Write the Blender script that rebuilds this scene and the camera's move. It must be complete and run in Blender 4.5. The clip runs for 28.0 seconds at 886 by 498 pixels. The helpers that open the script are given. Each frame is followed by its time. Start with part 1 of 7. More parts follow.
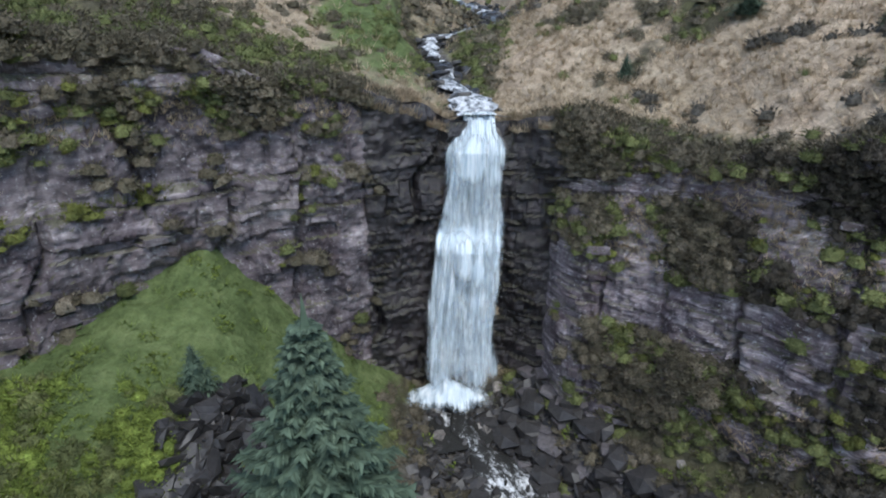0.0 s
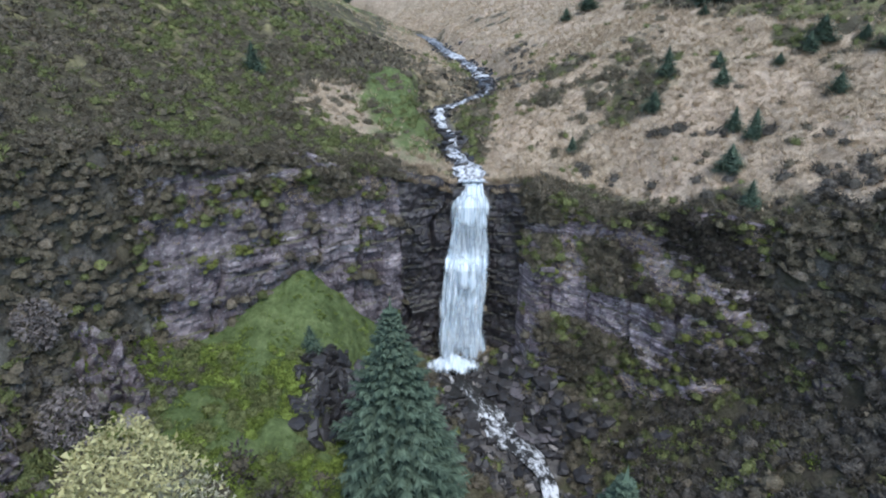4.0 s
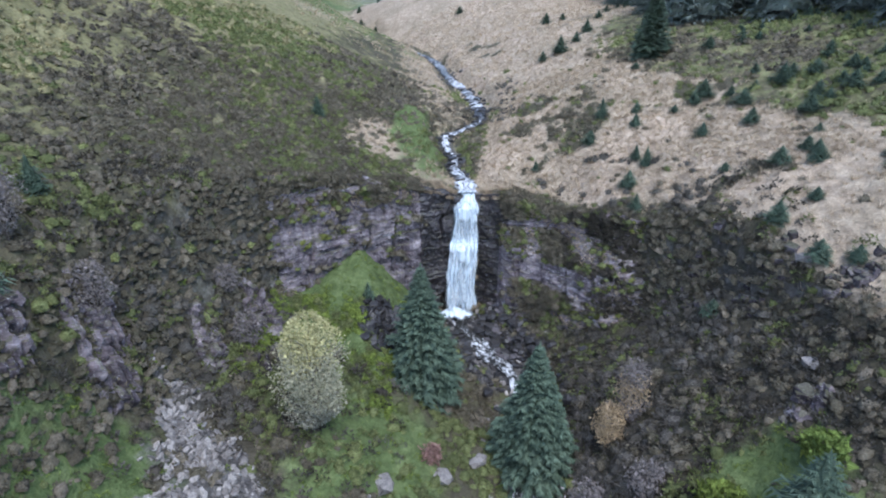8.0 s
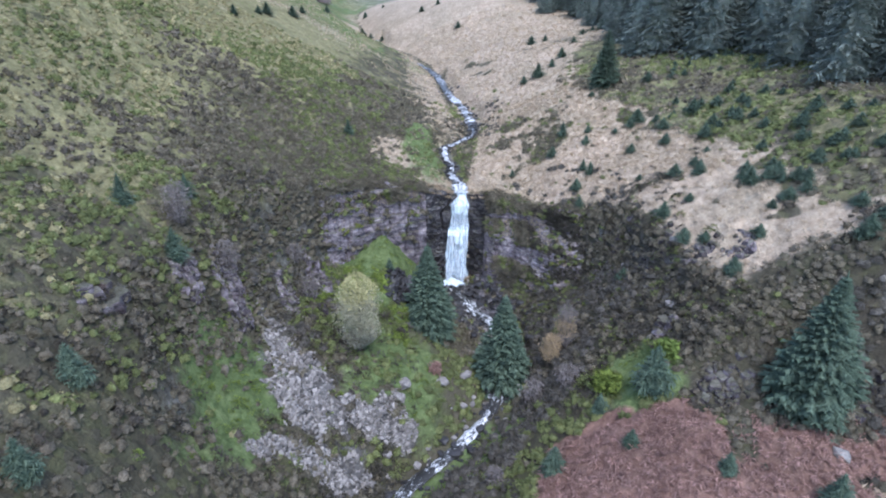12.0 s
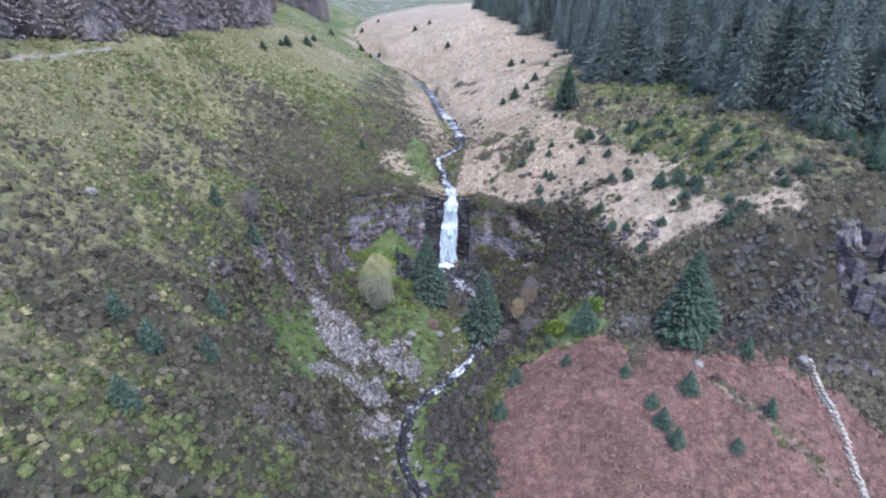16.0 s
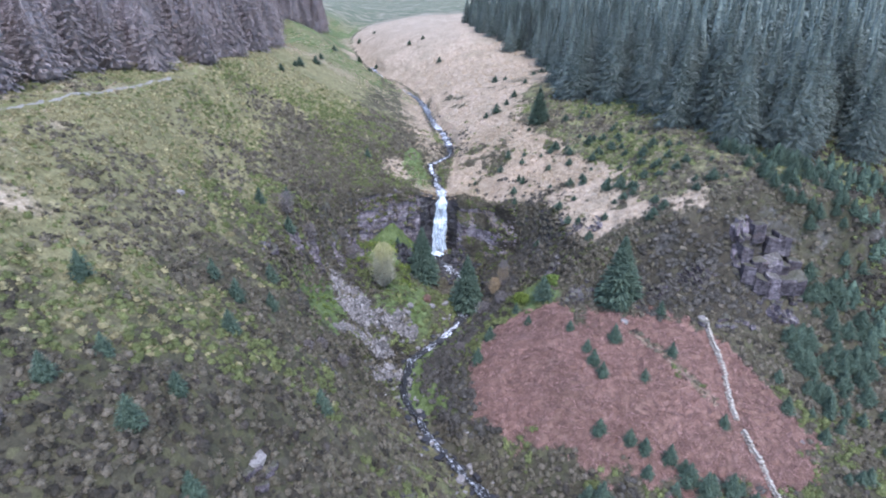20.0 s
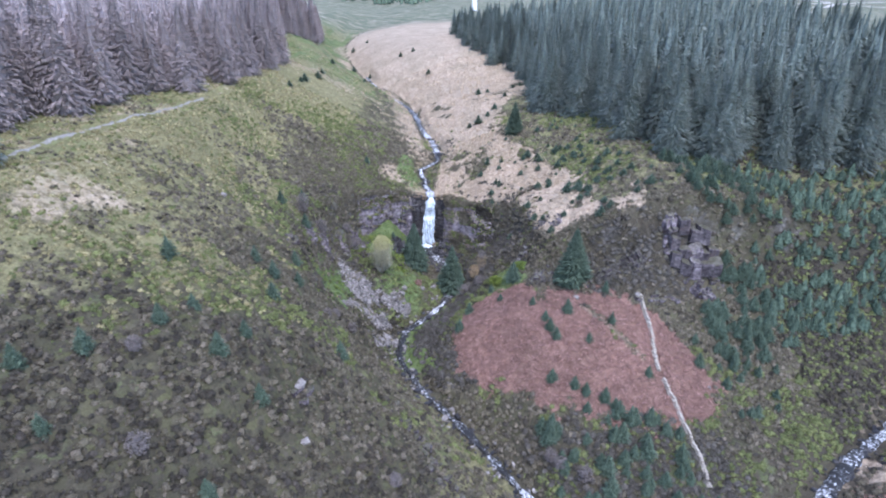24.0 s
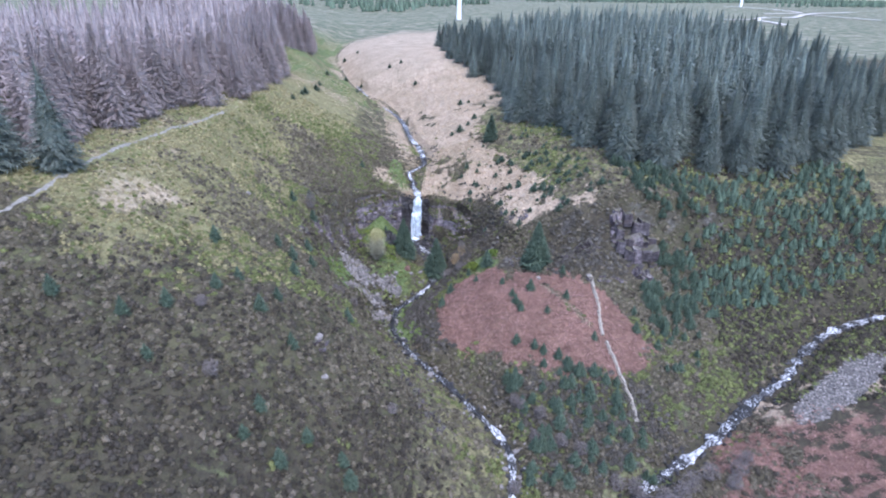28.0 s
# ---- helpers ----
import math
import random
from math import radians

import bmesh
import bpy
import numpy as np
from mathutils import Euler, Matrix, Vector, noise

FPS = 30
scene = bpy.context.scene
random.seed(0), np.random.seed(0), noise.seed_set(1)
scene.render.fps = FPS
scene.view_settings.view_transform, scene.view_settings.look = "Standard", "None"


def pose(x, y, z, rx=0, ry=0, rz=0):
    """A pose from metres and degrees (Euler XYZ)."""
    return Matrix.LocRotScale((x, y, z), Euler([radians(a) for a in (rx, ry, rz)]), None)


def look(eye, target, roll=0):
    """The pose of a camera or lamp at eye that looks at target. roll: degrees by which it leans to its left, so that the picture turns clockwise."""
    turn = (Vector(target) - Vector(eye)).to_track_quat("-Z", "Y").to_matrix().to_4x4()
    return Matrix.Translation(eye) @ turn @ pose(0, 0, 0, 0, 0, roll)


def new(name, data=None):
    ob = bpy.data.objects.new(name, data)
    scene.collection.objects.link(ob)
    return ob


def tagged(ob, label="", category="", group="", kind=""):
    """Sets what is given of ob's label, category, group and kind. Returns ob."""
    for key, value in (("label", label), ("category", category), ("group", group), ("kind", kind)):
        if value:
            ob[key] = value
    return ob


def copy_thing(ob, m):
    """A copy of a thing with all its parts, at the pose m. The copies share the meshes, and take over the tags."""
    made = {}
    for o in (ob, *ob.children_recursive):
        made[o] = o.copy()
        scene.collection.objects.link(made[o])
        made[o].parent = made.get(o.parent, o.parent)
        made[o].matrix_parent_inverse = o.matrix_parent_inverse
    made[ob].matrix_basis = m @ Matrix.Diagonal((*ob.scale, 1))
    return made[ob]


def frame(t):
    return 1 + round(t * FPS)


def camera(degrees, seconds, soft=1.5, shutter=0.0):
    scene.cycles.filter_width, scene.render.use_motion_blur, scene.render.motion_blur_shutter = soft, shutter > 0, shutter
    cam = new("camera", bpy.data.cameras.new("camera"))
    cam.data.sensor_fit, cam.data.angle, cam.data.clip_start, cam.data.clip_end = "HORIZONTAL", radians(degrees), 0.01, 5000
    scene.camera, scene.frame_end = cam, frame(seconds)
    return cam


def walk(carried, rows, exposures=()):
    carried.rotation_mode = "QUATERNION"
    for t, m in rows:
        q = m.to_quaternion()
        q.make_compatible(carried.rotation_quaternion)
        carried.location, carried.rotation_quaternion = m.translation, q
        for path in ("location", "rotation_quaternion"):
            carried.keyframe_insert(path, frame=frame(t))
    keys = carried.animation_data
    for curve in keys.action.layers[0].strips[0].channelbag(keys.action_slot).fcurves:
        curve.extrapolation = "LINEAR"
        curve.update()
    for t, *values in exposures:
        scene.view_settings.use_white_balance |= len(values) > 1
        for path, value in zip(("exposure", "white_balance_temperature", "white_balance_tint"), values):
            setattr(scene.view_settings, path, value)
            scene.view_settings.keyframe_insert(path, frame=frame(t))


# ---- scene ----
# seconds, eye x, y, z, pitch, yaw, roll in degrees
ROWS = [
    (0, -1.52, -24.32, 4.67, -21.90, -0.40, 0.25),
    (1, -1.57, -26.07, 6.00, -21.62, -0.21, 0.20),
    (2, -1.57, -28.61, 7.42, -21.40, -0.07, 0.13),
    (3, -1.60, -32.11, 8.86, -21.30, 0.03, 0.04),
    (4, -1.71, -36.47, 10.50, -21.36, 0.12, -0.05),
    (5, -1.78, -40.97, 12.10, -21.51, 0.22, -0.15),
    (6, -1.88, -45.77, 13.81, -21.69, 0.34, -0.23),
    (7, -1.89, -50.60, 15.55, -21.88, 0.40, -0.28),
    (8, -1.90, -54.94, 17.16, -22.03, 0.45, -0.30),
    (9, -1.88, -59.73, 18.96, -22.21, 0.48, -0.29),
    (10, -1.81, -65.14, 20.95, -22.52, 0.45, -0.27),
    (11, -1.78, -69.74, 22.71, -22.76, 0.46, -0.22),
    (12, -1.74, -74.29, 24.39, -23.01, 0.44, -0.22),
    (13, -1.88, -79.18, 26.07, -23.05, 0.26, -0.28),
    (14, -2.04, -84.40, 27.86, -23.00, 0.00, -0.36),
    (15, -2.14, -89.73, 29.61, -22.97, -0.24, -0.39),
    (16, -2.14, -94.94, 31.25, -22.96, -0.44, -0.34),
    (17, -2.19, -99.40, 32.67, -22.93, -0.56, -0.24),
    (18, -2.24, -104.17, 34.23, -22.92, -0.74, -0.10),
    (19, -2.28, -109.86, 36.10, -22.96, -1.06, 0.04),
    (20, -2.41, -115.41, 37.93, -22.97, -1.36, 0.12),
    (21, -2.56, -120.28, 39.63, -22.96, -1.57, 0.16),
    (22, -2.61, -125.03, 41.34, -22.98, -1.79, 0.22),
    (23, -2.57, -129.98, 43.03, -23.04, -2.10, 0.30),
    (24, -2.58, -135.20, 44.66, -23.04, -2.43, 0.42),
    (25, -2.65, -140.65, 46.21, -22.98, -2.80, 0.55),
    (26, -2.77, -146.18, 47.75, -22.91, -3.16, 0.66),
    (27, -2.92, -151.31, 49.24, -22.80, -3.47, 0.74),
    (28, -3.15, -156.60, 50.72, -22.80, -3.82, 0.81),
]
cam = camera(73.9, 28.0, soft=2.0)
walk(cam, [(t, pose(x, y, z, 90 + p, 0, w) @ pose(0, 0, 0, 0, 0, r)) for t, x, y, z, p, w, r in ROWS],
     exposures=[(0, 0.9, 6400, 6), (3, 1.0, 6250, 7), (8, 1.25, 5850, 10), (14, 1.45, 5800, 14), (28, 1.52, 5780, 19)])

# ---- light: a bright overcast sky ----
world = bpy.data.worlds.new("world")
scene.world = world
world.use_nodes = True
wn, wl = world.node_tree.nodes, world.node_tree.links
sky = wn.new("ShaderNodeTexSky")
sky.sky_type = "NISHITA"
sky.sun_disc = False
sky.sun_elevation = radians(48)
sky.sun_rotation = radians(200)
sky.air_density, sky.dust_density, sky.ozone_density = 1.0, 0.6, 2.0
bg = wn["Background"]
bg.inputs["Strength"].default_value = 0.15
wl.new(sky.outputs[0], bg.inputs[0])
sun = new("sun", bpy.data.lights.new("sun", "SUN"))
sun.data.energy, sun.data.angle, sun.data.color = 1.5, radians(35), (1.0, 0.97, 0.93)
sun.matrix_world = look((0, 0, 100), (0 - 25, 40, 10))


# ---- small helpers ----
def smooth(a, b, v):
    t = np.clip((v - a) / (b - a), 0, 1)
    return t * t * (3 - 2 * t)


def pchip(xk, yk, x):
    """Monotone cubic through the knots."""
    xk, yk, x = np.asarray(xk, float), np.asarray(yk, float), np.asarray(x, float)
    h = np.diff(xk)
    d = np.diff(yk) / h
    m = np.zeros_like(yk)
    ok = d[1:] * d[:-1] > 0
    w1, w2 = 2 * h[1:] + h[:-1], h[1:] + 2 * h[:-1]
    m[1:-1][ok] = (w1 + w2)[ok] / (w1[ok] / d[:-1][ok] + w2[ok] / d[1:][ok])
    m[0], m[-1] = d[0], d[-1]
    k = np.clip(np.searchsorted(xk, x) - 1, 0, len(h) - 1)
    u = np.clip((x - xk[k]) / h[k], 0, 1)
    return ((1 + 2 * u) * (1 - u) ** 2 * yk[k] + u * (1 - u) ** 2 * h[k] * m[k]
            + u * u * (3 - 2 * u) * yk[k + 1] + u * u * (u - 1) * h[k] * m[k + 1])


def hashed(i, j, k):
    v = np.sin(i * 127.1 + j * 311.7 + k * 74.7) * 43758.5453
    return v - np.floor(v)


def vnoise(x, y, seed=0):
    """Smooth value noise in -1..1 on arrays."""
    i, j = np.floor(x), np.floor(y)
    u, v = x - i, y - j
    u, v = u * u * (3 - 2 * u), v * v * (3 - 2 * v)
    a = hashed(i, j, seed) * (1 - u) + hashed(i + 1, j, seed) * u
    b = hashed(i, j + 1, seed) * (1 - u) + hashed(i + 1, j + 1, seed) * u
    return 2 * (a * (1 - v) + b * v) - 1


def fbm(x, y, seed=0, octaves=4):
    total, amp = 0, 0.5
    for o in range(octaves):
        total = total + amp * vnoise(x * 2 ** o + 17.3 * o, y * 2 ** o - 9.1 * o, seed + o)
        amp *= 0.5
    return total


def mesh_of(name, verts, tris, material=None, flat=True):
    """A mesh from arrays of corners and triangles or quads."""
    verts, tris = np.asarray(verts, np.float32), np.asarray(tris, np.int32)
    n = tris.shape[1]
    me = bpy.data.meshes.new(name)
    me.vertices.add(len(verts))
    me.vertices.foreach_set("co", verts.ravel())
    me.loops.add(tris.size)
    me.loops.foreach_set("vertex_index", tris.ravel())
    me.polygons.add(len(tris))
    me.polygons.foreach_set("loop_start", np.arange(0, tris.size, n, dtype=np.int32))
    me.polygons.foreach_set("use_smooth", np.full(len(tris), not flat))
    me.update(calc_edges=True)
    if material:
        me.materials.append(material)
    return me


def part(name, data, parent, label=""):
    """Links a mesh under a thing or a part."""
    ob = new(name, data)
    ob.parent = parent
    return tagged(ob, label)


# ---- materials ----
def material(name, rough=0.9, spec=0.2):
    m = bpy.data.materials.new(name)
    m.use_nodes = True
    b = m.node_tree.nodes["Principled BSDF"]
    b.inputs["Roughness"].default_value = rough
    b.inputs["Specular IOR Level"].default_value = spec
    return m, m.node_tree.nodes, m.node_tree.links, b


def ramp(nodes, stops):
    r = nodes.new("ShaderNodeValToRGB")
    e = r.color_ramp.elements
    while len(e) < len(stops):
        e.new(0.5)
    for el, (p, c) in zip(e, stops):
        el.position, el.color = p, (*c, 1)
    return r


def noise_node(nodes, links, coord, scale, detail=4, rough=0.6, stretch=None):
    n = nodes.new("ShaderNodeTexNoise")
    n.inputs["Scale"].default_value, n.inputs["Detail"].default_value, n.inputs["Roughness"].default_value = scale, detail, rough
    if stretch:
        mp = nodes.new("ShaderNodeMapping")
        mp.inputs["Scale"].default_value = stretch
        links.new(coord, mp.inputs[0])
        coord = mp.outputs[0]
    links.new(coord, n.inputs["Vector"])
    return n


def mix(nodes, links, fac, a, b, mode="MIX"):
    m = nodes.new("ShaderNodeMix")
    m.data_type, m.blend_type = "RGBA", mode
    for sock, val in ((m.inputs[0], fac), (m.inputs[6], a), (m.inputs[7], b)):
        if isinstance(val, (int, float)):
            sock.default_value = val
        elif isinstance(val, tuple):
            sock.default_value = (*val, 1)
        else:
            links.new(val, sock)
    return m.outputs[2]


def bump(nodes, links, height, b, strength, distance):
    n = nodes.new("ShaderNodeBump")
    n.inputs["Strength"].default_value, n.inputs["Distance"].default_value = strength, distance
    links.new(height, n.inputs["Height"])
    links.new(n.outputs[0], b.inputs["Normal"])


def varied(name, low, high, extra=None, rough=0.9, scale=1.2, island=True, spec=0.15, clump=0.0, vary=1.0, tree=0.0):
    """Foliage, stone or wood whose colour drifts from piece to piece and along a coarse noise."""
    m, nd, ln, b = material(name, rough, spec)
    geo = nd.new("ShaderNodeNewGeometry")
    co = nd.new("ShaderNodeTexCoord")
    info = nd.new("ShaderNodeObjectInfo")
    n = noise_node(nd, ln, geo.outputs["Position"], scale, 3)
    c = ramp(nd, [(0.32, low), (0.68, high)])
    ln.new(n.outputs[0], c.inputs[0])
    col = c.outputs[0]
    if extra:
        r = ramp(nd, [(0.35, extra), (0.95, high)])
        ln.new(geo.outputs["Random Per Island"] if island else info.outputs["Random"], r.inputs[0])
        col = mix(nd, ln, 0.5, col, r.outputs[0])
    v = ramp(nd, [(0.0, (1 - 0.35 * vary,) * 3), (1.0, (1 + 0.3 * vary,) * 3)])
    ln.new(geo.outputs["Random Per Island"] if island else info.outputs["Random"], v.inputs[0])
    col = mix(nd, ln, 1.0, col, v.outputs[0], "MULTIPLY")
    if tree:
        whole = ramp(nd, [(0.0, (1 - tree,) * 3), (1.0, (1 + tree,) * 3)])
        ln.new(info.outputs["Random"], whole.inputs[0])
        col = mix(nd, ln, 1.0, col, whole.outputs[0], "MULTIPLY")
    if clump:
        # each plant as a whole is a little darker or lighter than the next
        at, k, hue = nd.new("ShaderNodeAttribute"), nd.new("ShaderNodeMath"), nd.new("ShaderNodeMath")
        at.attribute_name = "plant"
        hue.operation = "MULTIPLY_ADD"
        ln.new(at.outputs["Fac"], hue.inputs[0])
        hue.inputs[1].default_value, hue.inputs[2].default_value = 7.3, 3.65
        wrap = nd.new("ShaderNodeMath")
        wrap.operation = "FRACT"
        ln.new(hue.outputs[0], wrap.inputs[0])
        kinds = ramp(nd, [(0.0, low), (0.5, extra or low), (1.0, high)])
        ln.new(wrap.outputs[0], kinds.inputs[0])
        col = mix(nd, ln, 0.32, col, kinds.outputs[0])
        leafy = noise_node(nd, ln, geo.outputs["Position"], 9.0, 3, 0.75)
        fleck = ramp(nd, [(0.32, (0.5, 0.5, 0.5)), (0.5, (1, 1, 1)), (0.68, (1.6, 1.6, 1.6))])
        ln.new(leafy.outputs[0], fleck.inputs[0])
        col = mix(nd, ln, 0.75, col, fleck.outputs[0], "MULTIPLY")
        bump(nd, ln, leafy.outputs[0], b, 1.0, 0.2)
        k.operation = "MULTIPLY_ADD"
        ln.new(at.outputs["Fac"], k.inputs[0])
        k.inputs[1].default_value, k.inputs[2].default_value = clump, 1.0
        col = mix(nd, ln, 1.0, col, k.outputs[0], "MULTIPLY")
    n2 = noise_node(nd, ln, geo.outputs["Position"], scale * 4.5, 2)
    t = ramp(nd, [(0.3, (1 - 0.4 * vary,) * 3), (0.7, (1 + 0.4 * vary,) * 3)])
    ln.new(n2.outputs[0], t.inputs[0])
    col = mix(nd, ln, 0.8, col, t.outputs[0], "MULTIPLY")
    ln.new(col, b.inputs["Base Color"])
    return m


def ground_material():
    m, nd, ln, b = material("ground_cover", 0.95, 0.1)
    geo = nd.new("ShaderNodeNewGeometry")
    P = geo.outputs["Position"]
    big, mid, fine = noise_node(nd, ln, P, 0.12, 4), noise_node(nd, ln, P, 0.9, 5, 0.7), noise_node(nd, ln, P, 5.0, 4, 0.7)

    def layer(n, *stops):
        r = ramp(nd, stops)
        ln.new(n.outputs[0], r.inputs[0])
        return r.outputs[0]

    tan = layer(mid, (0.3, (0.25, 0.192, 0.135)), (0.5, (0.40, 0.318, 0.235)), (0.75, (0.56, 0.462, 0.35)))
    green = layer(mid, (0.28, (0.066, 0.09, 0.034)), (0.5, (0.122, 0.16, 0.064)), (0.75, (0.195, 0.235, 0.105)))
    heather = layer(mid, (0.28, (0.036, 0.034, 0.022)), (0.5, (0.072, 0.068, 0.04)), (0.72, (0.125, 0.118, 0.064)))
    cells = nd.new("ShaderNodeTexVoronoi")
    cells.inputs["Scale"].default_value = 1.25
    ln.new(mix(nd, ln, 0.5, P, mid.outputs[1], "ADD"), cells.inputs["Vector"])
    cut = nd.new("ShaderNodeSeparateColor")
    ln.new(cells.outputs["Color"], cut.inputs[0])
    plants = ramp(nd, [(0.0, (0.065, 0.056, 0.043)), (0.35, (0.095, 0.083, 0.063)), (0.6, (0.10, 0.098, 0.055)), (0.85, (0.125, 0.108, 0.085)), (1.0, (0.13, 0.13, 0.062))])
    ln.new(cut.outputs[0], plants.inputs[0])
    heather = mix(nd, ln, 0.65, heather, plants.outputs[0])
    bracken = layer(mid, (0.3, (0.15, 0.085, 0.07)), (0.55, (0.25, 0.15, 0.12)), (0.75, (0.36, 0.23, 0.185)))
    rock = layer(mid, (0.3, (0.05, 0.046, 0.045)), (0.55, (0.14, 0.13, 0.125)), (0.75, (0.30, 0.28, 0.265)))
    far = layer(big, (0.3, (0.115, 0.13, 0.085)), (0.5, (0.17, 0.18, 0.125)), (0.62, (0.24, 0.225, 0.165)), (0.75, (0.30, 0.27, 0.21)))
    a1, a2 = nd.new("ShaderNodeAttribute"), nd.new("ShaderNodeAttribute")
    a1.attribute_name, a2.attribute_name = "cover_a", "cover_b"
    s1, s2 = nd.new("ShaderNodeSeparateColor"), nd.new("ShaderNodeSeparateColor")
    ln.new(a1.outputs["Color"], s1.inputs[0])
    ln.new(a2.outputs["Color"], s2.inputs[0])

    def weight(sock):
        # the edge of each cover breaks up along the noise
        mth = nd.new("ShaderNodeMath")
        mth.operation = "ADD"
        ln.new(sock, mth.inputs[0])
        sub = nd.new("ShaderNodeMath")
        sub.operation = "MULTIPLY_ADD"
        ln.new(mid.outputs[0], sub.inputs[0])
        sub.inputs[1].default_value, sub.inputs[2].default_value = 1.0, -0.5
        ln.new(sub.outputs[0], mth.inputs[1])
        r = ramp(nd, [(0.28, (0, 0, 0)), (0.72, (1, 1, 1))])
        ln.new(mth.outputs[0], r.inputs[0])
        return r.outputs[0]

    olive = layer(mid, (0.28, (0.135, 0.123, 0.066)), (0.5, (0.222, 0.204, 0.108)), (0.75, (0.325, 0.298, 0.165)))
    peat = layer(mid, (0.28, (0.040, 0.034, 0.026)), (0.5, (0.068, 0.059, 0.045)), (0.72, (0.105, 0.096, 0.062)))
    col = mix(nd, ln, weight(s2.outputs[2]), mix(nd, ln, weight(a2.outputs["Alpha"]), heather, peat), olive)
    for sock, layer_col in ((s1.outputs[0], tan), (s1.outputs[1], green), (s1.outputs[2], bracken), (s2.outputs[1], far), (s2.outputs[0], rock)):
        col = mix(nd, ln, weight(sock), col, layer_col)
    grain = ramp(nd, [(0.25, (0.6, 0.6, 0.6)), (0.75, (1.35, 1.35, 1.35))])
    ln.new(fine.outputs[0], grain.inputs[0])
    col = mix(nd, ln, 0.8, col, grain.outputs[0], "MULTIPLY")
    wide = ramp(nd, [(0.3, (0.78, 0.80, 0.75)), (0.7, (1.15, 1.12, 1.1))])
    ln.new(big.outputs[0], wide.inputs[0])
    col = mix(nd, ln, 1.0, col, wide.outputs[0], "MULTIPLY")
    ln.new(col, b.inputs["Base Color"])
    lumps = nd.new("ShaderNodeMath")
    lumps.operation = "MULTIPLY_ADD"
    ln.new(cells.outputs["Distance"], lumps.inputs[0])
    lumps.inputs[1].default_value = -0.9
    ln.new(fine.outputs[0], lumps.inputs[2])
    bump(nd, ln, lumps.outputs[0], b, 0.9, 0.22)
    return m


def rock_material(name, wet=0.0, moss=1.0, pale=1.0, blocky=True, fine_beds=1.0):
    m, nd, ln, b = material(name, 0.85 - 0.5 * wet, 0.3 + 0.3 * wet)
    geo = nd.new("ShaderNodeNewGeometry")
    P = geo.outputs["Position"]
    bed = noise_node(nd, ln, P, 1.0, 6, 0.7, stretch=(0.5, 0.5, 1.9 * fine_beds))
    blot = noise_node(nd, ln, P, 0.55, 5, 0.7)
    fine = noise_node(nd, ln, P, 7.0, 5, 0.75)
    k = (1.0 - 0.72 * wet) * pale
    c = ramp(nd, [(0.30, (0.040 * k, 0.034 * k, 0.036 * k)), (0.44, (0.092 * k, 0.080 * k, 0.085 * k)), (0.57, (0.165 * k, 0.147 * k, 0.152 * k)), (0.72, (0.34 * k, 0.315 * k, 0.32 * k))])
    ln.new(bed.outputs[0], c.inputs[0])
    tint = ramp(nd, [(0.32, (0.42, 0.35, 0.38)), (0.48, (0.92, 0.87, 0.89)), (0.68, (1.6, 1.55, 1.5))])
    ln.new(blot.outputs[0], tint.inputs[0])
    col = mix(nd, ln, 1.0, c.outputs[0], tint.outputs[0], "MULTIPLY")
    # seepage that runs down the face
    drip = noise_node(nd, ln, P, 1.0, 4, 0.65, stretch=(1.6, 1.6, 0.16))
    run = ramp(nd, [(0.36, (0.42, 0.40, 0.42)), (0.5, (1, 1, 1)), (0.66, (1.15, 1.1, 1.1))])
    ln.new(drip.outputs[0], run.inputs[0])
    col = mix(nd, ln, 0.8, col, run.outputs[0], "MULTIPLY")
    if blocky:
        vor = nd.new("ShaderNodeTexVoronoi")
        vor.feature = "DISTANCE_TO_EDGE"
        vor.inputs["Scale"].default_value = 0.9
        vmap = nd.new("ShaderNodeMapping")
        vmap.inputs["Scale"].default_value = (0.9, 0.9, 1.7)
        wob = mix(nd, ln, 0.35, P, blot.outputs[1], "ADD")
        ln.new(wob, vmap.inputs[0])
        ln.new(vmap.outputs[0], vor.inputs["Vector"])
        joint = ramp(nd, [(0.0, (0.3, 0.28, 0.28)), (0.035, (0.9, 0.9, 0.9)), (0.09, (1, 1, 1))])
        ln.new(vor.outputs["Distance"], joint.inputs[0])
        col = mix(nd, ln, 1.0, col, joint.outputs[0], "MULTIPLY")
    stain = noise_node(nd, ln, P, 0.45, 3, 0.6)
    rust = ramp(nd, [(0.60, (0, 0, 0)), (0.72, (1, 1, 1))])
    ln.new(stain.outputs[0], rust.inputs[0])
    col = mix(nd, ln, mix(nd, ln, 0.5 * (1 - wet), (0, 0, 0), rust.outputs[0]), col, (0.15, 0.105, 0.085))
    lich = ramp(nd, [(0.57, (0, 0, 0)), (0.66, (1, 1, 1))])
    ln.new(fine.outputs[0], lich.inputs[0])
    col = mix(nd, ln, mix(nd, ln, 0.6 * (1 - wet), (0, 0, 0), lich.outputs[0]), col, (0.44 * pale, 0.425 * pale, 0.42 * pale))
    sep = nd.new("ShaderNodeSeparateXYZ")
    ln.new(geo.outputs["Normal"], sep.inputs[0])
    up = nd.new("ShaderNodeMath")
    up.operation = "MULTIPLY_ADD"
    ln.new(blot.outputs[0], up.inputs[0])
    up.inputs[1].default_value = 0.75
    ln.new(sep.outputs[2], up.inputs[2])
    mossy = ramp(nd, [(0.98, (0, 0, 0)), (1.0, (1, 1, 1))])
    ln.new(up.outputs[0], mossy.inputs[0])
    mosses = ramp(nd, [(0.35, (0.055, 0.055, 0.027)), (0.65, (0.12, 0.125, 0.05))])
    ln.new(fine.outputs[0], mosses.inputs[0])
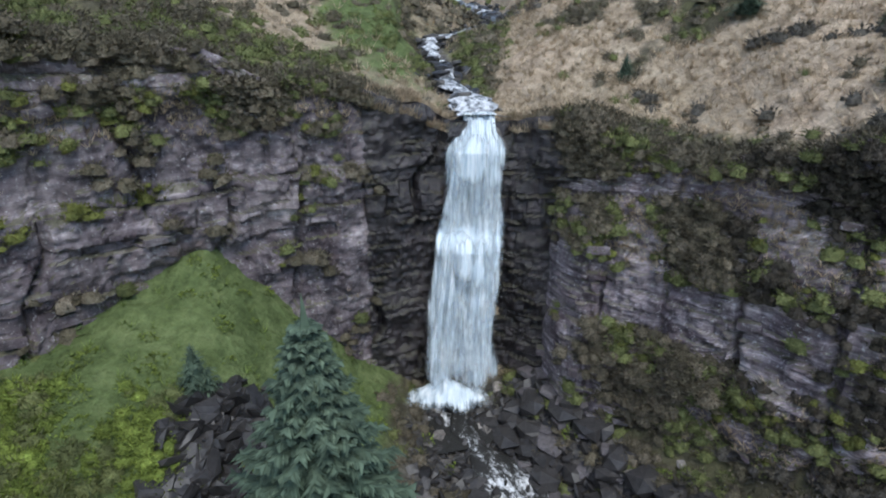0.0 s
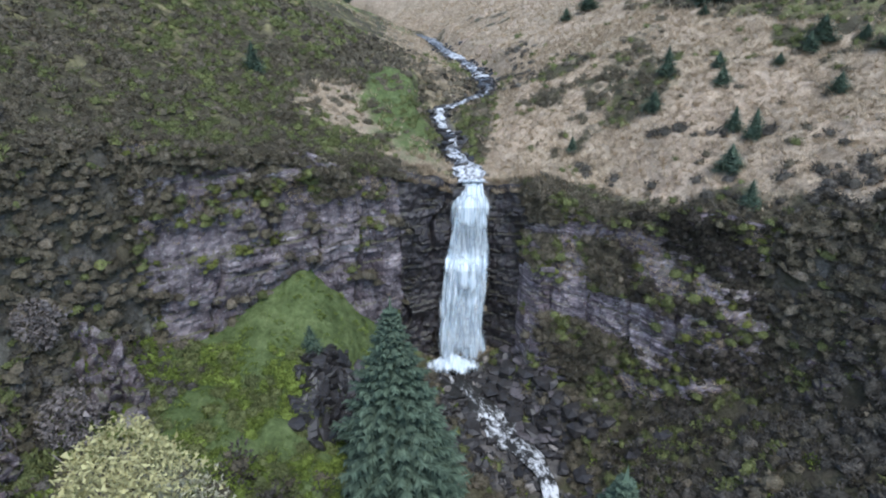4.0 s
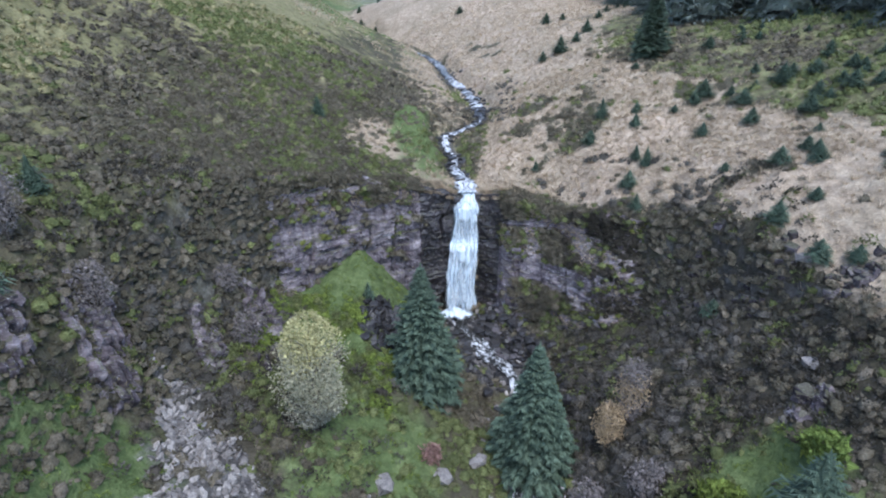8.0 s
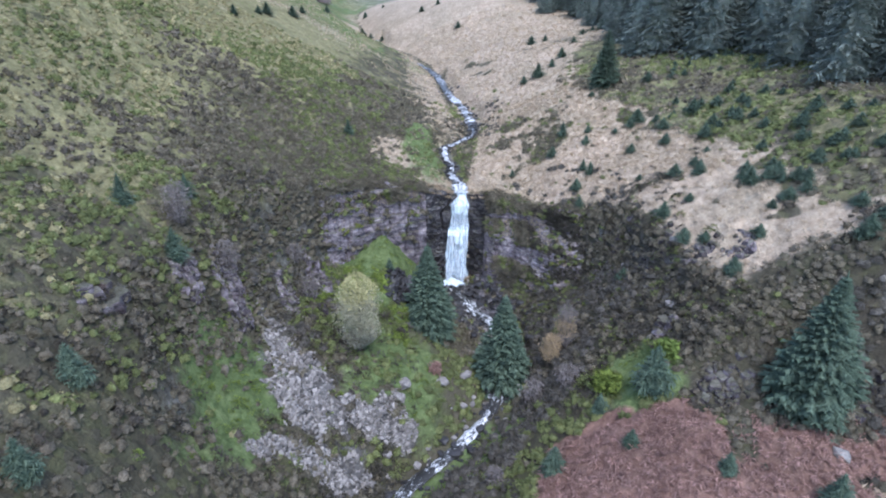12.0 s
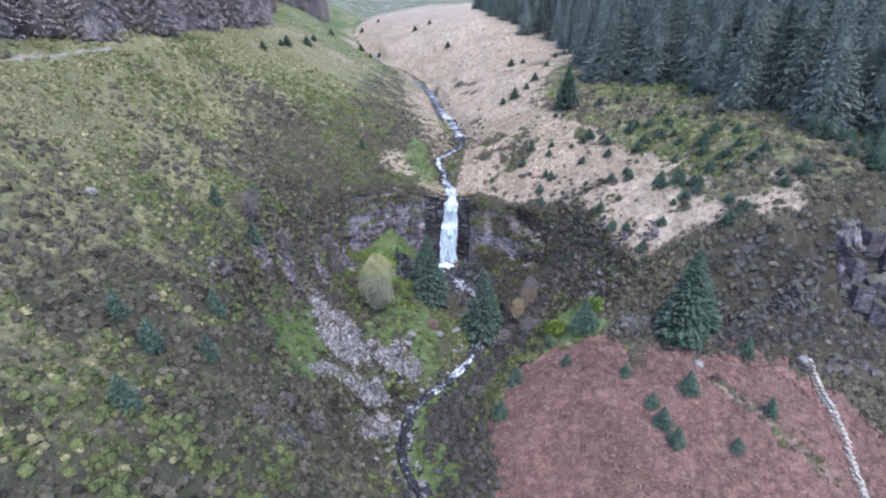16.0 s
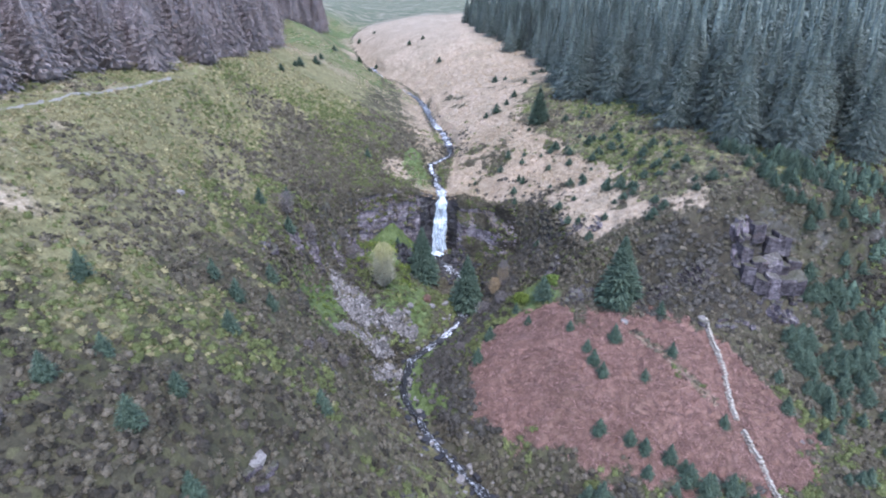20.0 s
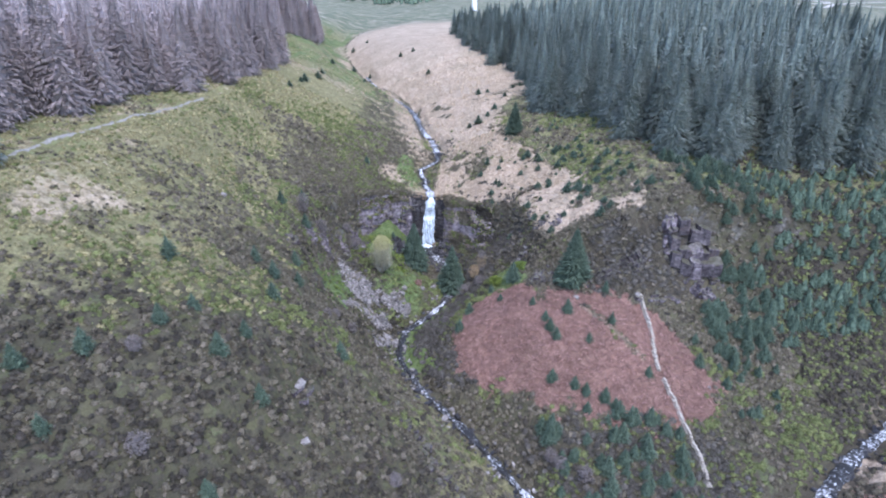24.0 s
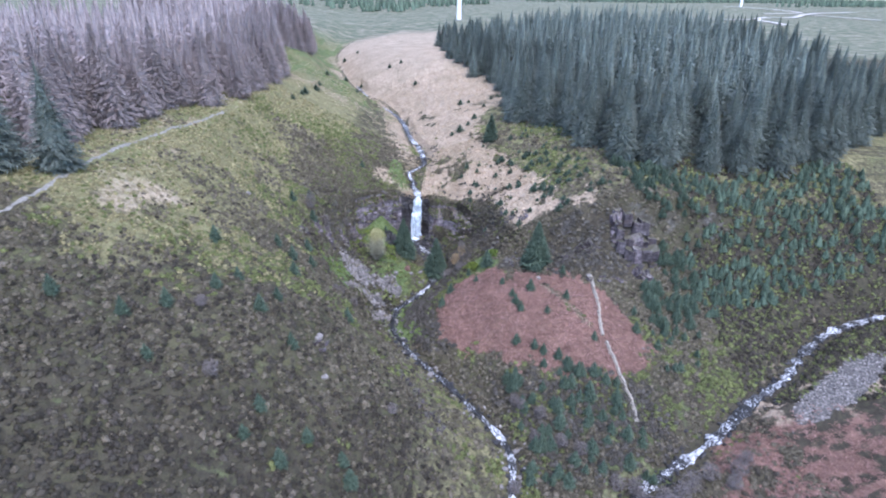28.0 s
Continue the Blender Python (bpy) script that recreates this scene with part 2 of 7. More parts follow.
    col = mix(nd, ln, mix(nd, ln, moss, (0, 0, 0), mossy.outputs[0]), col, mosses.outputs[0])
    ln.new(col, b.inputs["Base Color"])
    rel = mix(nd, ln, 0.5, bed.outputs[0], fine.outputs[0])
    bump(nd, ln, rel, b, 0.9, 0.16)
    return m


def water_material():
    """Dark peaty water that breaks into foam along the flow; foam rises with the steepness of the bed."""
    m, nd, ln, b = material("stream_water", 0.15, 0.25)
    at = nd.new("ShaderNodeAttribute")
    at.attribute_name = "foam"
    uv = nd.new("ShaderNodeAttribute")
    uv.attribute_name = "flow"
    n = noise_node(nd, ln, uv.outputs["Vector"], 2.1, 6, 0.8, stretch=(1.3, 0.7, 1))
    add = nd.new("ShaderNodeMath")
    add.operation = "MULTIPLY_ADD"
    ln.new(n.outputs[0], add.inputs[0])
    add.inputs[1].default_value = 1.7
    ln.new(at.outputs["Fac"], add.inputs[2])
    f = ramp(nd, [(0.0, (0, 0, 0)), (0.22, (1, 1, 1))])
    sub = nd.new("ShaderNodeMath")
    sub.operation = "SUBTRACT"
    ln.new(add.outputs[0], sub.inputs[0])
    sub.inputs[1].default_value = 1.12
    ln.new(sub.outputs[0], f.inputs[0])
    ln.new(mix(nd, ln, f.outputs[0], (0.028, 0.027, 0.025), (0.72, 0.73, 0.74)), b.inputs["Base Color"])
    ln.new(mix(nd, ln, f.outputs[0], (0.4, 0.4, 0.4), (0.7, 0.7, 0.7)), b.inputs["Roughness"])
    bump(nd, ln, n.outputs[0], b, 0.6, 0.1)
    return m


def fall_material():
    """White falling water, thin in streaks."""
    m, nd, ln, b = material("falling_water", 0.5, 0.3)
    uv = nd.new("ShaderNodeAttribute")
    uv.attribute_name = "flow"
    n = noise_node(nd, ln, uv.outputs["Vector"], 1.0, 6, 0.7, stretch=(5.0, 0.42, 1))
    n2 = noise_node(nd, ln, uv.outputs["Vector"], 1.0, 4, 0.65, stretch=(1.5, 0.55, 1))
    col = ramp(nd, [(0.28, (0.36, 0.45, 0.52)), (0.48, (0.58, 0.66, 0.71)), (0.64, (0.80, 0.84, 0.86))])
    ln.new(n.outputs[0], col.inputs[0])
    ln.new(col.outputs[0], b.inputs["Base Color"])
    at = nd.new("ShaderNodeAttribute")
    at.attribute_name = "foam"
    s = nd.new("ShaderNodeMath")
    s.operation = "MULTIPLY_ADD"
    ln.new(n2.outputs[0], s.inputs[0])
    s.inputs[1].default_value = 0.9
    ln.new(n.outputs[0], s.inputs[2])
    s2 = nd.new("ShaderNodeMath")
    s2.operation = "ADD"
    ln.new(s.outputs[0], s2.inputs[0])
    ln.new(at.outputs["Fac"], s2.inputs[1])
    a = ramp(nd, [(0.5, (0.0, 0.0, 0.0)), (0.72, (0.3, 0.3, 0.3)), (1.08, (1, 1, 1))])
    ln.new(s2.outputs[0], a.inputs[0])
    ln.new(a.outputs[0], b.inputs["Alpha"])
    bump(nd, ln, n.outputs[0], b, 0.5, 0.15)
    return m


GROUND = ground_material()
ROCK, WET_ROCK, CRAG = rock_material("bedded_sandstone", 0.0, 0.6, 1.35, blocky=False), rock_material("wet_rock", 1.0, 0.25, blocky=False, fine_beds=2.0), rock_material("bare_sandstone", 0.0, 0.5, 0.8)
PALE_CRAG = rock_material("pale_sandstone", 0.0, 0.35, 1.4)
EAST_ROCK = rock_material("thin_bedded_sandstone", 0.0, 0.5, 1.95, blocky=False, fine_beds=3.0)
WATER, FALL = water_material(), fall_material()
NEEDLES = varied("spruce_needles", (0.046, 0.071, 0.048), (0.106, 0.144, 0.099), (0.075, 0.107, 0.074), scale=0.5)
# spruce needles again, paler and greyer: the air's haze is mixed into their colour
HAZED_NEEDLES = varied("hazed_plantation_needles", (0.099, 0.121, 0.103), (0.169, 0.194, 0.165), (0.133, 0.157, 0.132), scale=0.35, vary=0.8, tree=0.3)
# brownish-grey needles, lightened in the base colour to stand in for distance haze
HAZED_GREY = varied("hazed_grey_spruce_needles", (0.261, 0.219, 0.208), (0.398, 0.337, 0.322), (0.323, 0.275, 0.262), scale=0.4, vary=0.4, tree=0.2)
BARK = varied("bark", (0.06, 0.05, 0.04), (0.14, 0.12, 0.10), None, scale=6)
PALE_TWIGS = varied("pale_twigs", (0.20, 0.19, 0.14), (0.33, 0.31, 0.24), (0.26, 0.25, 0.18))
TWIGS = varied("bare_twigs", (0.14, 0.12, 0.112), (0.235, 0.205, 0.19), (0.185, 0.16, 0.148), vary=0.6)
HEATHER = varied("heather", (0.089, 0.075, 0.056), (0.194, 0.164, 0.123), (0.141, 0.127, 0.080), scale=0.35, clump=0.4, vary=0.7)
BILBERRY = varied("bilberry", (0.090, 0.103, 0.045), (0.199, 0.215, 0.083), (0.141, 0.161, 0.062), scale=0.3, clump=0.25, vary=0.7)
PALE_BILBERRY = varied("yellowing_bilberry", (0.179, 0.157, 0.086), (0.379, 0.336, 0.176), (0.279, 0.245, 0.126), scale=0.3, clump=0.25, vary=0.7)
MOSS = varied("bright_moss", (0.080, 0.089, 0.028), (0.187, 0.201, 0.056), (0.131, 0.140, 0.043), scale=0.6, clump=0.25, vary=0.7)
OLD_HEATHER = varied("old_heather", (0.038, 0.033, 0.027), (0.096, 0.081, 0.067), (0.065, 0.059, 0.040), scale=0.35, clump=0.5, vary=0.7)
SCRUB = varied("dark_scrub", (0.064, 0.057, 0.049), (0.143, 0.129, 0.111), (0.098, 0.090, 0.071), scale=0.5, clump=0.3, vary=0.7)
STRAW = varied("dead_grass", (0.355, 0.268, 0.178), (0.683, 0.553, 0.393), (0.520, 0.408, 0.280), scale=0.4, clump=0.3, vary=0.7)
MOOR = varied("green_tufts", (0.086, 0.126, 0.029), (0.216, 0.290, 0.068), (0.162, 0.215, 0.058), scale=0.4, clump=0.3, vary=0.7)
FROND = varied("dead_bracken", (0.20, 0.112, 0.092), (0.43, 0.27, 0.222), (0.29, 0.168, 0.138), scale=0.25, clump=0.4, vary=0.8)
GORSE = varied("yellow_green_leaves", (0.109, 0.147, 0.032), (0.227, 0.284, 0.063), (0.160, 0.206, 0.045), scale=0.6, clump=0.3, vary=0.7)
BIRCH_LEAF = varied("yellowing_birch_leaves", (0.32, 0.30, 0.14), (0.50, 0.46, 0.23), (0.42, 0.39, 0.19), scale=0.5, vary=0.35)
BIRCH_SKIRT = varied("thinning_birch_leaves", (0.28, 0.27, 0.18), (0.42, 0.395, 0.27), (0.35, 0.33, 0.225), scale=0.5, vary=0.35)
RUSSET = varied("russet_leaves", (0.28, 0.20, 0.12), (0.44, 0.33, 0.20), (0.36, 0.27, 0.16), scale=0.6, vary=0.35)
STONE = varied("scree_stone", (0.113, 0.100, 0.092), (0.311, 0.283, 0.256), (0.200, 0.180, 0.164), scale=2.0, spec=0.25)
DARK_STONE = varied("dark_wet_stone", (0.014, 0.013, 0.013), (0.053, 0.049, 0.048), (0.031, 0.029, 0.029), scale=2.0, rough=0.45, spec=0.4)
GREY_STONE = varied("purplish_slab", (0.045, 0.039, 0.041), (0.128, 0.115, 0.117), (0.083, 0.073, 0.075), scale=1.5, rough=0.6, spec=0.35)
WALL_STONE = varied("weathered_wall_stone", (0.22, 0.195, 0.16), (0.46, 0.41, 0.34), (0.33, 0.295, 0.245), scale=2.0, spec=0.25)
GRAVEL_PATH = varied("pale_gravel", (0.18, 0.17, 0.145), (0.30, 0.28, 0.245), None, scale=1.5)
TURBINE = varied("white_gelcoat", (0.74, 0.74, 0.75), (0.82, 0.82, 0.82), None, rough=0.4)

# ---- the valley: lines along it, each a run of x, z at the stations in y ----
LOW_Y = (-600, -250, -130, -95, -80, -65, -50, -42, -36, -31, -24, -12, -3, 25)
UP_Y = (-60, -30, -14, 0, 18, 36, 60, 85, 110, 135, 178, 260, 442, 1000, 2200, 5200)
lower, upper = [], []


def line(table, *xz):
    table.append((xz[0::2], xz[1::2]))


# below the fall, from the high moor across the stream to the other moor
line(lower, -3500, 60, -3500, 60, -3500, 60, -3500, 60, -3500, 60, -3500, 60, -3500, 60, -3500, 60, -3500, 60, -3500, 60, -3500, 60, -3500, 60, -3500, 60, -3500, 60)
line(lower, -220, 24, -200, 27, -150, 29, -140, 30, -135, 31, -130, 31, -130, 31, -130, 31, -130, 31, -130, 31, -130, 31, -130, 31, -130, 31, -130, 31)
line(lower, -130, 15, -90, 19, -68, 22, -60, 24.5, -56, 24.6, -53, 24.8, -51, 25, -50, 25, -50, 25, -49, 25, -48, 25, -47, 25, -47, 25, -47, 26)
line(lower, -100, 6, -70, 9, -52, 13, -44, 16, -39, 16, -37, 16.8, -36, 16, -35, 15, -35, 14.3, -35, 13.4, -34, 12.2, -33, 11.5, -33, 12, -34, 18)
line(lower, -80, -4, -54, 0, -37, 3, -29, 7, -24, 9.2, -23, 8, -23, 5.4, -23.5, 4.4, -24, 4.2, -24, 4.2, -24, 4.4, -21, 4, -20, 3.5, -20, 3)
line(lower, -60, -12, -40, -10, -28, -4, -21, 0.8, -16, 0.8, -14, 0, -18, -1, -19, -3.5, -19.5, -4.3, -19.5, -4.6, -19, -5.3, -16, -5.0, -15, -4.0, -15, -4)
line(lower, -30, -24, -20, -20, -15, -14, -9, -9, -4, -9.5, -6, -9, -13, -8.5, -13, -9.6, -13, -9.6, -11, -9, -10, -8.1, -9, -6.6, -11, -3.0, -11, -3)
line(lower, -10, -37, -8, -32, -2, -23.5, 5, -20.2, 9.5, -18.6, 2.5, -16.6, -7.5, -15.1, -10, -14.8, -9.2, -14.4, -4.5, -13.7, 0.5, -12.6, -1, -11.9, -4, -10.4, -4, -10)
line(lower, 0, -40, 0, -34, 5, -25, 11, -22.2, 14, -20, 6.5, -18, -3.7, -16.3, -6.5, -15.8, -5.8, -15.4, -1.2, -14.5, 3.4, -13.2, 3.9, -12.7, -0.6, -11.4, 0, -11)
line(lower, 12, -38, 12, -32, 13, -24, 17, -21.8, 18, -19.4, 10.5, -17.2, 0.5, -15.2, -2, -14.6, -0.5, -14.2, 3, -13, 6.8, -11.8, 7.2, -11.4, 3.5, -10.6, 3.5, -10)
line(lower, 25, -36, 25, -31, 22, -23, 23, -21.2, 22.5, -19, 14, -15, 8.6, -10.8, 7, -9.2, 8, -9.5, 9, -9, 11.5, -7.6, 12, -8, 8.5, -7, 8, -6)
line(lower, 40, -34, 35, -29, 30, -22, 30, -20.4, 29, -18.4, 21, -13.3, 17, -7, 16, -5.4, 16, -5, 17, -4, 17.5, -3, 17, -3.4, 13, -4.6, 13, -4)
line(lower, 60, -30, 48, -26, 40, -20.5, 38, -20, 36, -18.6, 30, -13.8, 25, -6.8, 25, -4.5, 25, -3.2, 24, 1.4, 24, 3, 22.5, 4.6, 20, 4.6, 20, 5)
line(lower, 90, -27, 70, -23, 56, -18, 54, -18.6, 46, -19, 38.5, -14.6, 36, -7.8, 37, -4.2, 38, 1.5, 37, 9.2, 34, 8.6, 30, 8, 31, 9, 31, 10)
line(lower, 130, -24, 100, -20, 86, -14, 85, -15, 70, -17, 58, -16.5, 54, -11.5, 54, -6.5, 53, -1.5, 51, 11.5, 49, 14, 47, 14.8, 46, 15.2, 46, 16)
line(lower, 300, -18, 200, -14, 140, -9, 130, -11, 125, -12, 115, -12.5, 105, -12, 98, -8, 92, -2, 88, 4, 86, 9.5, 82, 14, 80, 16, 80, 17)
line(lower, 600, -8, 500, -4, 330, 2, 300, 2, 290, 2, 280, 0, 260, -2, 240, -2, 220, 0, 200, 2, 190, 5, 180, 9, 170, 12, 160, 15)
line(lower, 3500, 40, 3500, 40, 3500, 40, 3500, 40, 3500, 40, 3500, 40, 3500, 40, 3500, 40, 3500, 40, 3500, 40, 3500, 40, 3500, 40, 3500, 40, 3500, 40)
# above the fall
line(upper, -3500, 60, -3500, 60, -3500, 60, -3500, 60, -3500, 60, -3500, 60, -3500, 60, -3500, 60, -3500, 60, -3500, 60, -3500, 60, -3500, 60, -3500, 60, -3500, 70, -3500, 83, -3500, 130)
line(upper, -130, 31, -130, 31, -130, 31, -130, 31, -130, 31, -130, 31, -130, 31, -130, 31, -130, 32, -135, 35, -150, 37, -160, 38, -200, 40, -300, 53, -500, 70, -900, 120)
line(upper, -52, 25, -49, 25, -47, 25, -47, 25.4, -46, 26, -46, 26, -48, 26, -51, 26, -55, 26.5, -62, 32, -78, 34, -90, 35, -90, 36, -120, 51, -200, 66, -400, 112)
line(upper, -36, 16, -35, 13.4, -34, 13.5, -36, 16, -36, 19.5, -36, 21, -37, 22.5, -41, 24, -47, 25, -53, 28.5, -66, 30, -74, 31, -65, 33, -60, 49, -60, 64, -60, 108)
line(upper, -24, 4.8, -24, 4.2, -23, 7, -23, 8.5, -23, 13.5, -25, 15.5, -28, 17.5, -33, 20, -39, 22, -46, 25, -56, 25, -64, 26, -50, 31, -40, 48, -30, 63, -30, 106)
line(upper, -20, -3, -19.5, -4.6, -16, 4.2, -15, 5, -15, 9.5, -17, 11.5, -20, 13.5, -26, 15.5, -33, 18.5, -40, 20, -48, 19.5, -58, 21, -40, 30, -20, 47, 0, 63, 0, 105)
line(upper, -13, -9, -11, -9, -9.5, 2.2, -8.5, 2.6, -9, 6.8, -10, 8, -13, 9.8, -18, 11.5, -25, 14, -34, 14.5, -43, 16, -54, 19, -30, 30, 0, 47, 20, 62, 20, 104)
line(upper, -8, -14.6, -4.5, -13.7, -4, 0.8, -3, 1.2, -1.5, 4.8, -4, 6.3, -7, 7.4, -10, 9, -17, 10.6, -29, 11.6, -39, 14, -50, 18, -20, 31, 20, 47, 40, 62, 40, 103)
line(upper, -4.5, -16, -1.2, -14.5, -0.4, -0.4, 0, 0, 2.2, 3.8, -0.4, 5.3, -3, 6.6, -5.5, 7.6, -12.5, 8.8, -24, 10, -36, 12.8, -47, 18, -10, 32, 40, 47, 60, 62, 60, 102)
line(upper, 0, -15, 3, -13, 3.2, -1.5, 3, 0.3, 5.5, 5.2, 3.5, 6.8, 0, 8, -1.5, 9.4, -8.5, 11, -19, 13.6, -31, 16, -40, 20, 10, 33, 60, 48, 90, 62, 90, 101)
line(upper, 8.5, -10.5, 9, -9, 7.5, -3, 7.5, 0.3, 9.5, 7.4, 9, 9, 6, 10.5, 5, 12, -1, 14.5, -10, 18.5, -21, 21.5, -26, 24, 30, 33, 80, 48, 120, 62, 120, 100)
line(upper, 17, -7, 17, -4, 13.5, -0.6, 13.5, 3.6, 15.5, 9.6, 16, 11.6, 14, 13.4, 14, 15, 8, 18, 0, 22.5, -8, 24.8, -8, 26, 55, 34, 110, 48, 160, 62, 160, 100)
line(upper, 25, -6.5, 24, 1.4, 21, 4.6, 21, 6.4, 22.6, 11.6, 24, 14, 24, 15.5, 25, 17, 20, 20.5, 12, 24.5, 5, 26, 12, 28, 85, 34, 150, 48, 220, 62, 220, 99)
line(upper, 37, -7, 37, 9, 31, 8.2, 31, 10, 33, 14.4, 33, 16, 34, 17.2, 36, 18.6, 32, 21.5, 25, 25.5, 22, 27, 40, 28, 120, 34, 200, 48, 300, 62, 300, 98)
line(upper, 54, -10, 51, 11.5, 46, 14.6, 46, 15.4, 48, 17.5, 48, 20, 50, 22, 52, 23.5, 47, 24.5, 42, 25.8, 46, 27.4, 80, 28, 180, 33, 300, 48, 450, 62, 450, 97)
line(upper, 100, -9, 88, 4, 82, 13.6, 80, 17, 80, 20.5, 80, 25, 82, 29, 84, 31, 84, 31, 84, 30, 100, 29, 160, 27, 300, 33, 500, 50, 700, 64, 700, 97)
line(upper, 250, -2, 200, 2, 180, 9, 170, 12, 160, 15, 160, 19, 160, 23, 170, 25, 180, 26, 200, 26, 230, 23, 300, 26, 600, 33, 900, 52, 1200, 66, 1200, 97)
line(upper, 3500, 40, 3500, 40, 3500, 40, 3500, 40, 3500, 40, 3500, 40, 3500, 40, 3500, 40, 3500, 40, 3500, 40, 3500, 40, 3500, 40, 3500, 42, 3500, 56, 3500, 78, 3500, 110)


def spread(parts):
    return np.unique(np.round(np.concatenate([np.arange(a, b, s) for a, b, s in parts]), 3))


GX = spread([(-3400, -600, 200), (-600, -160, 25), (-160, -64, 4), (-64, -30, 0.55), (-30, 30, 0.4), (30, 62, 0.7), (62, 110, 1.6), (110, 300, 12), (300, 700, 40), (700, 3401, 150)])
GY = spread([(-590, -180, 30), (-180, -104, 4), (-104, -60, 0.55), (-60, 22, 0.4), (22, 60, 0.9), (60, 190, 2.5), (190, 460, 12), (460, 1000, 45), (1000, 5100, 170)])


def loft(table, stations, ys):
    X = np.array([pchip(stations, t[0], ys) for t in table])
    Z = np.array([pchip(stations, t[1], ys) for t in table])
    return np.array([pchip(X[:, i], Z[:, i], GX) for i in range(len(ys))])


CLIFF_X = (-40, -24, -20, -16, -12, -7, -2.2, -1.2, 1.4, 2.4, 6, 10, 14, 18, 22, 40)
CLIFF_Y = (-30, -29, -15, -9.2, -5.2, -1.6, -0.3, 0.2, 0.2, -0.3, -1.6, -5, -9.5, -15, -29, -30)


def cliff_y(x):
    return np.interp(x, CLIFF_X, CLIFF_Y)


RIVER = ((135, -36, -12.6), (104, -45.4, -14.1), (92, -48.6, -15), (80, -55.8, -16), (70.5, -64, -17.2), (63, -68.3, -17.9), (54, -74.7, -18.9), (48, -78.7, -19.8), (42.5, -81.7, -20.5), (37, -84.7, -21.1), (28, -91, -21.8), (16, -100, -22.6), (9, -112, -23.6))


def densify(points, step=0.5):
    """A smooth run through the points, sampled evenly."""
    p = np.array(points, float)
    s = np.concatenate([[0], np.cumsum(np.linalg.norm(np.diff(p[:, :2], axis=0), axis=1))])
    u = np.arange(0, s[-1], step)
    return np.stack([pchip(s, p[:, k], u) for k in range(3)], 1)


def stream_line(table, stations, y0, y1, index=8):
    ys = np.arange(y0, y1, 0.5)
    return np.stack([pchip(stations, table[index][0], ys), ys, pchip(stations, table[index][1], ys)], 1)


river_run = densify(RIVER)
stream_low = stream_line(lower, LOW_Y, -120, -2.4)
# the upper stream and its small meanders
BENDS = ((0.15, 0.2, 0.72), (0.1, 1.6, 0.78), (-0.1, 3.2, 1.0), (-0.4, 5.2, 1.15), (-1.2, 7.2, 1.4), (-1.0, 10.7, 2.0), (-2.0, 12.8, 2.5), (-2.1, 16.4, 3.1), (-0.3, 18.2, 3.5), (2.0, 21.2, 4.0), (2.7, 24, 4.3),
         (2.2, 31, 4.9), (1.2, 39.5, 5.5), (-0.5, 46, 6.1), (-2, 56, 6.5), (-3, 66, 6.9), (-5.9, 83, 7.5), (-17.5, 113.5, 9), (-27, 150, 11))
stream_up = densify(BENDS, 0.4)


def nearest(run, X, Y):
    """Distance to a run of points and the height there."""
    d, z = np.full(X.shape, 1e9), np.zeros(X.shape)
    for x, y, h in run[::2]:
        q = (X - x) ** 2 + (Y - y) ** 2
        b = q < d
        d[b], z[b] = q[b], h
    return np.sqrt(d), z


def build_heights():
    MX, MY = np.meshgrid(GX, GY)
    low = loft(lower, LOW_Y, np.clip(GY, -600, 25))
    up = loft(upper, UP_Y, np.clip(GY, -60, 5200))
    ease = 1 + 5 * smooth(14, 18, MX) + 5 * smooth(-17, -21, MX)
    step = smooth(-0.25, 0.45, (MY - cliff_y(MX) + 0.35 * fbm(MX * 0.6, MY * 0.1, 3)) / ease)
    z = low * (1 - step) + up * step
    steep = np.abs(np.gradient(z, GX, axis=1)) + np.abs(np.gradient(z, GY, axis=0))
    near = smooth(160, 60, np.abs(MX)) * smooth(-130, -100, MY) * smooth(200, 120, MY)
    rough = 0.55 * fbm(MX * 0.22, MY * 0.22, 11) + 0.32 * fbm(MX * 0.8, MY * 0.8, 21) + 0.35 * smooth(0.5, 1.2, steep) * fbm(MX * 1.4, MY * 1.4, 31)
    z = z + rough * near + (1 - near) * 2.0 * fbm(MX * 0.01, MY * 0.01, 41) * smooth(200, 600, np.abs(MX) + np.abs(MY))
    # the heath stands in cushions a pace across
    billow = 0.6 * (1 - 2 * np.abs(vnoise(MX * 0.62 + 0.3 * MY, MY * 0.62, 101))) + 0.4 * vnoise(MX * 1.1, MY * 1.1, 102)
    z = z + 0.3 * billow * smooth(62, 50, MX) * smooth(-108, -96, MY) * smooth(24, 8, MY) * smooth(-64, -56, MX)
    for run, width, bank in ((river_run, 1.7, 4.0), (stream_low, 1.0, 2.4), (stream_up, 0.8, 2.2)):
        rows = (GY > run[:, 1].min() - 12) & (GY < run[:, 1].max() + 12)
        cols = (GX > run[:, 0].min() - 12) & (GX < run[:, 0].max() + 12)
        ii = np.ix_(rows, cols)
        d, zr = nearest(run, MX[ii], MY[ii])
        t = smooth(width + bank, width, d)
        side = np.ones_like(d)
        if run is stream_up:
            side = (MY[ii] > -0.2).astype(float)
        if run is stream_low:
            side = smooth(0.0, -1.5, MY[ii] - cliff_y(MX[ii]))
        t = t * side
        z[ii] = z[ii] * (1 - t) + (zr - 0.35 + 0.1 * vnoise(MX[ii] * 2, MY[ii] * 2, 5)) * t
    return z, step, steep


HEIGHT, STEP, STEEP = build_heights()


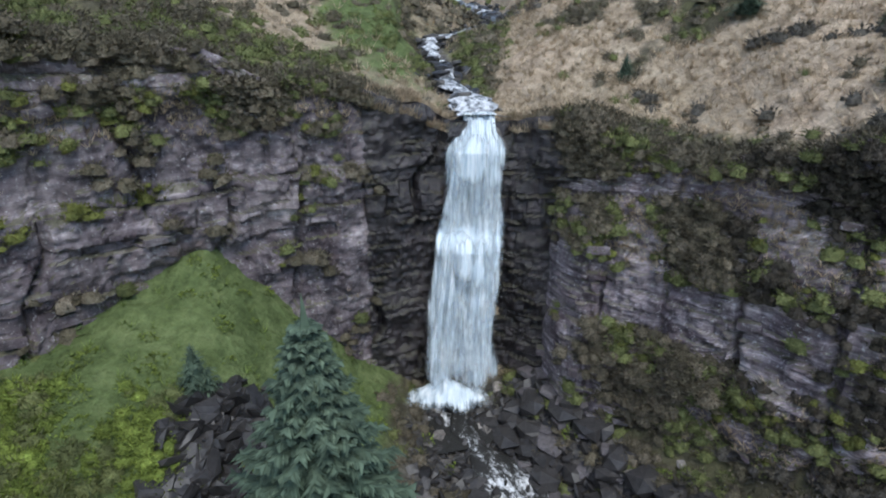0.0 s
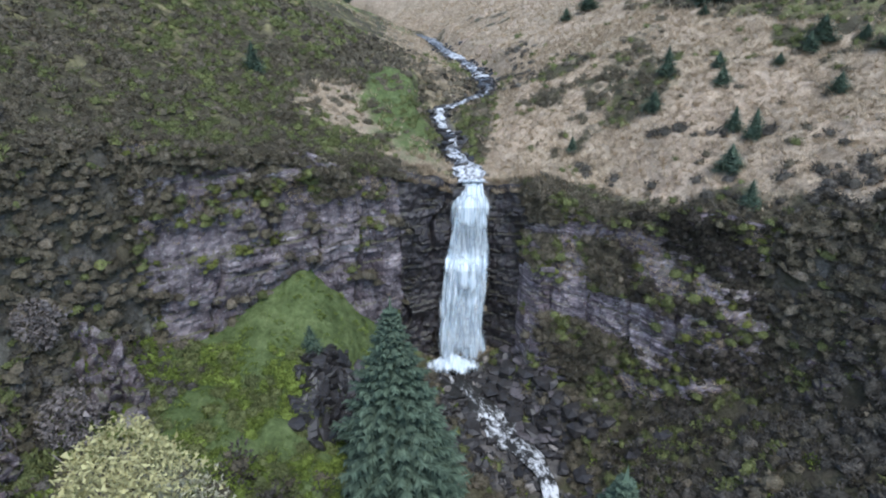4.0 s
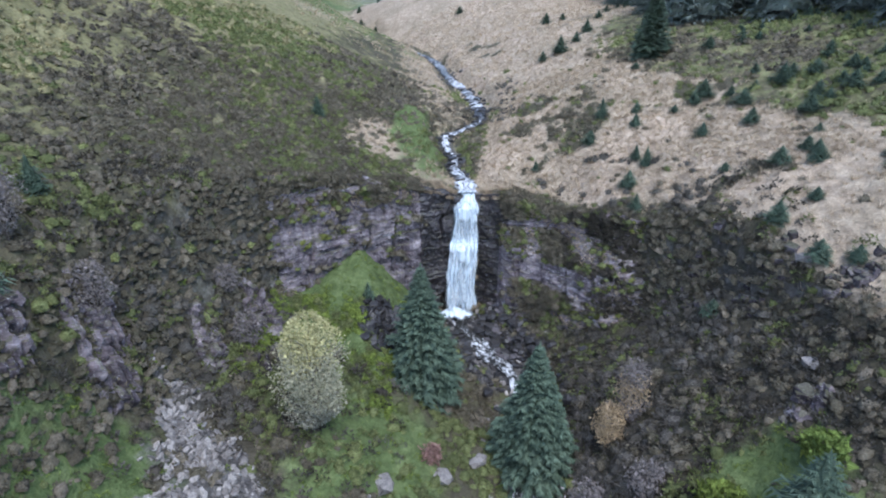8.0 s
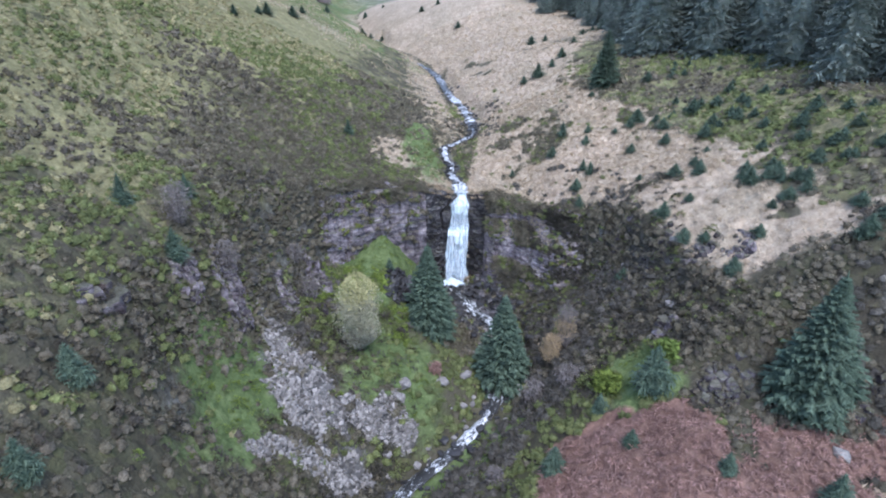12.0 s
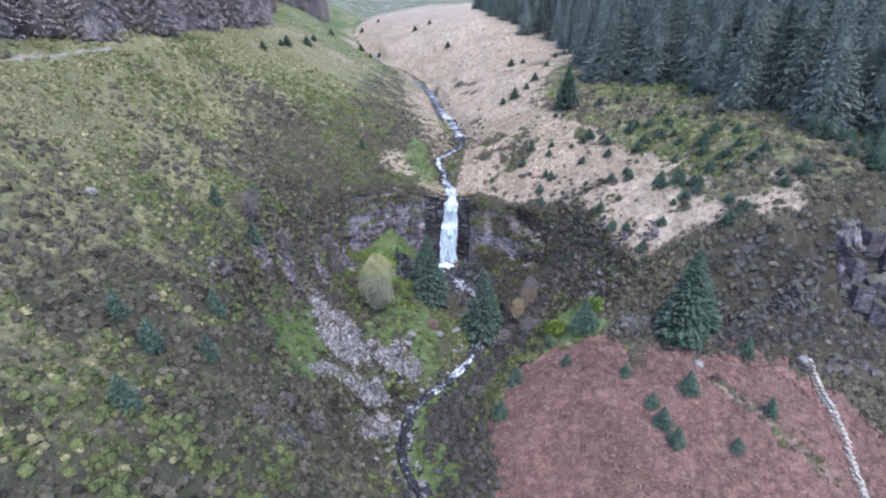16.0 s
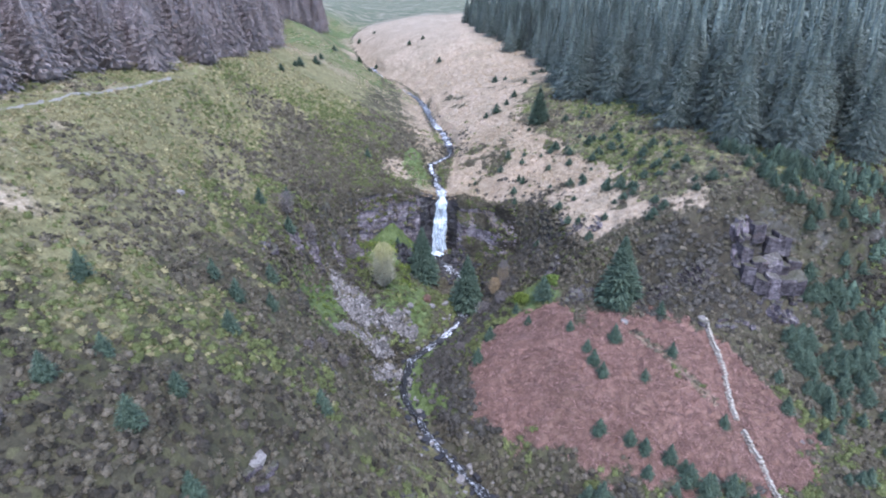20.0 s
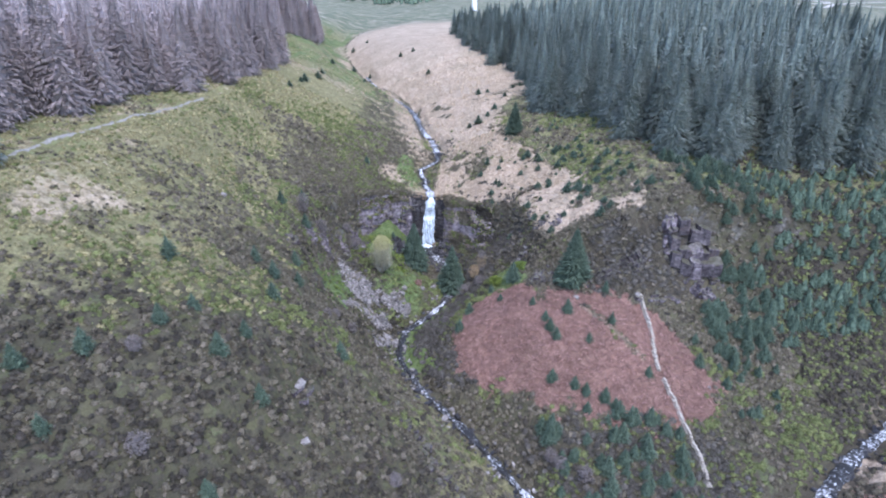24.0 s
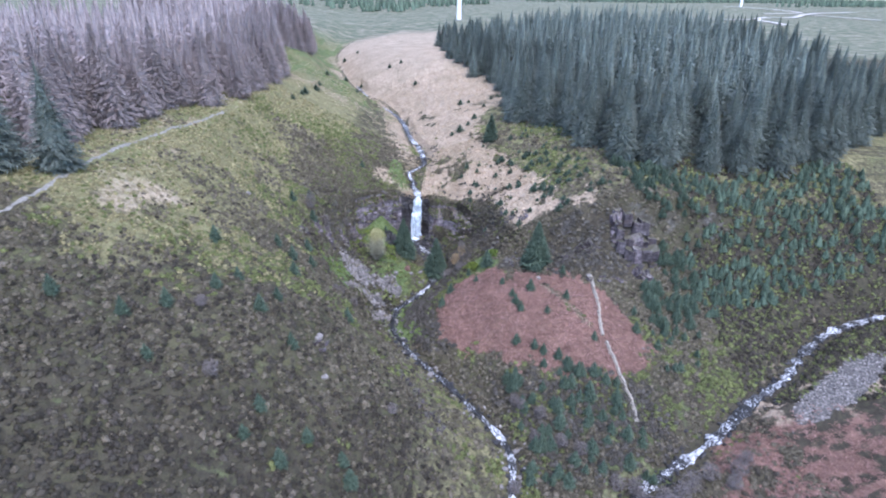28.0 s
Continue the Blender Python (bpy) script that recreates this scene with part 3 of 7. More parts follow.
def sample(grid, x, y):
    x, y = np.asarray(x, float), np.asarray(y, float)
    i = np.clip(np.searchsorted(GX, x) - 1, 0, len(GX) - 2)
    j = np.clip(np.searchsorted(GY, y) - 1, 0, len(GY) - 2)
    u, v = np.clip((x - GX[i]) / (GX[i + 1] - GX[i]), 0, 1), np.clip((y - GY[j]) / (GY[j + 1] - GY[j]), 0, 1)
    return (grid[j, i] * (1 - u) + grid[j, i + 1] * u) * (1 - v) + (grid[j + 1, i] * (1 - u) + grid[j + 1, i + 1] * u) * v


def height(x, y):
    return sample(HEIGHT, x, y)


def stream_x(y):
    return np.where(y > 0, pchip(UP_Y, upper[8][0], np.clip(y, -60, 5200)), pchip(LOW_Y, lower[8][0], np.clip(y, -600, 25)))


def plateau(x, y):
    """The grassy upper hillside below the path."""
    n = fbm(x * 0.09, y * 0.09, 61)
    return smooth(-12, -44, x + 16 * n + 14 * smooth(-48, -14, y) * smooth(24, 8, y)) * smooth(-108, -52, y + 24 * n) * smooth(120, 70, y)


# ---- what grows where, as weights 0..1 ----
def covers(x, y):
    s = stream_x(y)
    d = x - s
    n = fbm(x * 0.09, y * 0.09, 61)
    n2 = fbm(x * 0.3, y * 0.3, 71)
    up = sample(STEP, x, y)
    right, left = smooth(-0.5, 1.5, d), smooth(0.5, -1.5, d)
    above = smooth(-1, 2, y - np.maximum(cliff_y(x), -40))
    # the green scrubby slope under the plantation
    rim = np.interp(y, (-36, -33, -25.5, -18, -9.6, -3.4, 6.8, 17.1, 29, 45, 60), (44, 42, 36, 31, 32.5, 28.5, 25.5, 21, 19.5, 22, 30))
    scrubby = smooth(-2.0, 2.0, x - rim + 6 * n2 + 3 * n) * smooth(-44, -32, y) * smooth(62, 52, y) * above
    # dead grass on the far bank above the fall, and the pale hill beyond
    tan = right * above * (1 - 0.93 * scrubby) * smooth(48, 28, d + 22 * n) * smooth(-38, -24, y + 10 * n) * smooth(-0.36, 0.02, n2 + 0.5 * n + 0.22) * (1 - 0.85 * smooth(5.5, 8, x) * smooth(24, 20, x) * smooth(5.2, 2.6, y - cliff_y(x) + 3 * n2))
    tan = np.maximum(tan, right * smooth(70, 84, y) * smooth(44, 38, x))
    tan = np.maximum(tan, smooth(4.5, 2, np.abs(x - 38 - 5 * n)) * smooth(4.5, 2, np.abs(y + 28.5 + 4 * n2)) * 0.9)
    tan = np.maximum(tan, left * smooth(8, 25, y) * smooth(-12, -4, d + 6 * n2) * 0.65)
    tan = np.maximum(tan, smooth(7, 3, np.abs(x + 46 - 6 * n)) * smooth(9, 4, np.abs(y + 65)) * 0.55)
    tan = np.maximum(tan, smooth(5, 2, np.hypot(x + 9, (y - 8) * 0.8)) * 0.8)
    tan = np.maximum(tan, left * smooth(40, 80, y) * smooth(-0.1, 0.25, n2 + n) * 0.6)
    tan = np.maximum(tan, smooth(50, 62, x) * smooth(-56, -66, y) * smooth(0.0, 0.3, n2) * 0.6)
    bank = nearest(river_run, x, y)[0]
    tan = np.maximum(tan, smooth(6.5, 3.0, bank) * smooth(1.2, 2.2, bank) * smooth(0.0, 0.35, n2 + 0.4 * n) * 0.5)
    tan = np.maximum(tan, smooth(6.8, 4.6, np.abs(x + 0.2) + 1.2 * n2) * smooth(-1.6, -0.6, y) * smooth(7, 4, y) * 0.9)
    # grass: the plateau by the path, the apron under the cliff, the banks of the stream
    green = smooth(-40, -52, x + 12 * n) * smooth(-95, -50, y + 14 * n) * 0.4
    green = np.maximum(green, left * smooth(50, 90, y) * smooth(-0.4, 0.1, n2 + n) * 0.7)
    tan = np.maximum(tan, smooth(-38, -48, x + 10 * n) * smooth(-100, -40, y) * smooth(0.05, 0.3, n2 + 0.3 * n) * 0.62)
    green = np.maximum(green, smooth(4.4, 1.6, np.hypot(x + 5.2 + 0.14 * (y - 10), (y - 11) * 0.3) + 1.6 * n2 + 0.8 * fbm(x * 0.9, y * 0.9, 79)) * 0.75)
    apron = (1 - up) * smooth(-20, -15, y) * smooth(-17, -14.5, x) * smooth(-2.5, -4.5, x) * smooth(0.5, -0.5, y - cliff_y(x))
    green = np.maximum(green, apron)
    green = np.maximum(green, smooth(-25, -30, y) * smooth(-52, -46, y) * smooth(4.2, 2.6, np.abs(d - 2.5)) * 0.9)
    green = np.maximum(green, smooth(-16, -22, y) * smooth(-34, -28, y) * smooth(7, 3, np.abs(x + 7)) * 0.75)
    green = np.maximum(green, smooth(4.4, 2, np.hypot((x + 18.2) * 1.0, (y + 36.5) * 0.38) + 2.2 * n2 + 1.2 * fbm(x * 0.9, y * 0.9, 69)) * 0.85)
    green = np.maximum(green, smooth(4, 1.5, np.abs(x - 15)) * smooth(5, 2, np.abs(y + 32)) * 0.9)
    green = np.maximum(green, smooth(44, 54, x + 4 * n2) * smooth(-72, -62, y) * smooth(-10, -26, y) * smooth(-0.3, 0.3, n2 + n) * 0.12)
    green = np.maximum(green, scrubby * 0.34 * smooth(-0.25, 0.2, n2))
    green = np.maximum(green, left * smooth(0.05, 0.35, n2) * 0.3 * (1 - above * 0.5))
    green = np.maximum(green, smooth(-62, -70, y) * smooth(2, 5, d) * smooth(60, 40, x) * 0.5 * smooth(-0.15, 0.25, n2 + n))
    # the red bracken on the spur
    edge = 3.2 * n2 + 2.2 * fbm(x * 0.9, y * 0.9, 77)
    south = np.interp(x, (3, 8, 16, 27, 40, 45), (-51, -56, -62, -65.5, -64.5, -62))
    north = np.interp(x, (2, 4, 7, 11, 16.6, 19.7, 25.7, 31, 36.7, 42, 45), (-45, -41.5, -36, -34.5, -35.5, -39, -39.3, -40.6, -43, -49.5, -57))
    bracken = smooth(1.5, 3.5, x + 0.6 * edge) * smooth(46, 43.5, x + edge) * smooth(0.6, -1.0, y - north + 0.6 * edge) * smooth(-1.0, 1.5, y - south + edge)
    bracken = bracken * (1 - 0.9 * smooth(1.6, 0.6, np.abs(x - 20 - 0.25 * (y + 38)) + 0.8 * n2) * smooth(-43.5, -41.5, y))
    bracken = np.maximum(bracken, smooth(40, 47, x - 0.5 * (y + 90)) * smooth(-72, -79, y + 2 * n2) * smooth(-0.3, 0.2, n2 + 0.5 * fbm(x * 0.8, y * 0.8, 78)) * 0.8)
    strip = smooth(1.3, 0.5, np.abs(x - 26 - 0.7 * (-44 - y) + 0.8 * n2)) * smooth(-43, -45, y) * smooth(-57, -53, y)
    bracken, tan = bracken * (1 - 0.65 * strip), np.maximum(tan, 0.5 * strip)
    # stone: scree tongues, gravel by the river, steep faces
    gaps = smooth(-0.12, 0.06, fbm(x * 0.22 + 3, y * 0.22, 65) + 0.4 * n2)
    ragged = 1.1 * n2 + 0.9 * fbm(x * 0.9, y * 0.9, 66)

    def tongue(x0, y0, x1, y1, r0, r1):
        # a run of broken stone from one place to another, wider at one end
        u = np.clip(((x - x0) * (x1 - x0) + (y - y0) * (y1 - y0)) / ((x1 - x0) ** 2 + (y1 - y0) ** 2), 0, 1)
        return smooth(0.5, -0.3, np.hypot(x - x0 - u * (x1 - x0), y - y0 - u * (y1 - y0)) - r0 - u * (r1 - r0) + ragged)

    scree = np.maximum.reduce([tongue(-19.0, -23.4, -13.8, -32.4, 1.4, 2.5), tongue(-11.2, -32.2, -6.4, -29.8, 1.2, 1.5), tongue(-15.2, -38.8, -9.6, -35.0, 1.1, 1.2), tongue(-11.2, -41.9, -8.4, -38.4, 0.8, 1.3)]) * (0.55 + 0.45 * gaps)
    gu, gv = (x - 78) * 0.86 + (y + 69) * 0.5, (y + 69) * 0.86 - (x - 78) * 0.5
    gravel = smooth(1.12, 0.85, np.hypot(gu / 16.5, gv / (3.4 + 0.05 * gu)) + 0.3 * n2 + 0.2 * fbm(x * 0.9, y * 0.9, 67)) * smooth(1.0, 2.0, bank)
    steep = sample(STEEP, x, y)
    rock = np.maximum.reduce([scree, gravel, smooth(2.0, 3.4, steep + 2.0 * n2) * smooth(130, 100, np.abs(y)) * np.where((x < -15.5) | (x > 11), 0.5, 0.9)])
    bed = np.minimum(nearest(stream_up, x, y)[0], nearest(stream_low, x, y)[0] + 0.25)
    rock = np.maximum(rock, smooth(1.2, 0.6, bed) * smooth(110, 90, y) * smooth(-110, -100, y) * 0.85)
    rock = np.maximum(rock, smooth(5.0, 3.4, np.hypot(x - 1.4, (y + 6.5) * 0.75) + n2) * (1 - up))
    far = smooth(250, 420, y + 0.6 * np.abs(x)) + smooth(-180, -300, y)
    olive = plateau(x, y) * 0.95 + 0.3 * left * above + 0.4 * left * smooth(4, 20, y) * smooth(-16, -24, x) + 0.45 * scrubby - 0.35 * left * smooth(-66, -84, y) * smooth(-50, -30, x)
    grassy = left * smooth(-22, -8, d + 9 * n + 4 * n2) * smooth(-40, -56, y) * smooth(-112, -80, y + 10 * n)
    olive = np.maximum(olive, 0.5 * grassy)
    green = np.maximum(green, 0.38 * grassy * smooth(-0.2, 0.2, n2 + n))
    olive = np.clip(olive + 0.15 * n2 + 0.5 * fbm(x * 0.8, y * 0.8, 75), 0, 0.95)
    peat = left * smooth(-50, -118, y + 26 * n) * smooth(-64, -36, x + 10 * n) * 0.6 + smooth(46, 84, x + 14 * n + 6 * n2) * smooth(-10, -20, y) * 0.6 + 0.55 * right * smooth(-8, -14, y) * smooth(5, 8, x) * smooth(26, 22, x) * smooth(-40, -34, y) + 0.6 * smooth(-60, -68, y) * right + 0.8 * smooth(25, 29, x) * smooth(50, 46, x) * smooth(-45, -41, y) * smooth(-30, -34, y)
    return dict(grassy=grassy, peat=np.clip(peat * (1 - 0.8 * grassy) + 0.3 * n2, 0, 1), scrubby=scrubby, olive=olive, tan=tan, green=green, bracken=bracken, rock=rock, far=np.clip(far, 0, 1), scree=scree, gravel=gravel)


def build_ground():
    ny, nx = HEIGHT.shape
    MX, MY = np.meshgrid(GX, GY)
    idx = np.arange(ny * nx).reshape(ny, nx)
    quads = np.stack([idx[:-1, :-1], idx[:-1, 1:], idx[1:, 1:], idx[1:, :-1]], -1).reshape(-1, 4)
    me = mesh_of("ground", np.stack([MX, MY, HEIGHT], -1).reshape(-1, 3), quads, GROUND, flat=False)
    c = covers(MX.ravel(), MY.ravel())
    c["one"] = np.ones(ny * nx)
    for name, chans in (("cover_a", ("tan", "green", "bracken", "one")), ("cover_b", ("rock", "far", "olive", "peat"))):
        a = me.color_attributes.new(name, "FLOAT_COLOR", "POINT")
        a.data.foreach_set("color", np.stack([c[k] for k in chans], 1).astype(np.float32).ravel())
    return tagged(new("ground", me), "moorland valley ground of heather, dead grass and rock", "ground", kind="structure")


ground = build_ground()

# ---- water ----
def ribbon(name, run, width, lift, mat, foam_gain, across=7, swell=0.0, mid=0.0):
    """A strip of water along a run; foam follows the fall of the bed."""
    t = np.gradient(run[:, :2], axis=0)
    t /= np.linalg.norm(t, axis=1)[:, None] + 1e-9
    side = np.stack([-t[:, 1], t[:, 0]], 1)
    w = width * (1 + 0.6 * vnoise(np.arange(len(run)) * 0.23, np.zeros(len(run)), 7) + 0.25 * vnoise(np.arange(len(run)) * 0.9, np.zeros(len(run)), 8))
    u = np.linspace(-1, 1, across)
    w = w * (1 + 0.3 * vnoise(np.arange(len(run)) * 0.55, np.ones(len(run)), 17)) * (1 + swell * smooth(6, 1, np.abs(run[:, 1] - mid)))
    z = run[:, 2]
    step = 0.12 * vnoise(np.arange(len(run)) * 0.35, np.zeros(len(run)), 9)
    V = np.zeros((len(run), across, 3))
    V[:, :, :2] = run[:, None, :2] + side[:, None] * (u[None, :, None] * w[:, None, None])
    V[:, :, 2] = (z + lift + step)[:, None] - 0.18 * u[None] ** 2 + 0.05 * vnoise(V[:, :, 0] * 3, V[:, :, 1] * 3, 3)
    n = len(run)
    idx = np.arange(n * across).reshape(n, across)
    q = np.stack([idx[:-1, :-1], idx[:-1, 1:], idx[1:, 1:], idx[1:, :-1]], -1).reshape(-1, 4)
    me = mesh_of(name, V.reshape(-1, 3), q, mat, flat=False)
    s = np.concatenate([[0], np.cumsum(np.linalg.norm(np.diff(run, axis=0), axis=1))])
    slope = np.abs(np.gradient(z, s))
    slope = np.convolve(np.pad(slope, 3, mode="edge"), np.ones(7) / 7, "valid")
    foam = np.clip(foam_gain * (0.14 + 0.6 * slope) + 0.1 * vnoise(s * 0.21, s * 0, 13) + 0.12 * vnoise(s * 0.7, s * 0, 14), -0.2, 0.4)
    foam = foam + 0.34 * smooth(0.0, 0.4, vnoise(s * 0.5, s * 0, 15) + 0.05) * smooth(-26, -9, run[:, 1]) * smooth(-4.5, -5.5, run[:, 1])
    a = me.attributes.new("foam", "FLOAT", "POINT")
    a.data.foreach_set("value", np.repeat(foam, across).astype(np.float32))
    f = me.attributes.new("flow", "FLOAT_VECTOR", "POINT")
    f.data.foreach_set("vector", np.stack([(u[None] * w[:, None]), np.repeat(s[:, None], across, 1), np.zeros((n, across))], -1).astype(np.float32).ravel())
    return tagged(new(name, me), kind="structure")


tagged(ribbon("stream_above_fall", stream_up, 0.58, 0.0, WATER, 1.7, swell=0.45, mid=0.5), "white stream tumbling down through dead grass", "stream")
tagged(ribbon("stream_below_fall", stream_low, 0.42, 0.06, WATER, 1.2, swell=0.9, mid=-7.0), "dark peaty stream with white riffles between boulders", "stream")
tagged(ribbon("river", river_run, 0.72, 0.02, WATER, 1.5), "shallow river with white riffles beside a gravel bank", "river")


# ---- the waterfall ----
def fall_sheet(name, seed, u0, u1, v0, v1, out, opacity, parent, label="", soft=0.14):
    """A hanging sheet between two shares of the fall's width and two shares of its drop."""
    nu, nv = 40, 90
    U, Vv = np.meshgrid(np.linspace(u0, u1, nu), np.linspace(v0, v1, nv))
    z = 0.82 - Vv * 12.0
    left = np.interp(Vv, (0, 0.055, 0.085, 0.12, 0.34, 0.445, 0.82, 1.0), (-0.55, -0.6, -1.0, -1.3, -1.5, -1.8, -2.1, -2.5))
    right = np.interp(Vv, (0, 0.055, 0.085, 0.12, 0.34, 0.445, 0.82, 1.0), (0.85, 0.9, 1.25, 1.42, 1.5, 1.5, 1.4, 1.4))
    x = left + (right - left) * U + 0.07 * vnoise(U * 9 + seed, Vv * 6, seed) - 0.25 * Vv
    y = -np.interp(Vv, (0, 0.055, 0.085, 0.12, 0.4, 0.445, 1.0), (-0.5, 0.1, 0.3, 0.55, 0.9, 1.3, 2.3)) - out
    y += -0.16 * vnoise(U * 13, Vv * 3 + seed, seed + 2) - 0.12 * vnoise(U * 31, Vv * 5, seed + 5)
    idx = np.arange(nu * nv).reshape(nv, nu)
    q = np.stack([idx[:-1, :-1], idx[:-1, 1:], idx[1:, 1:], idx[1:, :-1]], -1).reshape(-1, 4)
    me = mesh_of(name, np.stack([x, y, z], -1).reshape(-1, 3), q, FALL, flat=False)
    a = me.attributes.new("foam", "FLOAT", "POINT")
    rim = np.minimum(U - u0, u1 - U) + 0.07 * vnoise(U * 3, Vv * 9, seed + 8)
    fade = opacity - 0.75 * smooth(soft, 0.0, rim) - 0.14 * smooth(0.16, 0.28, Vv) * smooth(0.4, 0.33, Vv) + 0.12 * smooth(0.45, 0.41, Vv) * smooth(0.37, 0.4, Vv) - 0.7 * smooth(v0 + 0.07, v0, Vv + 0.03 * vnoise(U * 8, Vv * 2, seed + 4)) * (v0 > 0.03) - 0.7 * smooth(v1 - 0.1, v1, Vv + 0.04 * vnoise(U * 8, Vv * 2, seed + 6))
    a.data.foreach_set("value", fade.astype(np.float32).ravel())
    f = me.attributes.new("flow", "FLOAT_VECTOR", "POINT")
    f.data.foreach_set("vector", np.stack([x + seed * 3.1, -z + seed * 5, 0 * x], -1).astype(np.float32).ravel())
    return part(name, me, parent, label)


waterfall = tagged(new("waterfall"), "tall white waterfall dropping over a dark rock lip", "waterfall")
fall_sheet("water_sheet", 1, 0.0, 1.0, 0.0, 1.0, 0.0, 0.0, waterfall)
fall_sheet("water_sheet", 2, 0.1, 0.92, 0.02, 1.0, 0.22, -0.06, waterfall)
fall_sheet("water_strand", 3, 0.0, 0.6, 0.36, 1.0, 0.45, -0.03, waterfall, soft=0.25)
fall_sheet("water_strand", 4, 0.35, 0.98, 0.38, 1.0, 0.55, -0.04, waterfall, soft=0.25)
fall_sheet("water_strand", 5, 0.08, 0.8, 0.06, 0.26, 0.3, 0.2, waterfall, soft=0.2)
fall_sheet("water_strand", 6, 0.15, 0.9, 0.36, 0.6, 0.7, 0.08, waterfall, soft=0.3)
fall_sheet("water_strand", 7, 0.02, 0.3, 0.1, 0.5, 0.3, 0.02, waterfall, soft=0.1)
fall_sheet("water_strand", 8, 0.72, 0.97, 0.3, 0.6, 0.35, 0.04, waterfall, soft=0.1)
fall_sheet("spray_veil", 9, -0.08, 1.1, 0.55, 0.97, 0.85, -0.26, waterfall, "thin drifting spray", soft=0.45)


def splash(parent):
    """Foam heaped at the foot."""
    nu, nv = 40, 26
    A, R = np.meshgrid(np.linspace(0, 2 * np.pi, nu), np.linspace(0, 1, nv))
    x = -1.1 + R * 2.5 * np.cos(A)
    y = -2.6 + R * 1.3 * np.sin(A)
    lobes = 1 + 0.35 * np.sin(5 * A + 0.7) + 0.2 * np.sin(9 * A)
    y = y - 0.35 * R * (lobes - 1)
    z = -11.3 + 1.1 * (1 - R) ** 1.3 + 0.45 * (1 - 0.6 * R) * fbm(x * 2.5, y * 2.5, 81)
    idx = np.arange(nu * nv).reshape(nv, nu)
    q = np.stack([idx[:-1, :-1], idx[:-1, 1:], idx[1:, 1:], idx[1:, :-1]], -1).reshape(-1, 4)
    me = mesh_of("splash", np.stack([x, y, z], -1).reshape(-1, 3), q, FALL, flat=False)
    a = me.attributes.new("foam", "FLOAT", "POINT")
    a.data.foreach_set("value", (0.25 - 0.9 * smooth(0.35, 1.0, R)).astype(np.float32).ravel())
    f = me.attributes.new("flow", "FLOAT_VECTOR", "POINT")
    f.data.foreach_set("vector", np.stack([x, y * 3, z], -1).astype(np.float32).ravel())
    part("splash", me, parent, "white foam at the foot of the fall")


splash(waterfall)


def plunge_pool():
    """The dark pool under the fall."""
    nu, nv = 36, 10
    A, R = np.meshgrid(np.linspace(0, 2 * np.pi, nu), np.linspace(0, 1, nv))
    rim = 1 + 0.18 * np.sin(3 * A + 1) + 0.1 * np.sin(5 * A)
    x, y = -0.8 + R * rim * 2.3 * np.cos(A), -3.9 + R * rim * 1.5 * np.sin(A)
    z = -11.68 + 0.03 * vnoise(x * 3, y * 3, 4) + 0 * x
    idx = np.arange(nu * nv).reshape(nv, nu)
    q = np.stack([idx[:-1, :-1], idx[1:, :-1], idx[1:, 1:], idx[:-1, 1:]], -1).reshape(-1, 4)
    me = mesh_of("plunge_pool", np.stack([x, y, z], -1).reshape(-1, 3), q, WATER, flat=False)
    a = me.attributes.new("foam", "FLOAT", "POINT")
    a.data.foreach_set("value", (0.42 * smooth(1.8, 0.4, np.hypot(x + 1.1, (y + 2.9) * 1.3))).astype(np.float32).ravel())
    f = me.attributes.new("flow", "FLOAT_VECTOR", "POINT")
    f.data.foreach_set("vector", np.stack([x, y, 0 * x], -1).astype(np.float32).ravel())
    tagged(new("plunge_pool", me), "dark plunge pool flecked with foam", "pool", kind="structure")


plunge_pool()

# ---- the cliff ----
FACES = {}


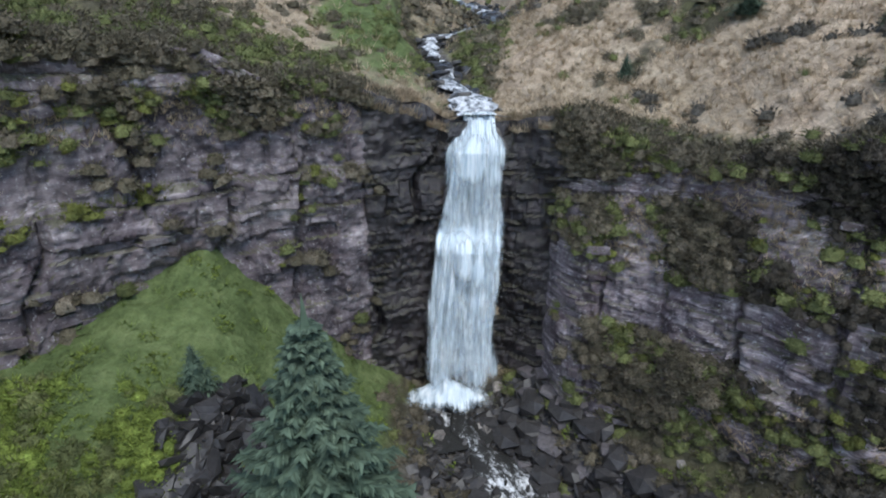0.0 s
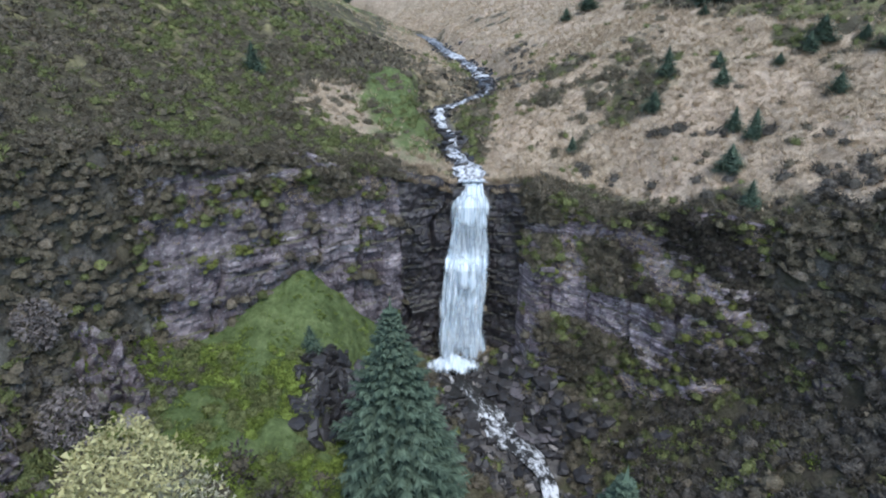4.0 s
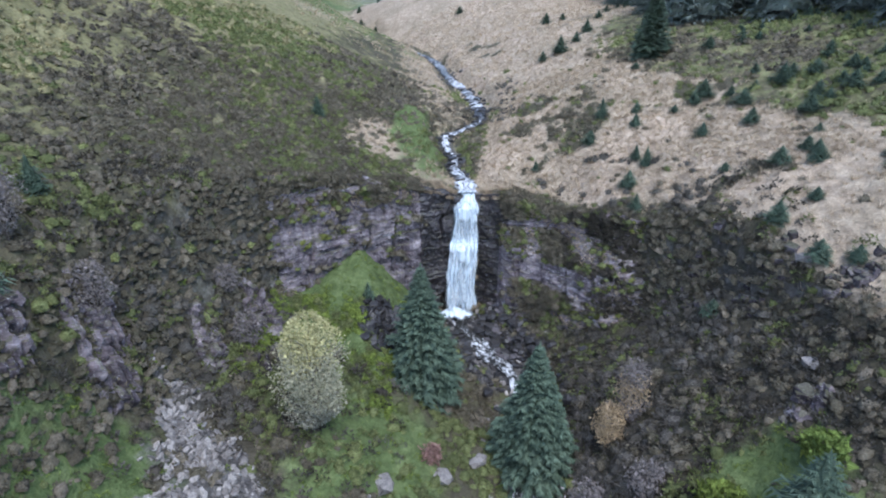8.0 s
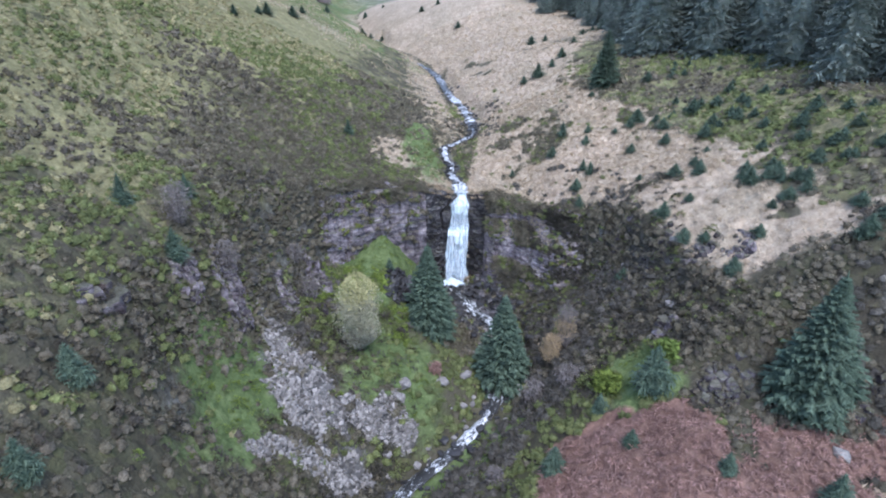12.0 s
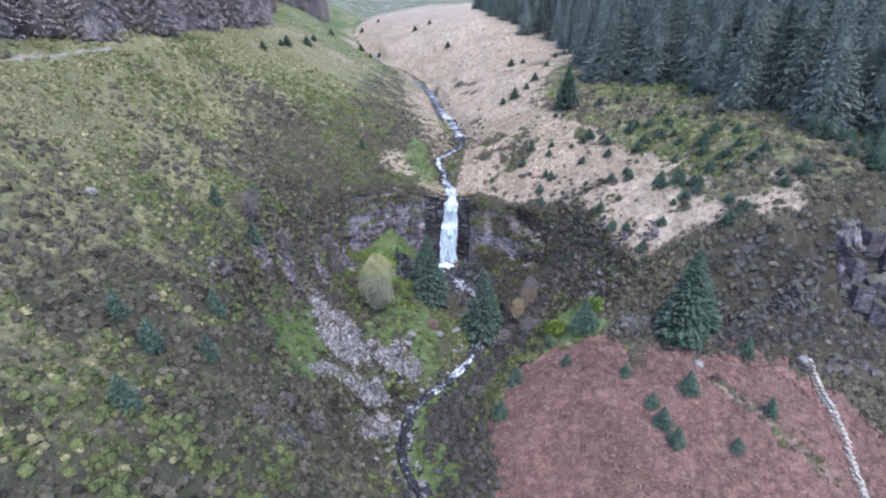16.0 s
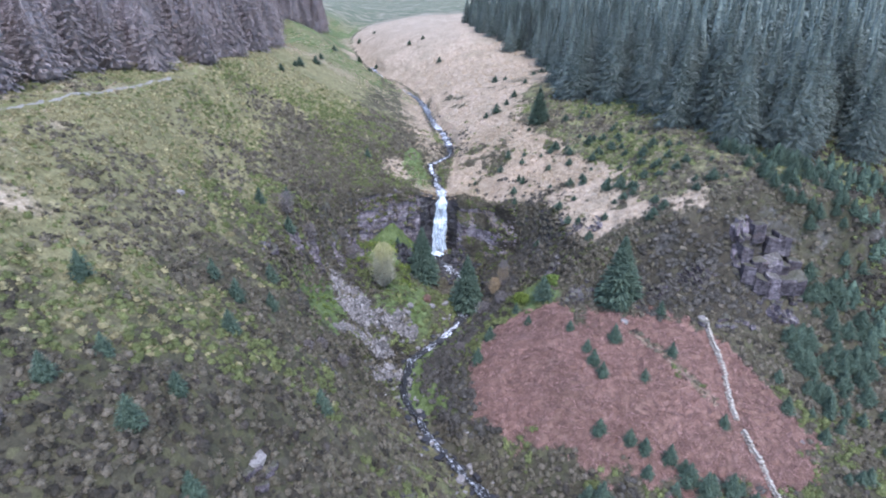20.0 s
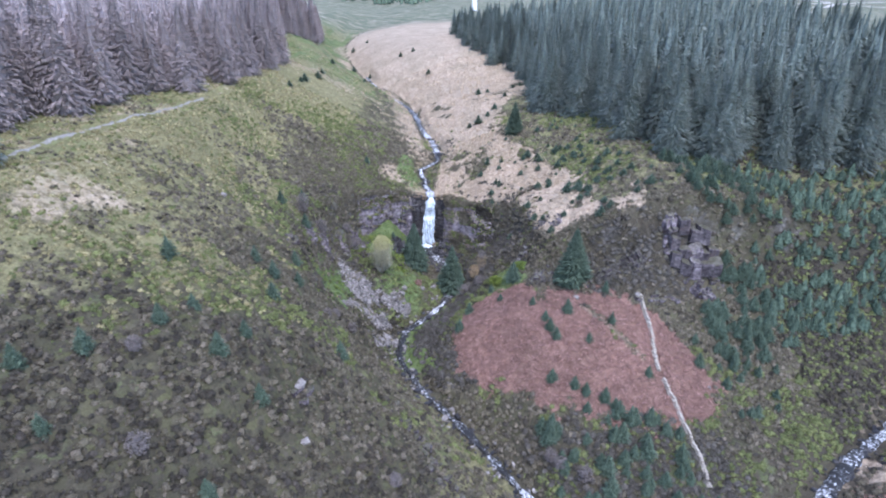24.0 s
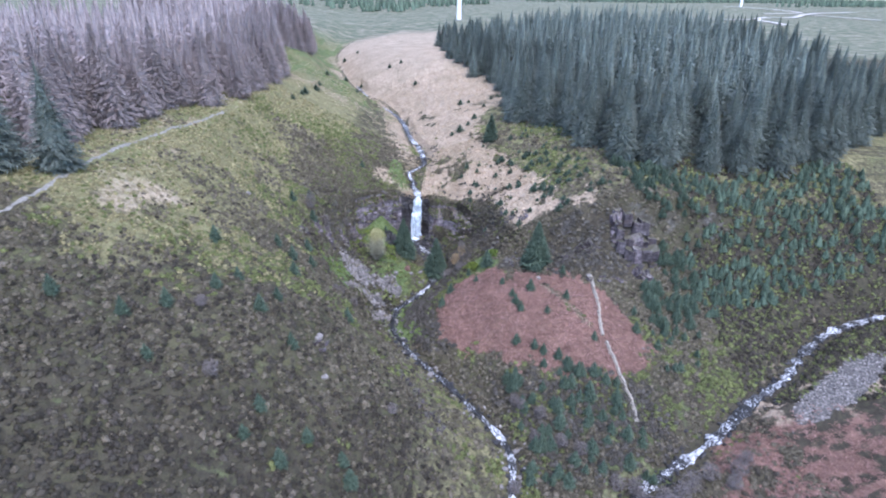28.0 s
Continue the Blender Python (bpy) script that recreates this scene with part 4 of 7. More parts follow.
def cliff_face(name, x0, x1, mat, seed, beds, profile, joint=1.6, depth=0.3, taper=None, reach=1.0):
    """The bedded rock face along the cliff's line. beds: thinnest and thickest bed; profile: how far it stands out at each height."""
    r = np.random.default_rng(seed)
    xs = np.arange(x0, x1, 0.09)
    ys = cliff_y(xs)
    ys = np.convolve(np.pad(ys, 8, mode="edge"), np.ones(17) / 17, "valid")
    g = np.gradient(ys, xs)
    nrm = np.stack([g, -np.ones_like(g)], 1)
    nrm /= np.linalg.norm(nrm, axis=1)[:, None]
    lo = height(xs + nrm[:, 0] * reach, ys + nrm[:, 1] * reach) - 0.7
    hi = height(xs - nrm[:, 0] * 0.9, ys - nrm[:, 1] * 0.9) + 0.12
    nv = 150
    v = np.linspace(0, 1, nv)
    Z = lo[:, None] + (hi - lo)[:, None] * v[None]
    S = np.repeat(np.cumsum(np.hypot(0.09, np.gradient(ys)))[:, None], nv, 1)
    # beds of uneven thickness, each broken by upright joints; the beds differ from one buttress to the next
    wide = S / 4.3 + 0.5 * vnoise(S * 0.2, Z * 0.25, seed + 11)
    buttress = np.floor(wide).astype(int)
    shift = 2.2 * hashed(buttress, buttress * 0, seed + 17)
    floors = np.cumsum(np.concatenate([[-20.0], r.uniform(beds[0], beds[1], 160) * r.choice((0.35, 1.0), 160, p=(0.45, 0.55))]))
    warp = Z + shift + 0.2 * vnoise(S * 0.18, Z * 0.05, seed) + 0.07 * vnoise(S * 0.9, Z * 0.4, seed + 12)
    bed = np.searchsorted(floors, warp) - 1
    under, over = warp - floors[bed], floors[bed + 1] - warp
    span = joint * (0.45 + 1.1 * r.uniform(0, 1, 170))[bed]
    cell = S / span + 9 * r.uniform(0, 1, 170)[bed] + 0.2 * vnoise(S * 0.7, Z * 0.9, seed + 13)
    block = np.floor(cell)
    crack = np.minimum(cell - block, 1 - cell + block) * span
    worn = smooth(-0.25, 0.3, vnoise(S * 0.35, Z * 0.5, seed + 14))
    jut = depth * 0.4 * r.uniform(0, 1, 170)[bed] + depth * hashed(bed, block, seed + 3) * (0.4 + 0.6 * worn)
    jut = jut - worn * (0.3 * depth * smooth(0.09, 0.0, crack) + 0.4 * depth * smooth(0.1, 0.0, under) * hashed(bed, block, seed + 18)) + 0.5 * depth * (hashed(buttress, buttress * 0 + 2, seed) - 0.5)
    # long upright fissures that run through many beds
    rift = np.abs(S / 3.1 + 0.35 * vnoise(Z * 0.5, S * 0.1, seed + 15) - np.round(S / 3.1 + 0.35 * vnoise(Z * 0.5, S * 0.1, seed + 15))) * 3.1
    jut = jut - 0.45 * smooth(0.22, 0.0, rift) * smooth(-0.1, 0.3, vnoise(S * 0.4, Z * 0.35, seed + 16))
    jut = jut + 0.75 * fbm(S * 0.2, Z * 0.16, seed + 4) + 0.22 * fbm(S * 1.3, Z * 1.3, seed + 6) + 0.07 * vnoise(S * 5, Z * 5, seed + 7)
    fade = smooth(1.0, 0.95, v)[None]
    out = np.interp(Z, *profile) + jut * (0.4 + 0.6 * fade)
    if taper is not None:
        # the end nearest the water and the far end both die back into the slope
        out = out * (0.1 + 0.9 * smooth(0, 2.6, np.abs(xs - taper)))[:, None] - 0.9 * smooth(1.0, 0, np.abs(xs - taper))[:, None] - 2.4 * smooth(3.0, 0, np.abs(xs - (x0 if taper == x1 else x1)))[:, None]
    X = xs[:, None] + nrm[:, :1] * out
    Y = ys[:, None] + nrm[:, 1:] * out
    n = len(xs)
    idx = np.arange(n * nv).reshape(n, nv)
    q = np.stack([idx[:-1, :-1], idx[1:, :-1], idx[1:, 1:], idx[:-1, 1:]], -1).reshape(-1, 4)
    ledge = np.zeros_like(X)
    ledge[:, :-1] = (out[:, :-1] - out[:, 1:]) / (Z[:, 1:] - Z[:, :-1] + 1e-6)
    FACES[name] = (X, Y, Z, ledge, nrm)
    me = mesh_of(name, np.stack([X, Y, Z], -1).reshape(-1, 3), q, mat)
    return tagged(new(name, me), kind="structure")


WEST_PROFILE = ((-12, -5, -1.1, -0.8, 1.1, 1.5, 2.6, 3.0, 5), (1.1, 0.75, 0.5, 0.35, 0.3, 0.12, 0.1, 0.0, -0.1))
EAST_PROFILE = ((-12, -7.4, -6.6, -4.2, -2.2, -1.9, -0.6, 0.4, 3), (3.4, 2.5, 1.9, 1.65, 0.6, 0.35, 0.2, 0.05, 0.0))
MID_PROFILE = ((-12, -9, -4, -0.5, 1), (0.9, 0.7, 0.45, 0.1, 0.0))
cliff_left = tagged(cliff_face("cliff_west", -18.5, -3.0, ROCK, 3, (0.5, 2.3), WEST_PROFILE, 2.0, 0.42, taper=-3.0), "tall grey-purple bedded sandstone cliff with mossy ledges", "cliff")
cliff_mid = tagged(cliff_face("cliff_behind_fall", -4.6, 4.4, WET_ROCK, 5, (0.25, 0.7), MID_PROFILE, 1.1, 0.3), "black wet bedded rock behind the waterfall", "cliff")
cliff_right = tagged(cliff_face("cliff_east", 2.6, 16.0, EAST_ROCK, 9, (0.16, 0.5), EAST_PROFILE, 1.3, 0.34, taper=2.6, reach=2.2), "low grey thin-bedded cliff with heather-covered ledges", "cliff")


# ---- conifers ----
def conifer(seed, tall, wide, whorls, per, mat, droop=0.35, bare=0.06, twigs=4, slim=0.12, taper=0.8, core=0.5):
    """Trunk and crown meshes of a spruce: whorls of drooping branches, each a spray of narrow twigs."""
    rng = np.random.default_rng(seed)
    V, F = [], []
    lobes = rng.uniform(0.8, 1.15, 7)
    for w in range(whorls):
        f = (w + rng.uniform(-0.3, 0.3)) / whorls
        z = tall * (bare + (1 - bare) * f)
        reach = wide * (1 - f) ** taper * (0.95 if f > 0.12 else 0.8)
        count = max(4, int(per * (1 - 0.5 * f)))
        a0 = rng.uniform(0, 6.28)
        for k in range(count):
            a = a0 + 6.283 * (k + rng.uniform(-0.3, 0.3)) / count
            r = reach * rng.uniform(0.7, 1.1) * lobes[int(a * 7 / 6.283) % 7] + 0.05 * wide
            out = np.array((math.cos(a), math.sin(a), 0.0))
            side = np.array((-math.sin(a), math.cos(a), 0.0))
            dz = -droop * r * rng.uniform(0.6, 1.3) + 0.3 * r * f

            def at(t):
                return out * (r * t) + np.array((0, 0, z + dz * (t ** 1.4) + 0.10 * r * t ** 4))

            b = len(V)
            th = slim * r * 0.2 + 0.004 * tall
            V += [at(0.1) + side * th, at(0.1) - side * th, at(0.62) + side * th * 1.6, at(0.62) - side * th * 1.6, at(1.0)]
            F += [(b, b + 1, b + 2), (b + 1, b + 3, b + 2), (b + 2, b + 3, b + 4)]
            for j in range(twigs):
                t = 0.25 + 0.72 * (j + rng.uniform(0, 1)) / twigs
                sg = 1 if j % 2 else -1
                p = at(t)
                length = (slim * 2.6 * r * (1.15 - 0.6 * t) + 0.02 * wide) * rng.uniform(0.7, 1.3)
                q = p + side * sg * length * 0.75 + out * length * 0.7 + np.array((0, 0, -length * rng.uniform(0.05, 0.7)))
                wd = length * 0.15 + 0.008 * wide
                b = len(V)
                V += [p + out * wd, p - out * wd + np.array((0, 0, 0.3 * wd)), q]
                F += [(b, b + 1, b + 2)]
    # the dense inner foliage that the sprays grow out of
    b, rings, sides = len(V), 9, 9
    for w in range(rings):
        f = w / (rings - 1)
        for k in range(sides):
            a = 6.283 * (k + 0.5 * (w % 2)) / sides
            r = core * wide * (1 - f) ** taper * lobes[int(a * 7 / 6.283) % 7] * rng.uniform(0.75, 1.2) + 0.01 * wide
            V.append(np.array((r * math.cos(a), r * math.sin(a), tall * (bare + 0.02 + (0.96 - bare) * f) - 0.25 * droop * r + rng.normal(0, 0.008 * tall))))
    for w in range(rings - 1):
        for k in range(sides):
            p, q = b + w * sides + k, b + w * sides + (k + 1) % sides
            F += [(p, q, p + sides), (q, q + sides, p + sides)]
    b = len(V)
    top = np.array((0, 0, tall))
    V += [top + (0, 0, tall * 0.05), top + (0.05 * wide, 0, -0.08 * tall), top + (-0.03 * wide, 0.05 * wide, -0.08 * tall), top + (-0.03 * wide, -0.05 * wide, -0.08 * tall)]
    F += [(b, b + 1, b + 2), (b, b + 2, b + 3), (b, b + 3, b + 1)]
    V = np.array(V)
    crown = mesh_of("crown", V, F, mat)
    ang = np.linspace(0, 6.283, 8)[:-1]
    rings = [(0, 0.022 * tall + 0.03), (0.1 * tall, 0.016 * tall + 0.02), (0.6 * tall, 0.009 * tall), (0.98 * tall, 0.002 * tall)]
    TV = np.array([(r * math.cos(a), r * math.sin(a), z) for z, r in rings for a in ang])
    TF = [(i * 7 + k, i * 7 + (k + 1) % 7, i * 7 + 7 + (k + 1) % 7, i * 7 + 7 + k) for i in range(3) for k in range(7)]
    TV[:7, 2] -= 0.5
    trunk = mesh_of("trunk", TV, TF, BARK)
    return trunk, crown


def conifer_thing(meshes, name, label, group=""):
    root = tagged(new(name), label, "conifer", group)
    part("trunk", meshes[0], root)
    part("crown", meshes[1], root)
    return root


def grown(ob, x, y, s=1.0, turn=0.0, sink=0.1):
    m = Matrix.Translation((x, y, float(height(x, y)) - sink)) @ Matrix.Rotation(turn, 4, "Z") @ Matrix.Scale(s, 4)
    return m


def place(ob, x, y, s=1.0, turn=0.0, sink=0.1):
    ob.matrix_basis = grown(ob, x, y, s, turn, sink)
    return ob


def copy_to(ob, x, y, s, turn, sink=0.1):
    c = copy_thing(ob, Matrix())
    c.matrix_basis = grown(ob, x, y, s, turn, sink)
    return c


HERO = [conifer(40 + i, 12.0, 4.7, 50, 24, NEEDLES, 0.36, 0.02, twigs=44, slim=0.062, taper=0.98) for i in range(2)]
spruce_a = place(conifer_thing(HERO[0], "spruce", "blue-green spruce standing beside the plunge pool"), -3.9, -15.2, (0.3 - float(height(-3.9, -15.2))) / 12.6, 0.3)
spruce_b = place(conifer_thing(HERO[1], "spruce", "tall blue-green spruce on the stream bank below the fall"), 4.2, -21.4, 0.85, 1.3)
spruce_c = place(conifer_thing(HERO[0], "spruce", "broad blue-grey spruce at the edge of the red bracken"), 25.8, -37.6, 0.87, 2.1)
spruce_d = place(conifer_thing(HERO[1], "spruce", "lone dark spruce on the grassy slope"), 22.7, 20.0, 0.66, 0.7)

# ---- plantations ----
FOREST = [conifer(60 + i, 19.0, 5.3, 46, 17, HAZED_NEEDLES, 0.42, 0.02, 14, 0.08, 1.0) for i in range(3)]
FOREST_GREY = [conifer(70 + i, 19.0, 5.3, 46, 17, HAZED_GREY, 0.42, 0.02, 14, 0.08, 1.0) for i in range(3)]

FOREST_IN = [conifer(64 + i, 19.0, 5.0, 15, 7, HAZED_NEEDLES, 0.42, 0.25, 3, 0.22, 1.0, 0.3) for i in range(3)]
GREY_IN = [conifer(74 + i, 19.0, 5.0, 15, 7, HAZED_GREY, 0.42, 0.25, 3, 0.22, 1.0, 0.3) for i in range(3)]


def forest_spots(inside, x0, x1, y0, y1, gap, seed):
    rng = np.random.default_rng(seed)
    out = []
    for x in np.arange(x0, x1, gap):
        for y in np.arange(y0, y1, gap):
            px, py = x + rng.uniform(-0.4, 0.4) * gap, y + rng.uniform(-0.4, 0.4) * gap
            d = inside(px, py)
            if d > 0:
                out.append((px, py, d, rng.uniform(0.82, 1.1) * (np.interp(px, (15, 65), (0.66, 1.0)) if py > 45 and px > 0 else 1.0), rng.uniform(0, 6.28), int(rng.integers(3))))
    return out


def right_edge(x, y):
    """How deep a place lies inside the eastern plantation."""
    edge = np.interp(y, (-22, -17, -8, 10, 33, 60, 77, 104, 133, 200), (56, 51.6, 47.2, 42.8, 31.1, 33.5, 35, 26.9, 19.2, 16))
    south = np.interp(x, (40, 51.6, 64, 78.6, 95, 118, 139, 160), (-16, -17.1, -18.9, -18.9, -16.1, -4.3, 9.7, 20))
    north = 215 - 0.7 * (x - 20)
    return min(x - edge, y - south, north - y, (150 - x))


def left_edge(x, y):
    edge = np.interp(y, (-140, -67, -63, -60, -45, -28.6, -7.4, 8, 27, 86, 100, 180, 230), (-72, -63, -56, -64, -64, -58.5, -53.7, -45.2, -44.7, -48.6, -60, -54, -60))
    gap = 1.0 if not (100 < y < 118) else -1.0
    return min(edge - x, 235 - y, x + 130, gap * 100, y + 120)


def plant(spots, meshes, inner, name, label, group, limit, stuff_label):
    spots.sort(key=lambda s: s[2])
    bases = [conifer_thing(m, name, label, group) for m in meshes]
    used = [False] * len(bases)
    V, F, count = [], [], 0
    for i, (x, y, d, s, a, k) in enumerate(spots):
        if i < limit:
            if used[k]:
                copy_to(bases[k], x, y, s, a)
            else:
                place(bases[k], x, y, s, a)
                used[k] = True
        else:
            me = inner[k][1]
            co = np.empty(len(me.vertices) * 3, np.float32)
            me.vertices.foreach_get("co", co)
            tri = np.empty(len(me.polygons) * 3, np.int32)
            me.polygons.foreach_get("vertices", tri)
            m = np.array(grown(None, x, y, s, a))
            V.append(co.reshape(-1, 3) @ m[:3, :3].T + m[:3, 3])
            F.append(tri.reshape(-1, 3) + count)
            count += len(me.vertices)
    if V:
        me = mesh_of(name + "_wood", np.concatenate(V), np.concatenate(F), meshes[0][1].materials[0])
        tagged(new(name + "_wood", me), stuff_label, "forest", kind="stuff")


plant(forest_spots(right_edge, 15, 150, -35, 215, 5.9, 1), FOREST, FOREST_IN, "plantation_spruce", "tall blue-green plantation spruce at the forest edge", "eastern plantation", 280, "dense blue-green spruce plantation behind its edge")
west = forest_spots(left_edge, -130, -42, -120, 235, 5.9, 2)
plant([w for w in west if w[1] > -57], FOREST_GREY, GREY_IN, "grey_spruce", "brownish-grey plantation spruce behind the path", "western plantation", 220, "dense brownish-grey spruce plantation behind its edge")
plant([w for w in west if w[1] <= -57], FOREST, FOREST_IN, "path_spruce", "tall blue-green spruce beside the gravel path", "spruces by the path", 60, "blue-green spruces behind the path")


# ---- ground cover, scattered ----
def dome(seed, sprigs=24, tall=0.8, slim=1.0, long=1.0):
    """A low bushy cushion made of many short sprigs that fan out from its root."""
    rng = np.random.default_rng(seed)
    V, F = [], []
    for k in range(sprigs):
        a, e = rng.uniform(0, 6.283), math.asin(min(1, (k + rng.uniform(0, 1)) / sprigs))
        d = np.array((math.cos(a) * math.cos(e), math.sin(a) * math.cos(e), math.sin(e) * tall + 0.05))
        n = rng.normal(0, 1, 3)
        s = np.cross(d, n)
        s *= rng.uniform(0.16, 0.28) * slim / (np.linalg.norm(s) + 1e-6)
        lo = rng.uniform(0.4, 0.78)
        hi = lo + rng.uniform(0.25, 0.45) * long
        b = len(V)
        V += [d * lo + s, d * lo - s, d * hi]
        F.append((b, b + 1, b + 2))
    return np.array(V, float), np.array(F)


def mound(seed, sprigs=14, rings=3, sides=7, core=0.72):
    """A rounded lumpy bush: a closed leafy cushion with sprigs standing out of it."""
    rng = np.random.default_rng(seed)
    V, F = [], []
    p = rng.uniform(0, 6.28, 4)
    for k in range(rings):
        e = 0.5 * math.pi * k / rings
        for i in range(sides):
            a = 6.283 * (i + 0.5 * (k % 2)) / sides
            r = (0.92 + 0.16 * math.sin(2 * a + p[0]) + 0.12 * math.sin(3 * a + p[1] + k)) * rng.uniform(0.85, 1.12)
            V.append((r * math.cos(a) * math.cos(e) ** 0.8, r * math.sin(a) * math.cos(e) ** 0.8, 0.8 * math.sin(e) * rng.uniform(0.85, 1.15) - 0.22 * (k == 0)))
    V.append((0.1 * math.cos(p[2]), 0.1 * math.sin(p[2]), 0.8))
    for k in range(rings - 1):
        for i in range(sides):
            j = (i + 1) % sides
            F += [(k * sides + i, k * sides + j, k * sides + sides + i), (k * sides + j, k * sides + sides + j, k * sides + sides + i)]
    F += [((rings - 1) * sides + i, (rings - 1) * sides + (i + 1) % sides, rings * sides) for i in range(sides)]
    DV, DF = dome(seed + 500, sprigs, 0.8, 0.62 if sprigs < 30 else 0.26, 0.95)
    return np.concatenate([np.array(V, float) * (core, core, core * 0.9), DV * 1.15]), np.concatenate([np.array(F), DF + len(V)])


def tuft(seed, blades=9, lean=0.7, tall=1.0, width=0.07):
    rng = np.random.default_rng(seed)
    V, F = [], []
    for _ in range(blades):
        a = rng.uniform(0, 6.283)
        d = np.array((math.cos(a), math.sin(a), 0))
        s = np.array((-d[1], d[0], 0)) * width
        base = d * rng.uniform(0, 0.25)
        tip = base + d * lean * rng.uniform(0.5, 1.1) + np.array((0, 0, tall * rng.uniform(0.5, 1.0)))
        b = len(V)
        V += [base + s, base - s, tip]
        F.append((b, b + 1, b + 2))
    return np.array(V, float), np.array(F)


def frond(seed, leaves=10):
    """A collapsed bracken plant: long pinnate fronds lying every way."""
    rng = np.random.default_rng(seed)
    V, F = [], []
    for _ in range(leaves):
        a = rng.uniform(0, 6.283)
        d = np.array((math.cos(a), math.sin(a), 0))
        s = np.array((-d[1], d[0], rng.uniform(-0.5, 0.5))) * rng.uniform(0.05, 0.085)
        p0 = np.array((0, 0, rng.uniform(0.25, 0.55)))
        p1 = p0 + d * 0.5 + np.array((0, 0, rng.uniform(0, 0.25)))
        p2 = p0 + d * rng.uniform(0.9, 1.2) - np.array((0, 0, rng.uniform(0.1, 0.5)))
        b = len(V)
        V += [p0, p1 + s, p1 - s, p2]
        F += [(b, b + 1, b + 2), (b + 1, b + 3, b + 2)]
    return np.array(V, float), np.array(F)


def stone_shape(seed, flat=0.6):
    """An angular broken block: a rough box with its corners knocked off."""
    rng = np.random.default_rng(seed)
    g = (1 + 5 ** 0.5) / 2
    V = np.array([(-1, g, 0), (1, g, 0), (-1, -g, 0), (1, -g, 0), (0, -1, g), (0, 1, g), (0, -1, -g), (0, 1, -g), (g, 0, -1), (g, 0, 1), (-g, 0, -1), (-g, 0, 1)], float)
    F = np.array([(0, 11, 5), (0, 5, 1), (0, 1, 7), (0, 7, 10), (0, 10, 11), (1, 5, 9), (5, 11, 4), (11, 10, 2), (10, 7, 6), (7, 1, 8), (3, 9, 4), (3, 4, 2), (3, 2, 6), (3, 6, 8), (3, 8, 9), (4, 9, 5), (2, 4, 11), (6, 2, 10), (8, 6, 7), (9, 8, 1)])
    V = V @ np.array(Euler(rng.uniform(0, 6.28, 3)).to_matrix())
    V /= np.abs(V).max(axis=0)
    V = np.sign(V) * np.abs(V) ** 0.55 * 0.5
    V += rng.uniform(-0.09, 0.09, V.shape)
    V[:, 2] *= flat
    V[:, 0] *= rng.uniform(1.0, 1.6)
    return V, F


def scattered(name, label, category, shapes, P, size, mat, seed, tilt=0.15, stretch=None, hard=False):
    """One mesh of many small things; kind stuff."""
    rng = np.random.default_rng(seed)
    n = len(P)
    pick = rng.integers(len(shapes), size=n)
    yaw, tx, ty = rng.uniform(0, 6.283, n), rng.normal(0, tilt, n), rng.normal(0, tilt, n)
    allV, allF, count = [], [], 0
    for k, (V, F) in enumerate(shapes):
        sel = np.where(pick == k)[0]
        if not len(sel):
            continue
        c, s = np.cos(yaw[sel])[:, None], np.sin(yaw[sel])[:, None]
        sz = size[sel][:, None]
        x, y, z = V[None, :, 0] * sz, V[None, :, 1] * sz, V[None, :, 2] * sz
        if stretch is not None:
            z = z * stretch[sel][:, None]
        X, Y = x * c - y * s, x * s + y * c
        Z = z + X * tx[sel][:, None] + Y * ty[sel][:, None]
        W = np.stack([X + P[sel, 0:1], Y + P[sel, 1:2], Z + P[sel, 2:3]], -1)
        off = count + np.arange(len(sel))[:, None, None] * len(V)
        allV.append(W.reshape(-1, 3))
        allF.append((F[None] + off).reshape(-1, 3))
        count += len(sel) * len(V)
    me = mesh_of(name, np.concatenate(allV), np.concatenate(allF), mat, flat=hard)
    a = me.attributes.new("plant", "FLOAT", "POINT")
    a.data.foreach_set("value", np.concatenate([np.repeat(rng.uniform(-0.5, 0.5, int((pick == k).sum())), len(V)) for k, (V, F) in enumerate(shapes) if (pick == k).any()]).astype(np.float32))
    return tagged(new(name, me), label, category, kind="stuff")


def spots(n, x0, x1, y0, y1, seed, keep):
    """Random places on the ground, kept with the chance that keep gives."""
    rng = np.random.default_rng(seed)
    x, y = rng.uniform(x0, x1, n), rng.uniform(y0, y1, n)
    ok = rng.uniform(0, 1, n) < keep(x, y)
    x, y = x[ok], y[ok]
    return np.stack([x, y, height(x, y)], 1)


def off_water(x, y):
    d = np.full(np.shape(x), 1e9)
    for run, w in ((stream_low, 1.5), (stream_up, 1.0), (river_run, 2.0)):
        d = np.minimum(d, nearest(run, x, y)[0] - w)
    edge = np.abs(y - cliff_y(x)) + 2.0 * ((x < -16) | (x > 12))
    on_path = np.abs(x - np.interp(y, PATH_Y, PATH_X)) > 1.1
    return (d > 0) * (edge > 0.9) * on_path


PATH_Y = (-120, -95, -80, -67, -49, -32, -18, -6)
PATH_X = (-60, -58, -56, -55.6, -54.6, -51.8, -49, -46.8)


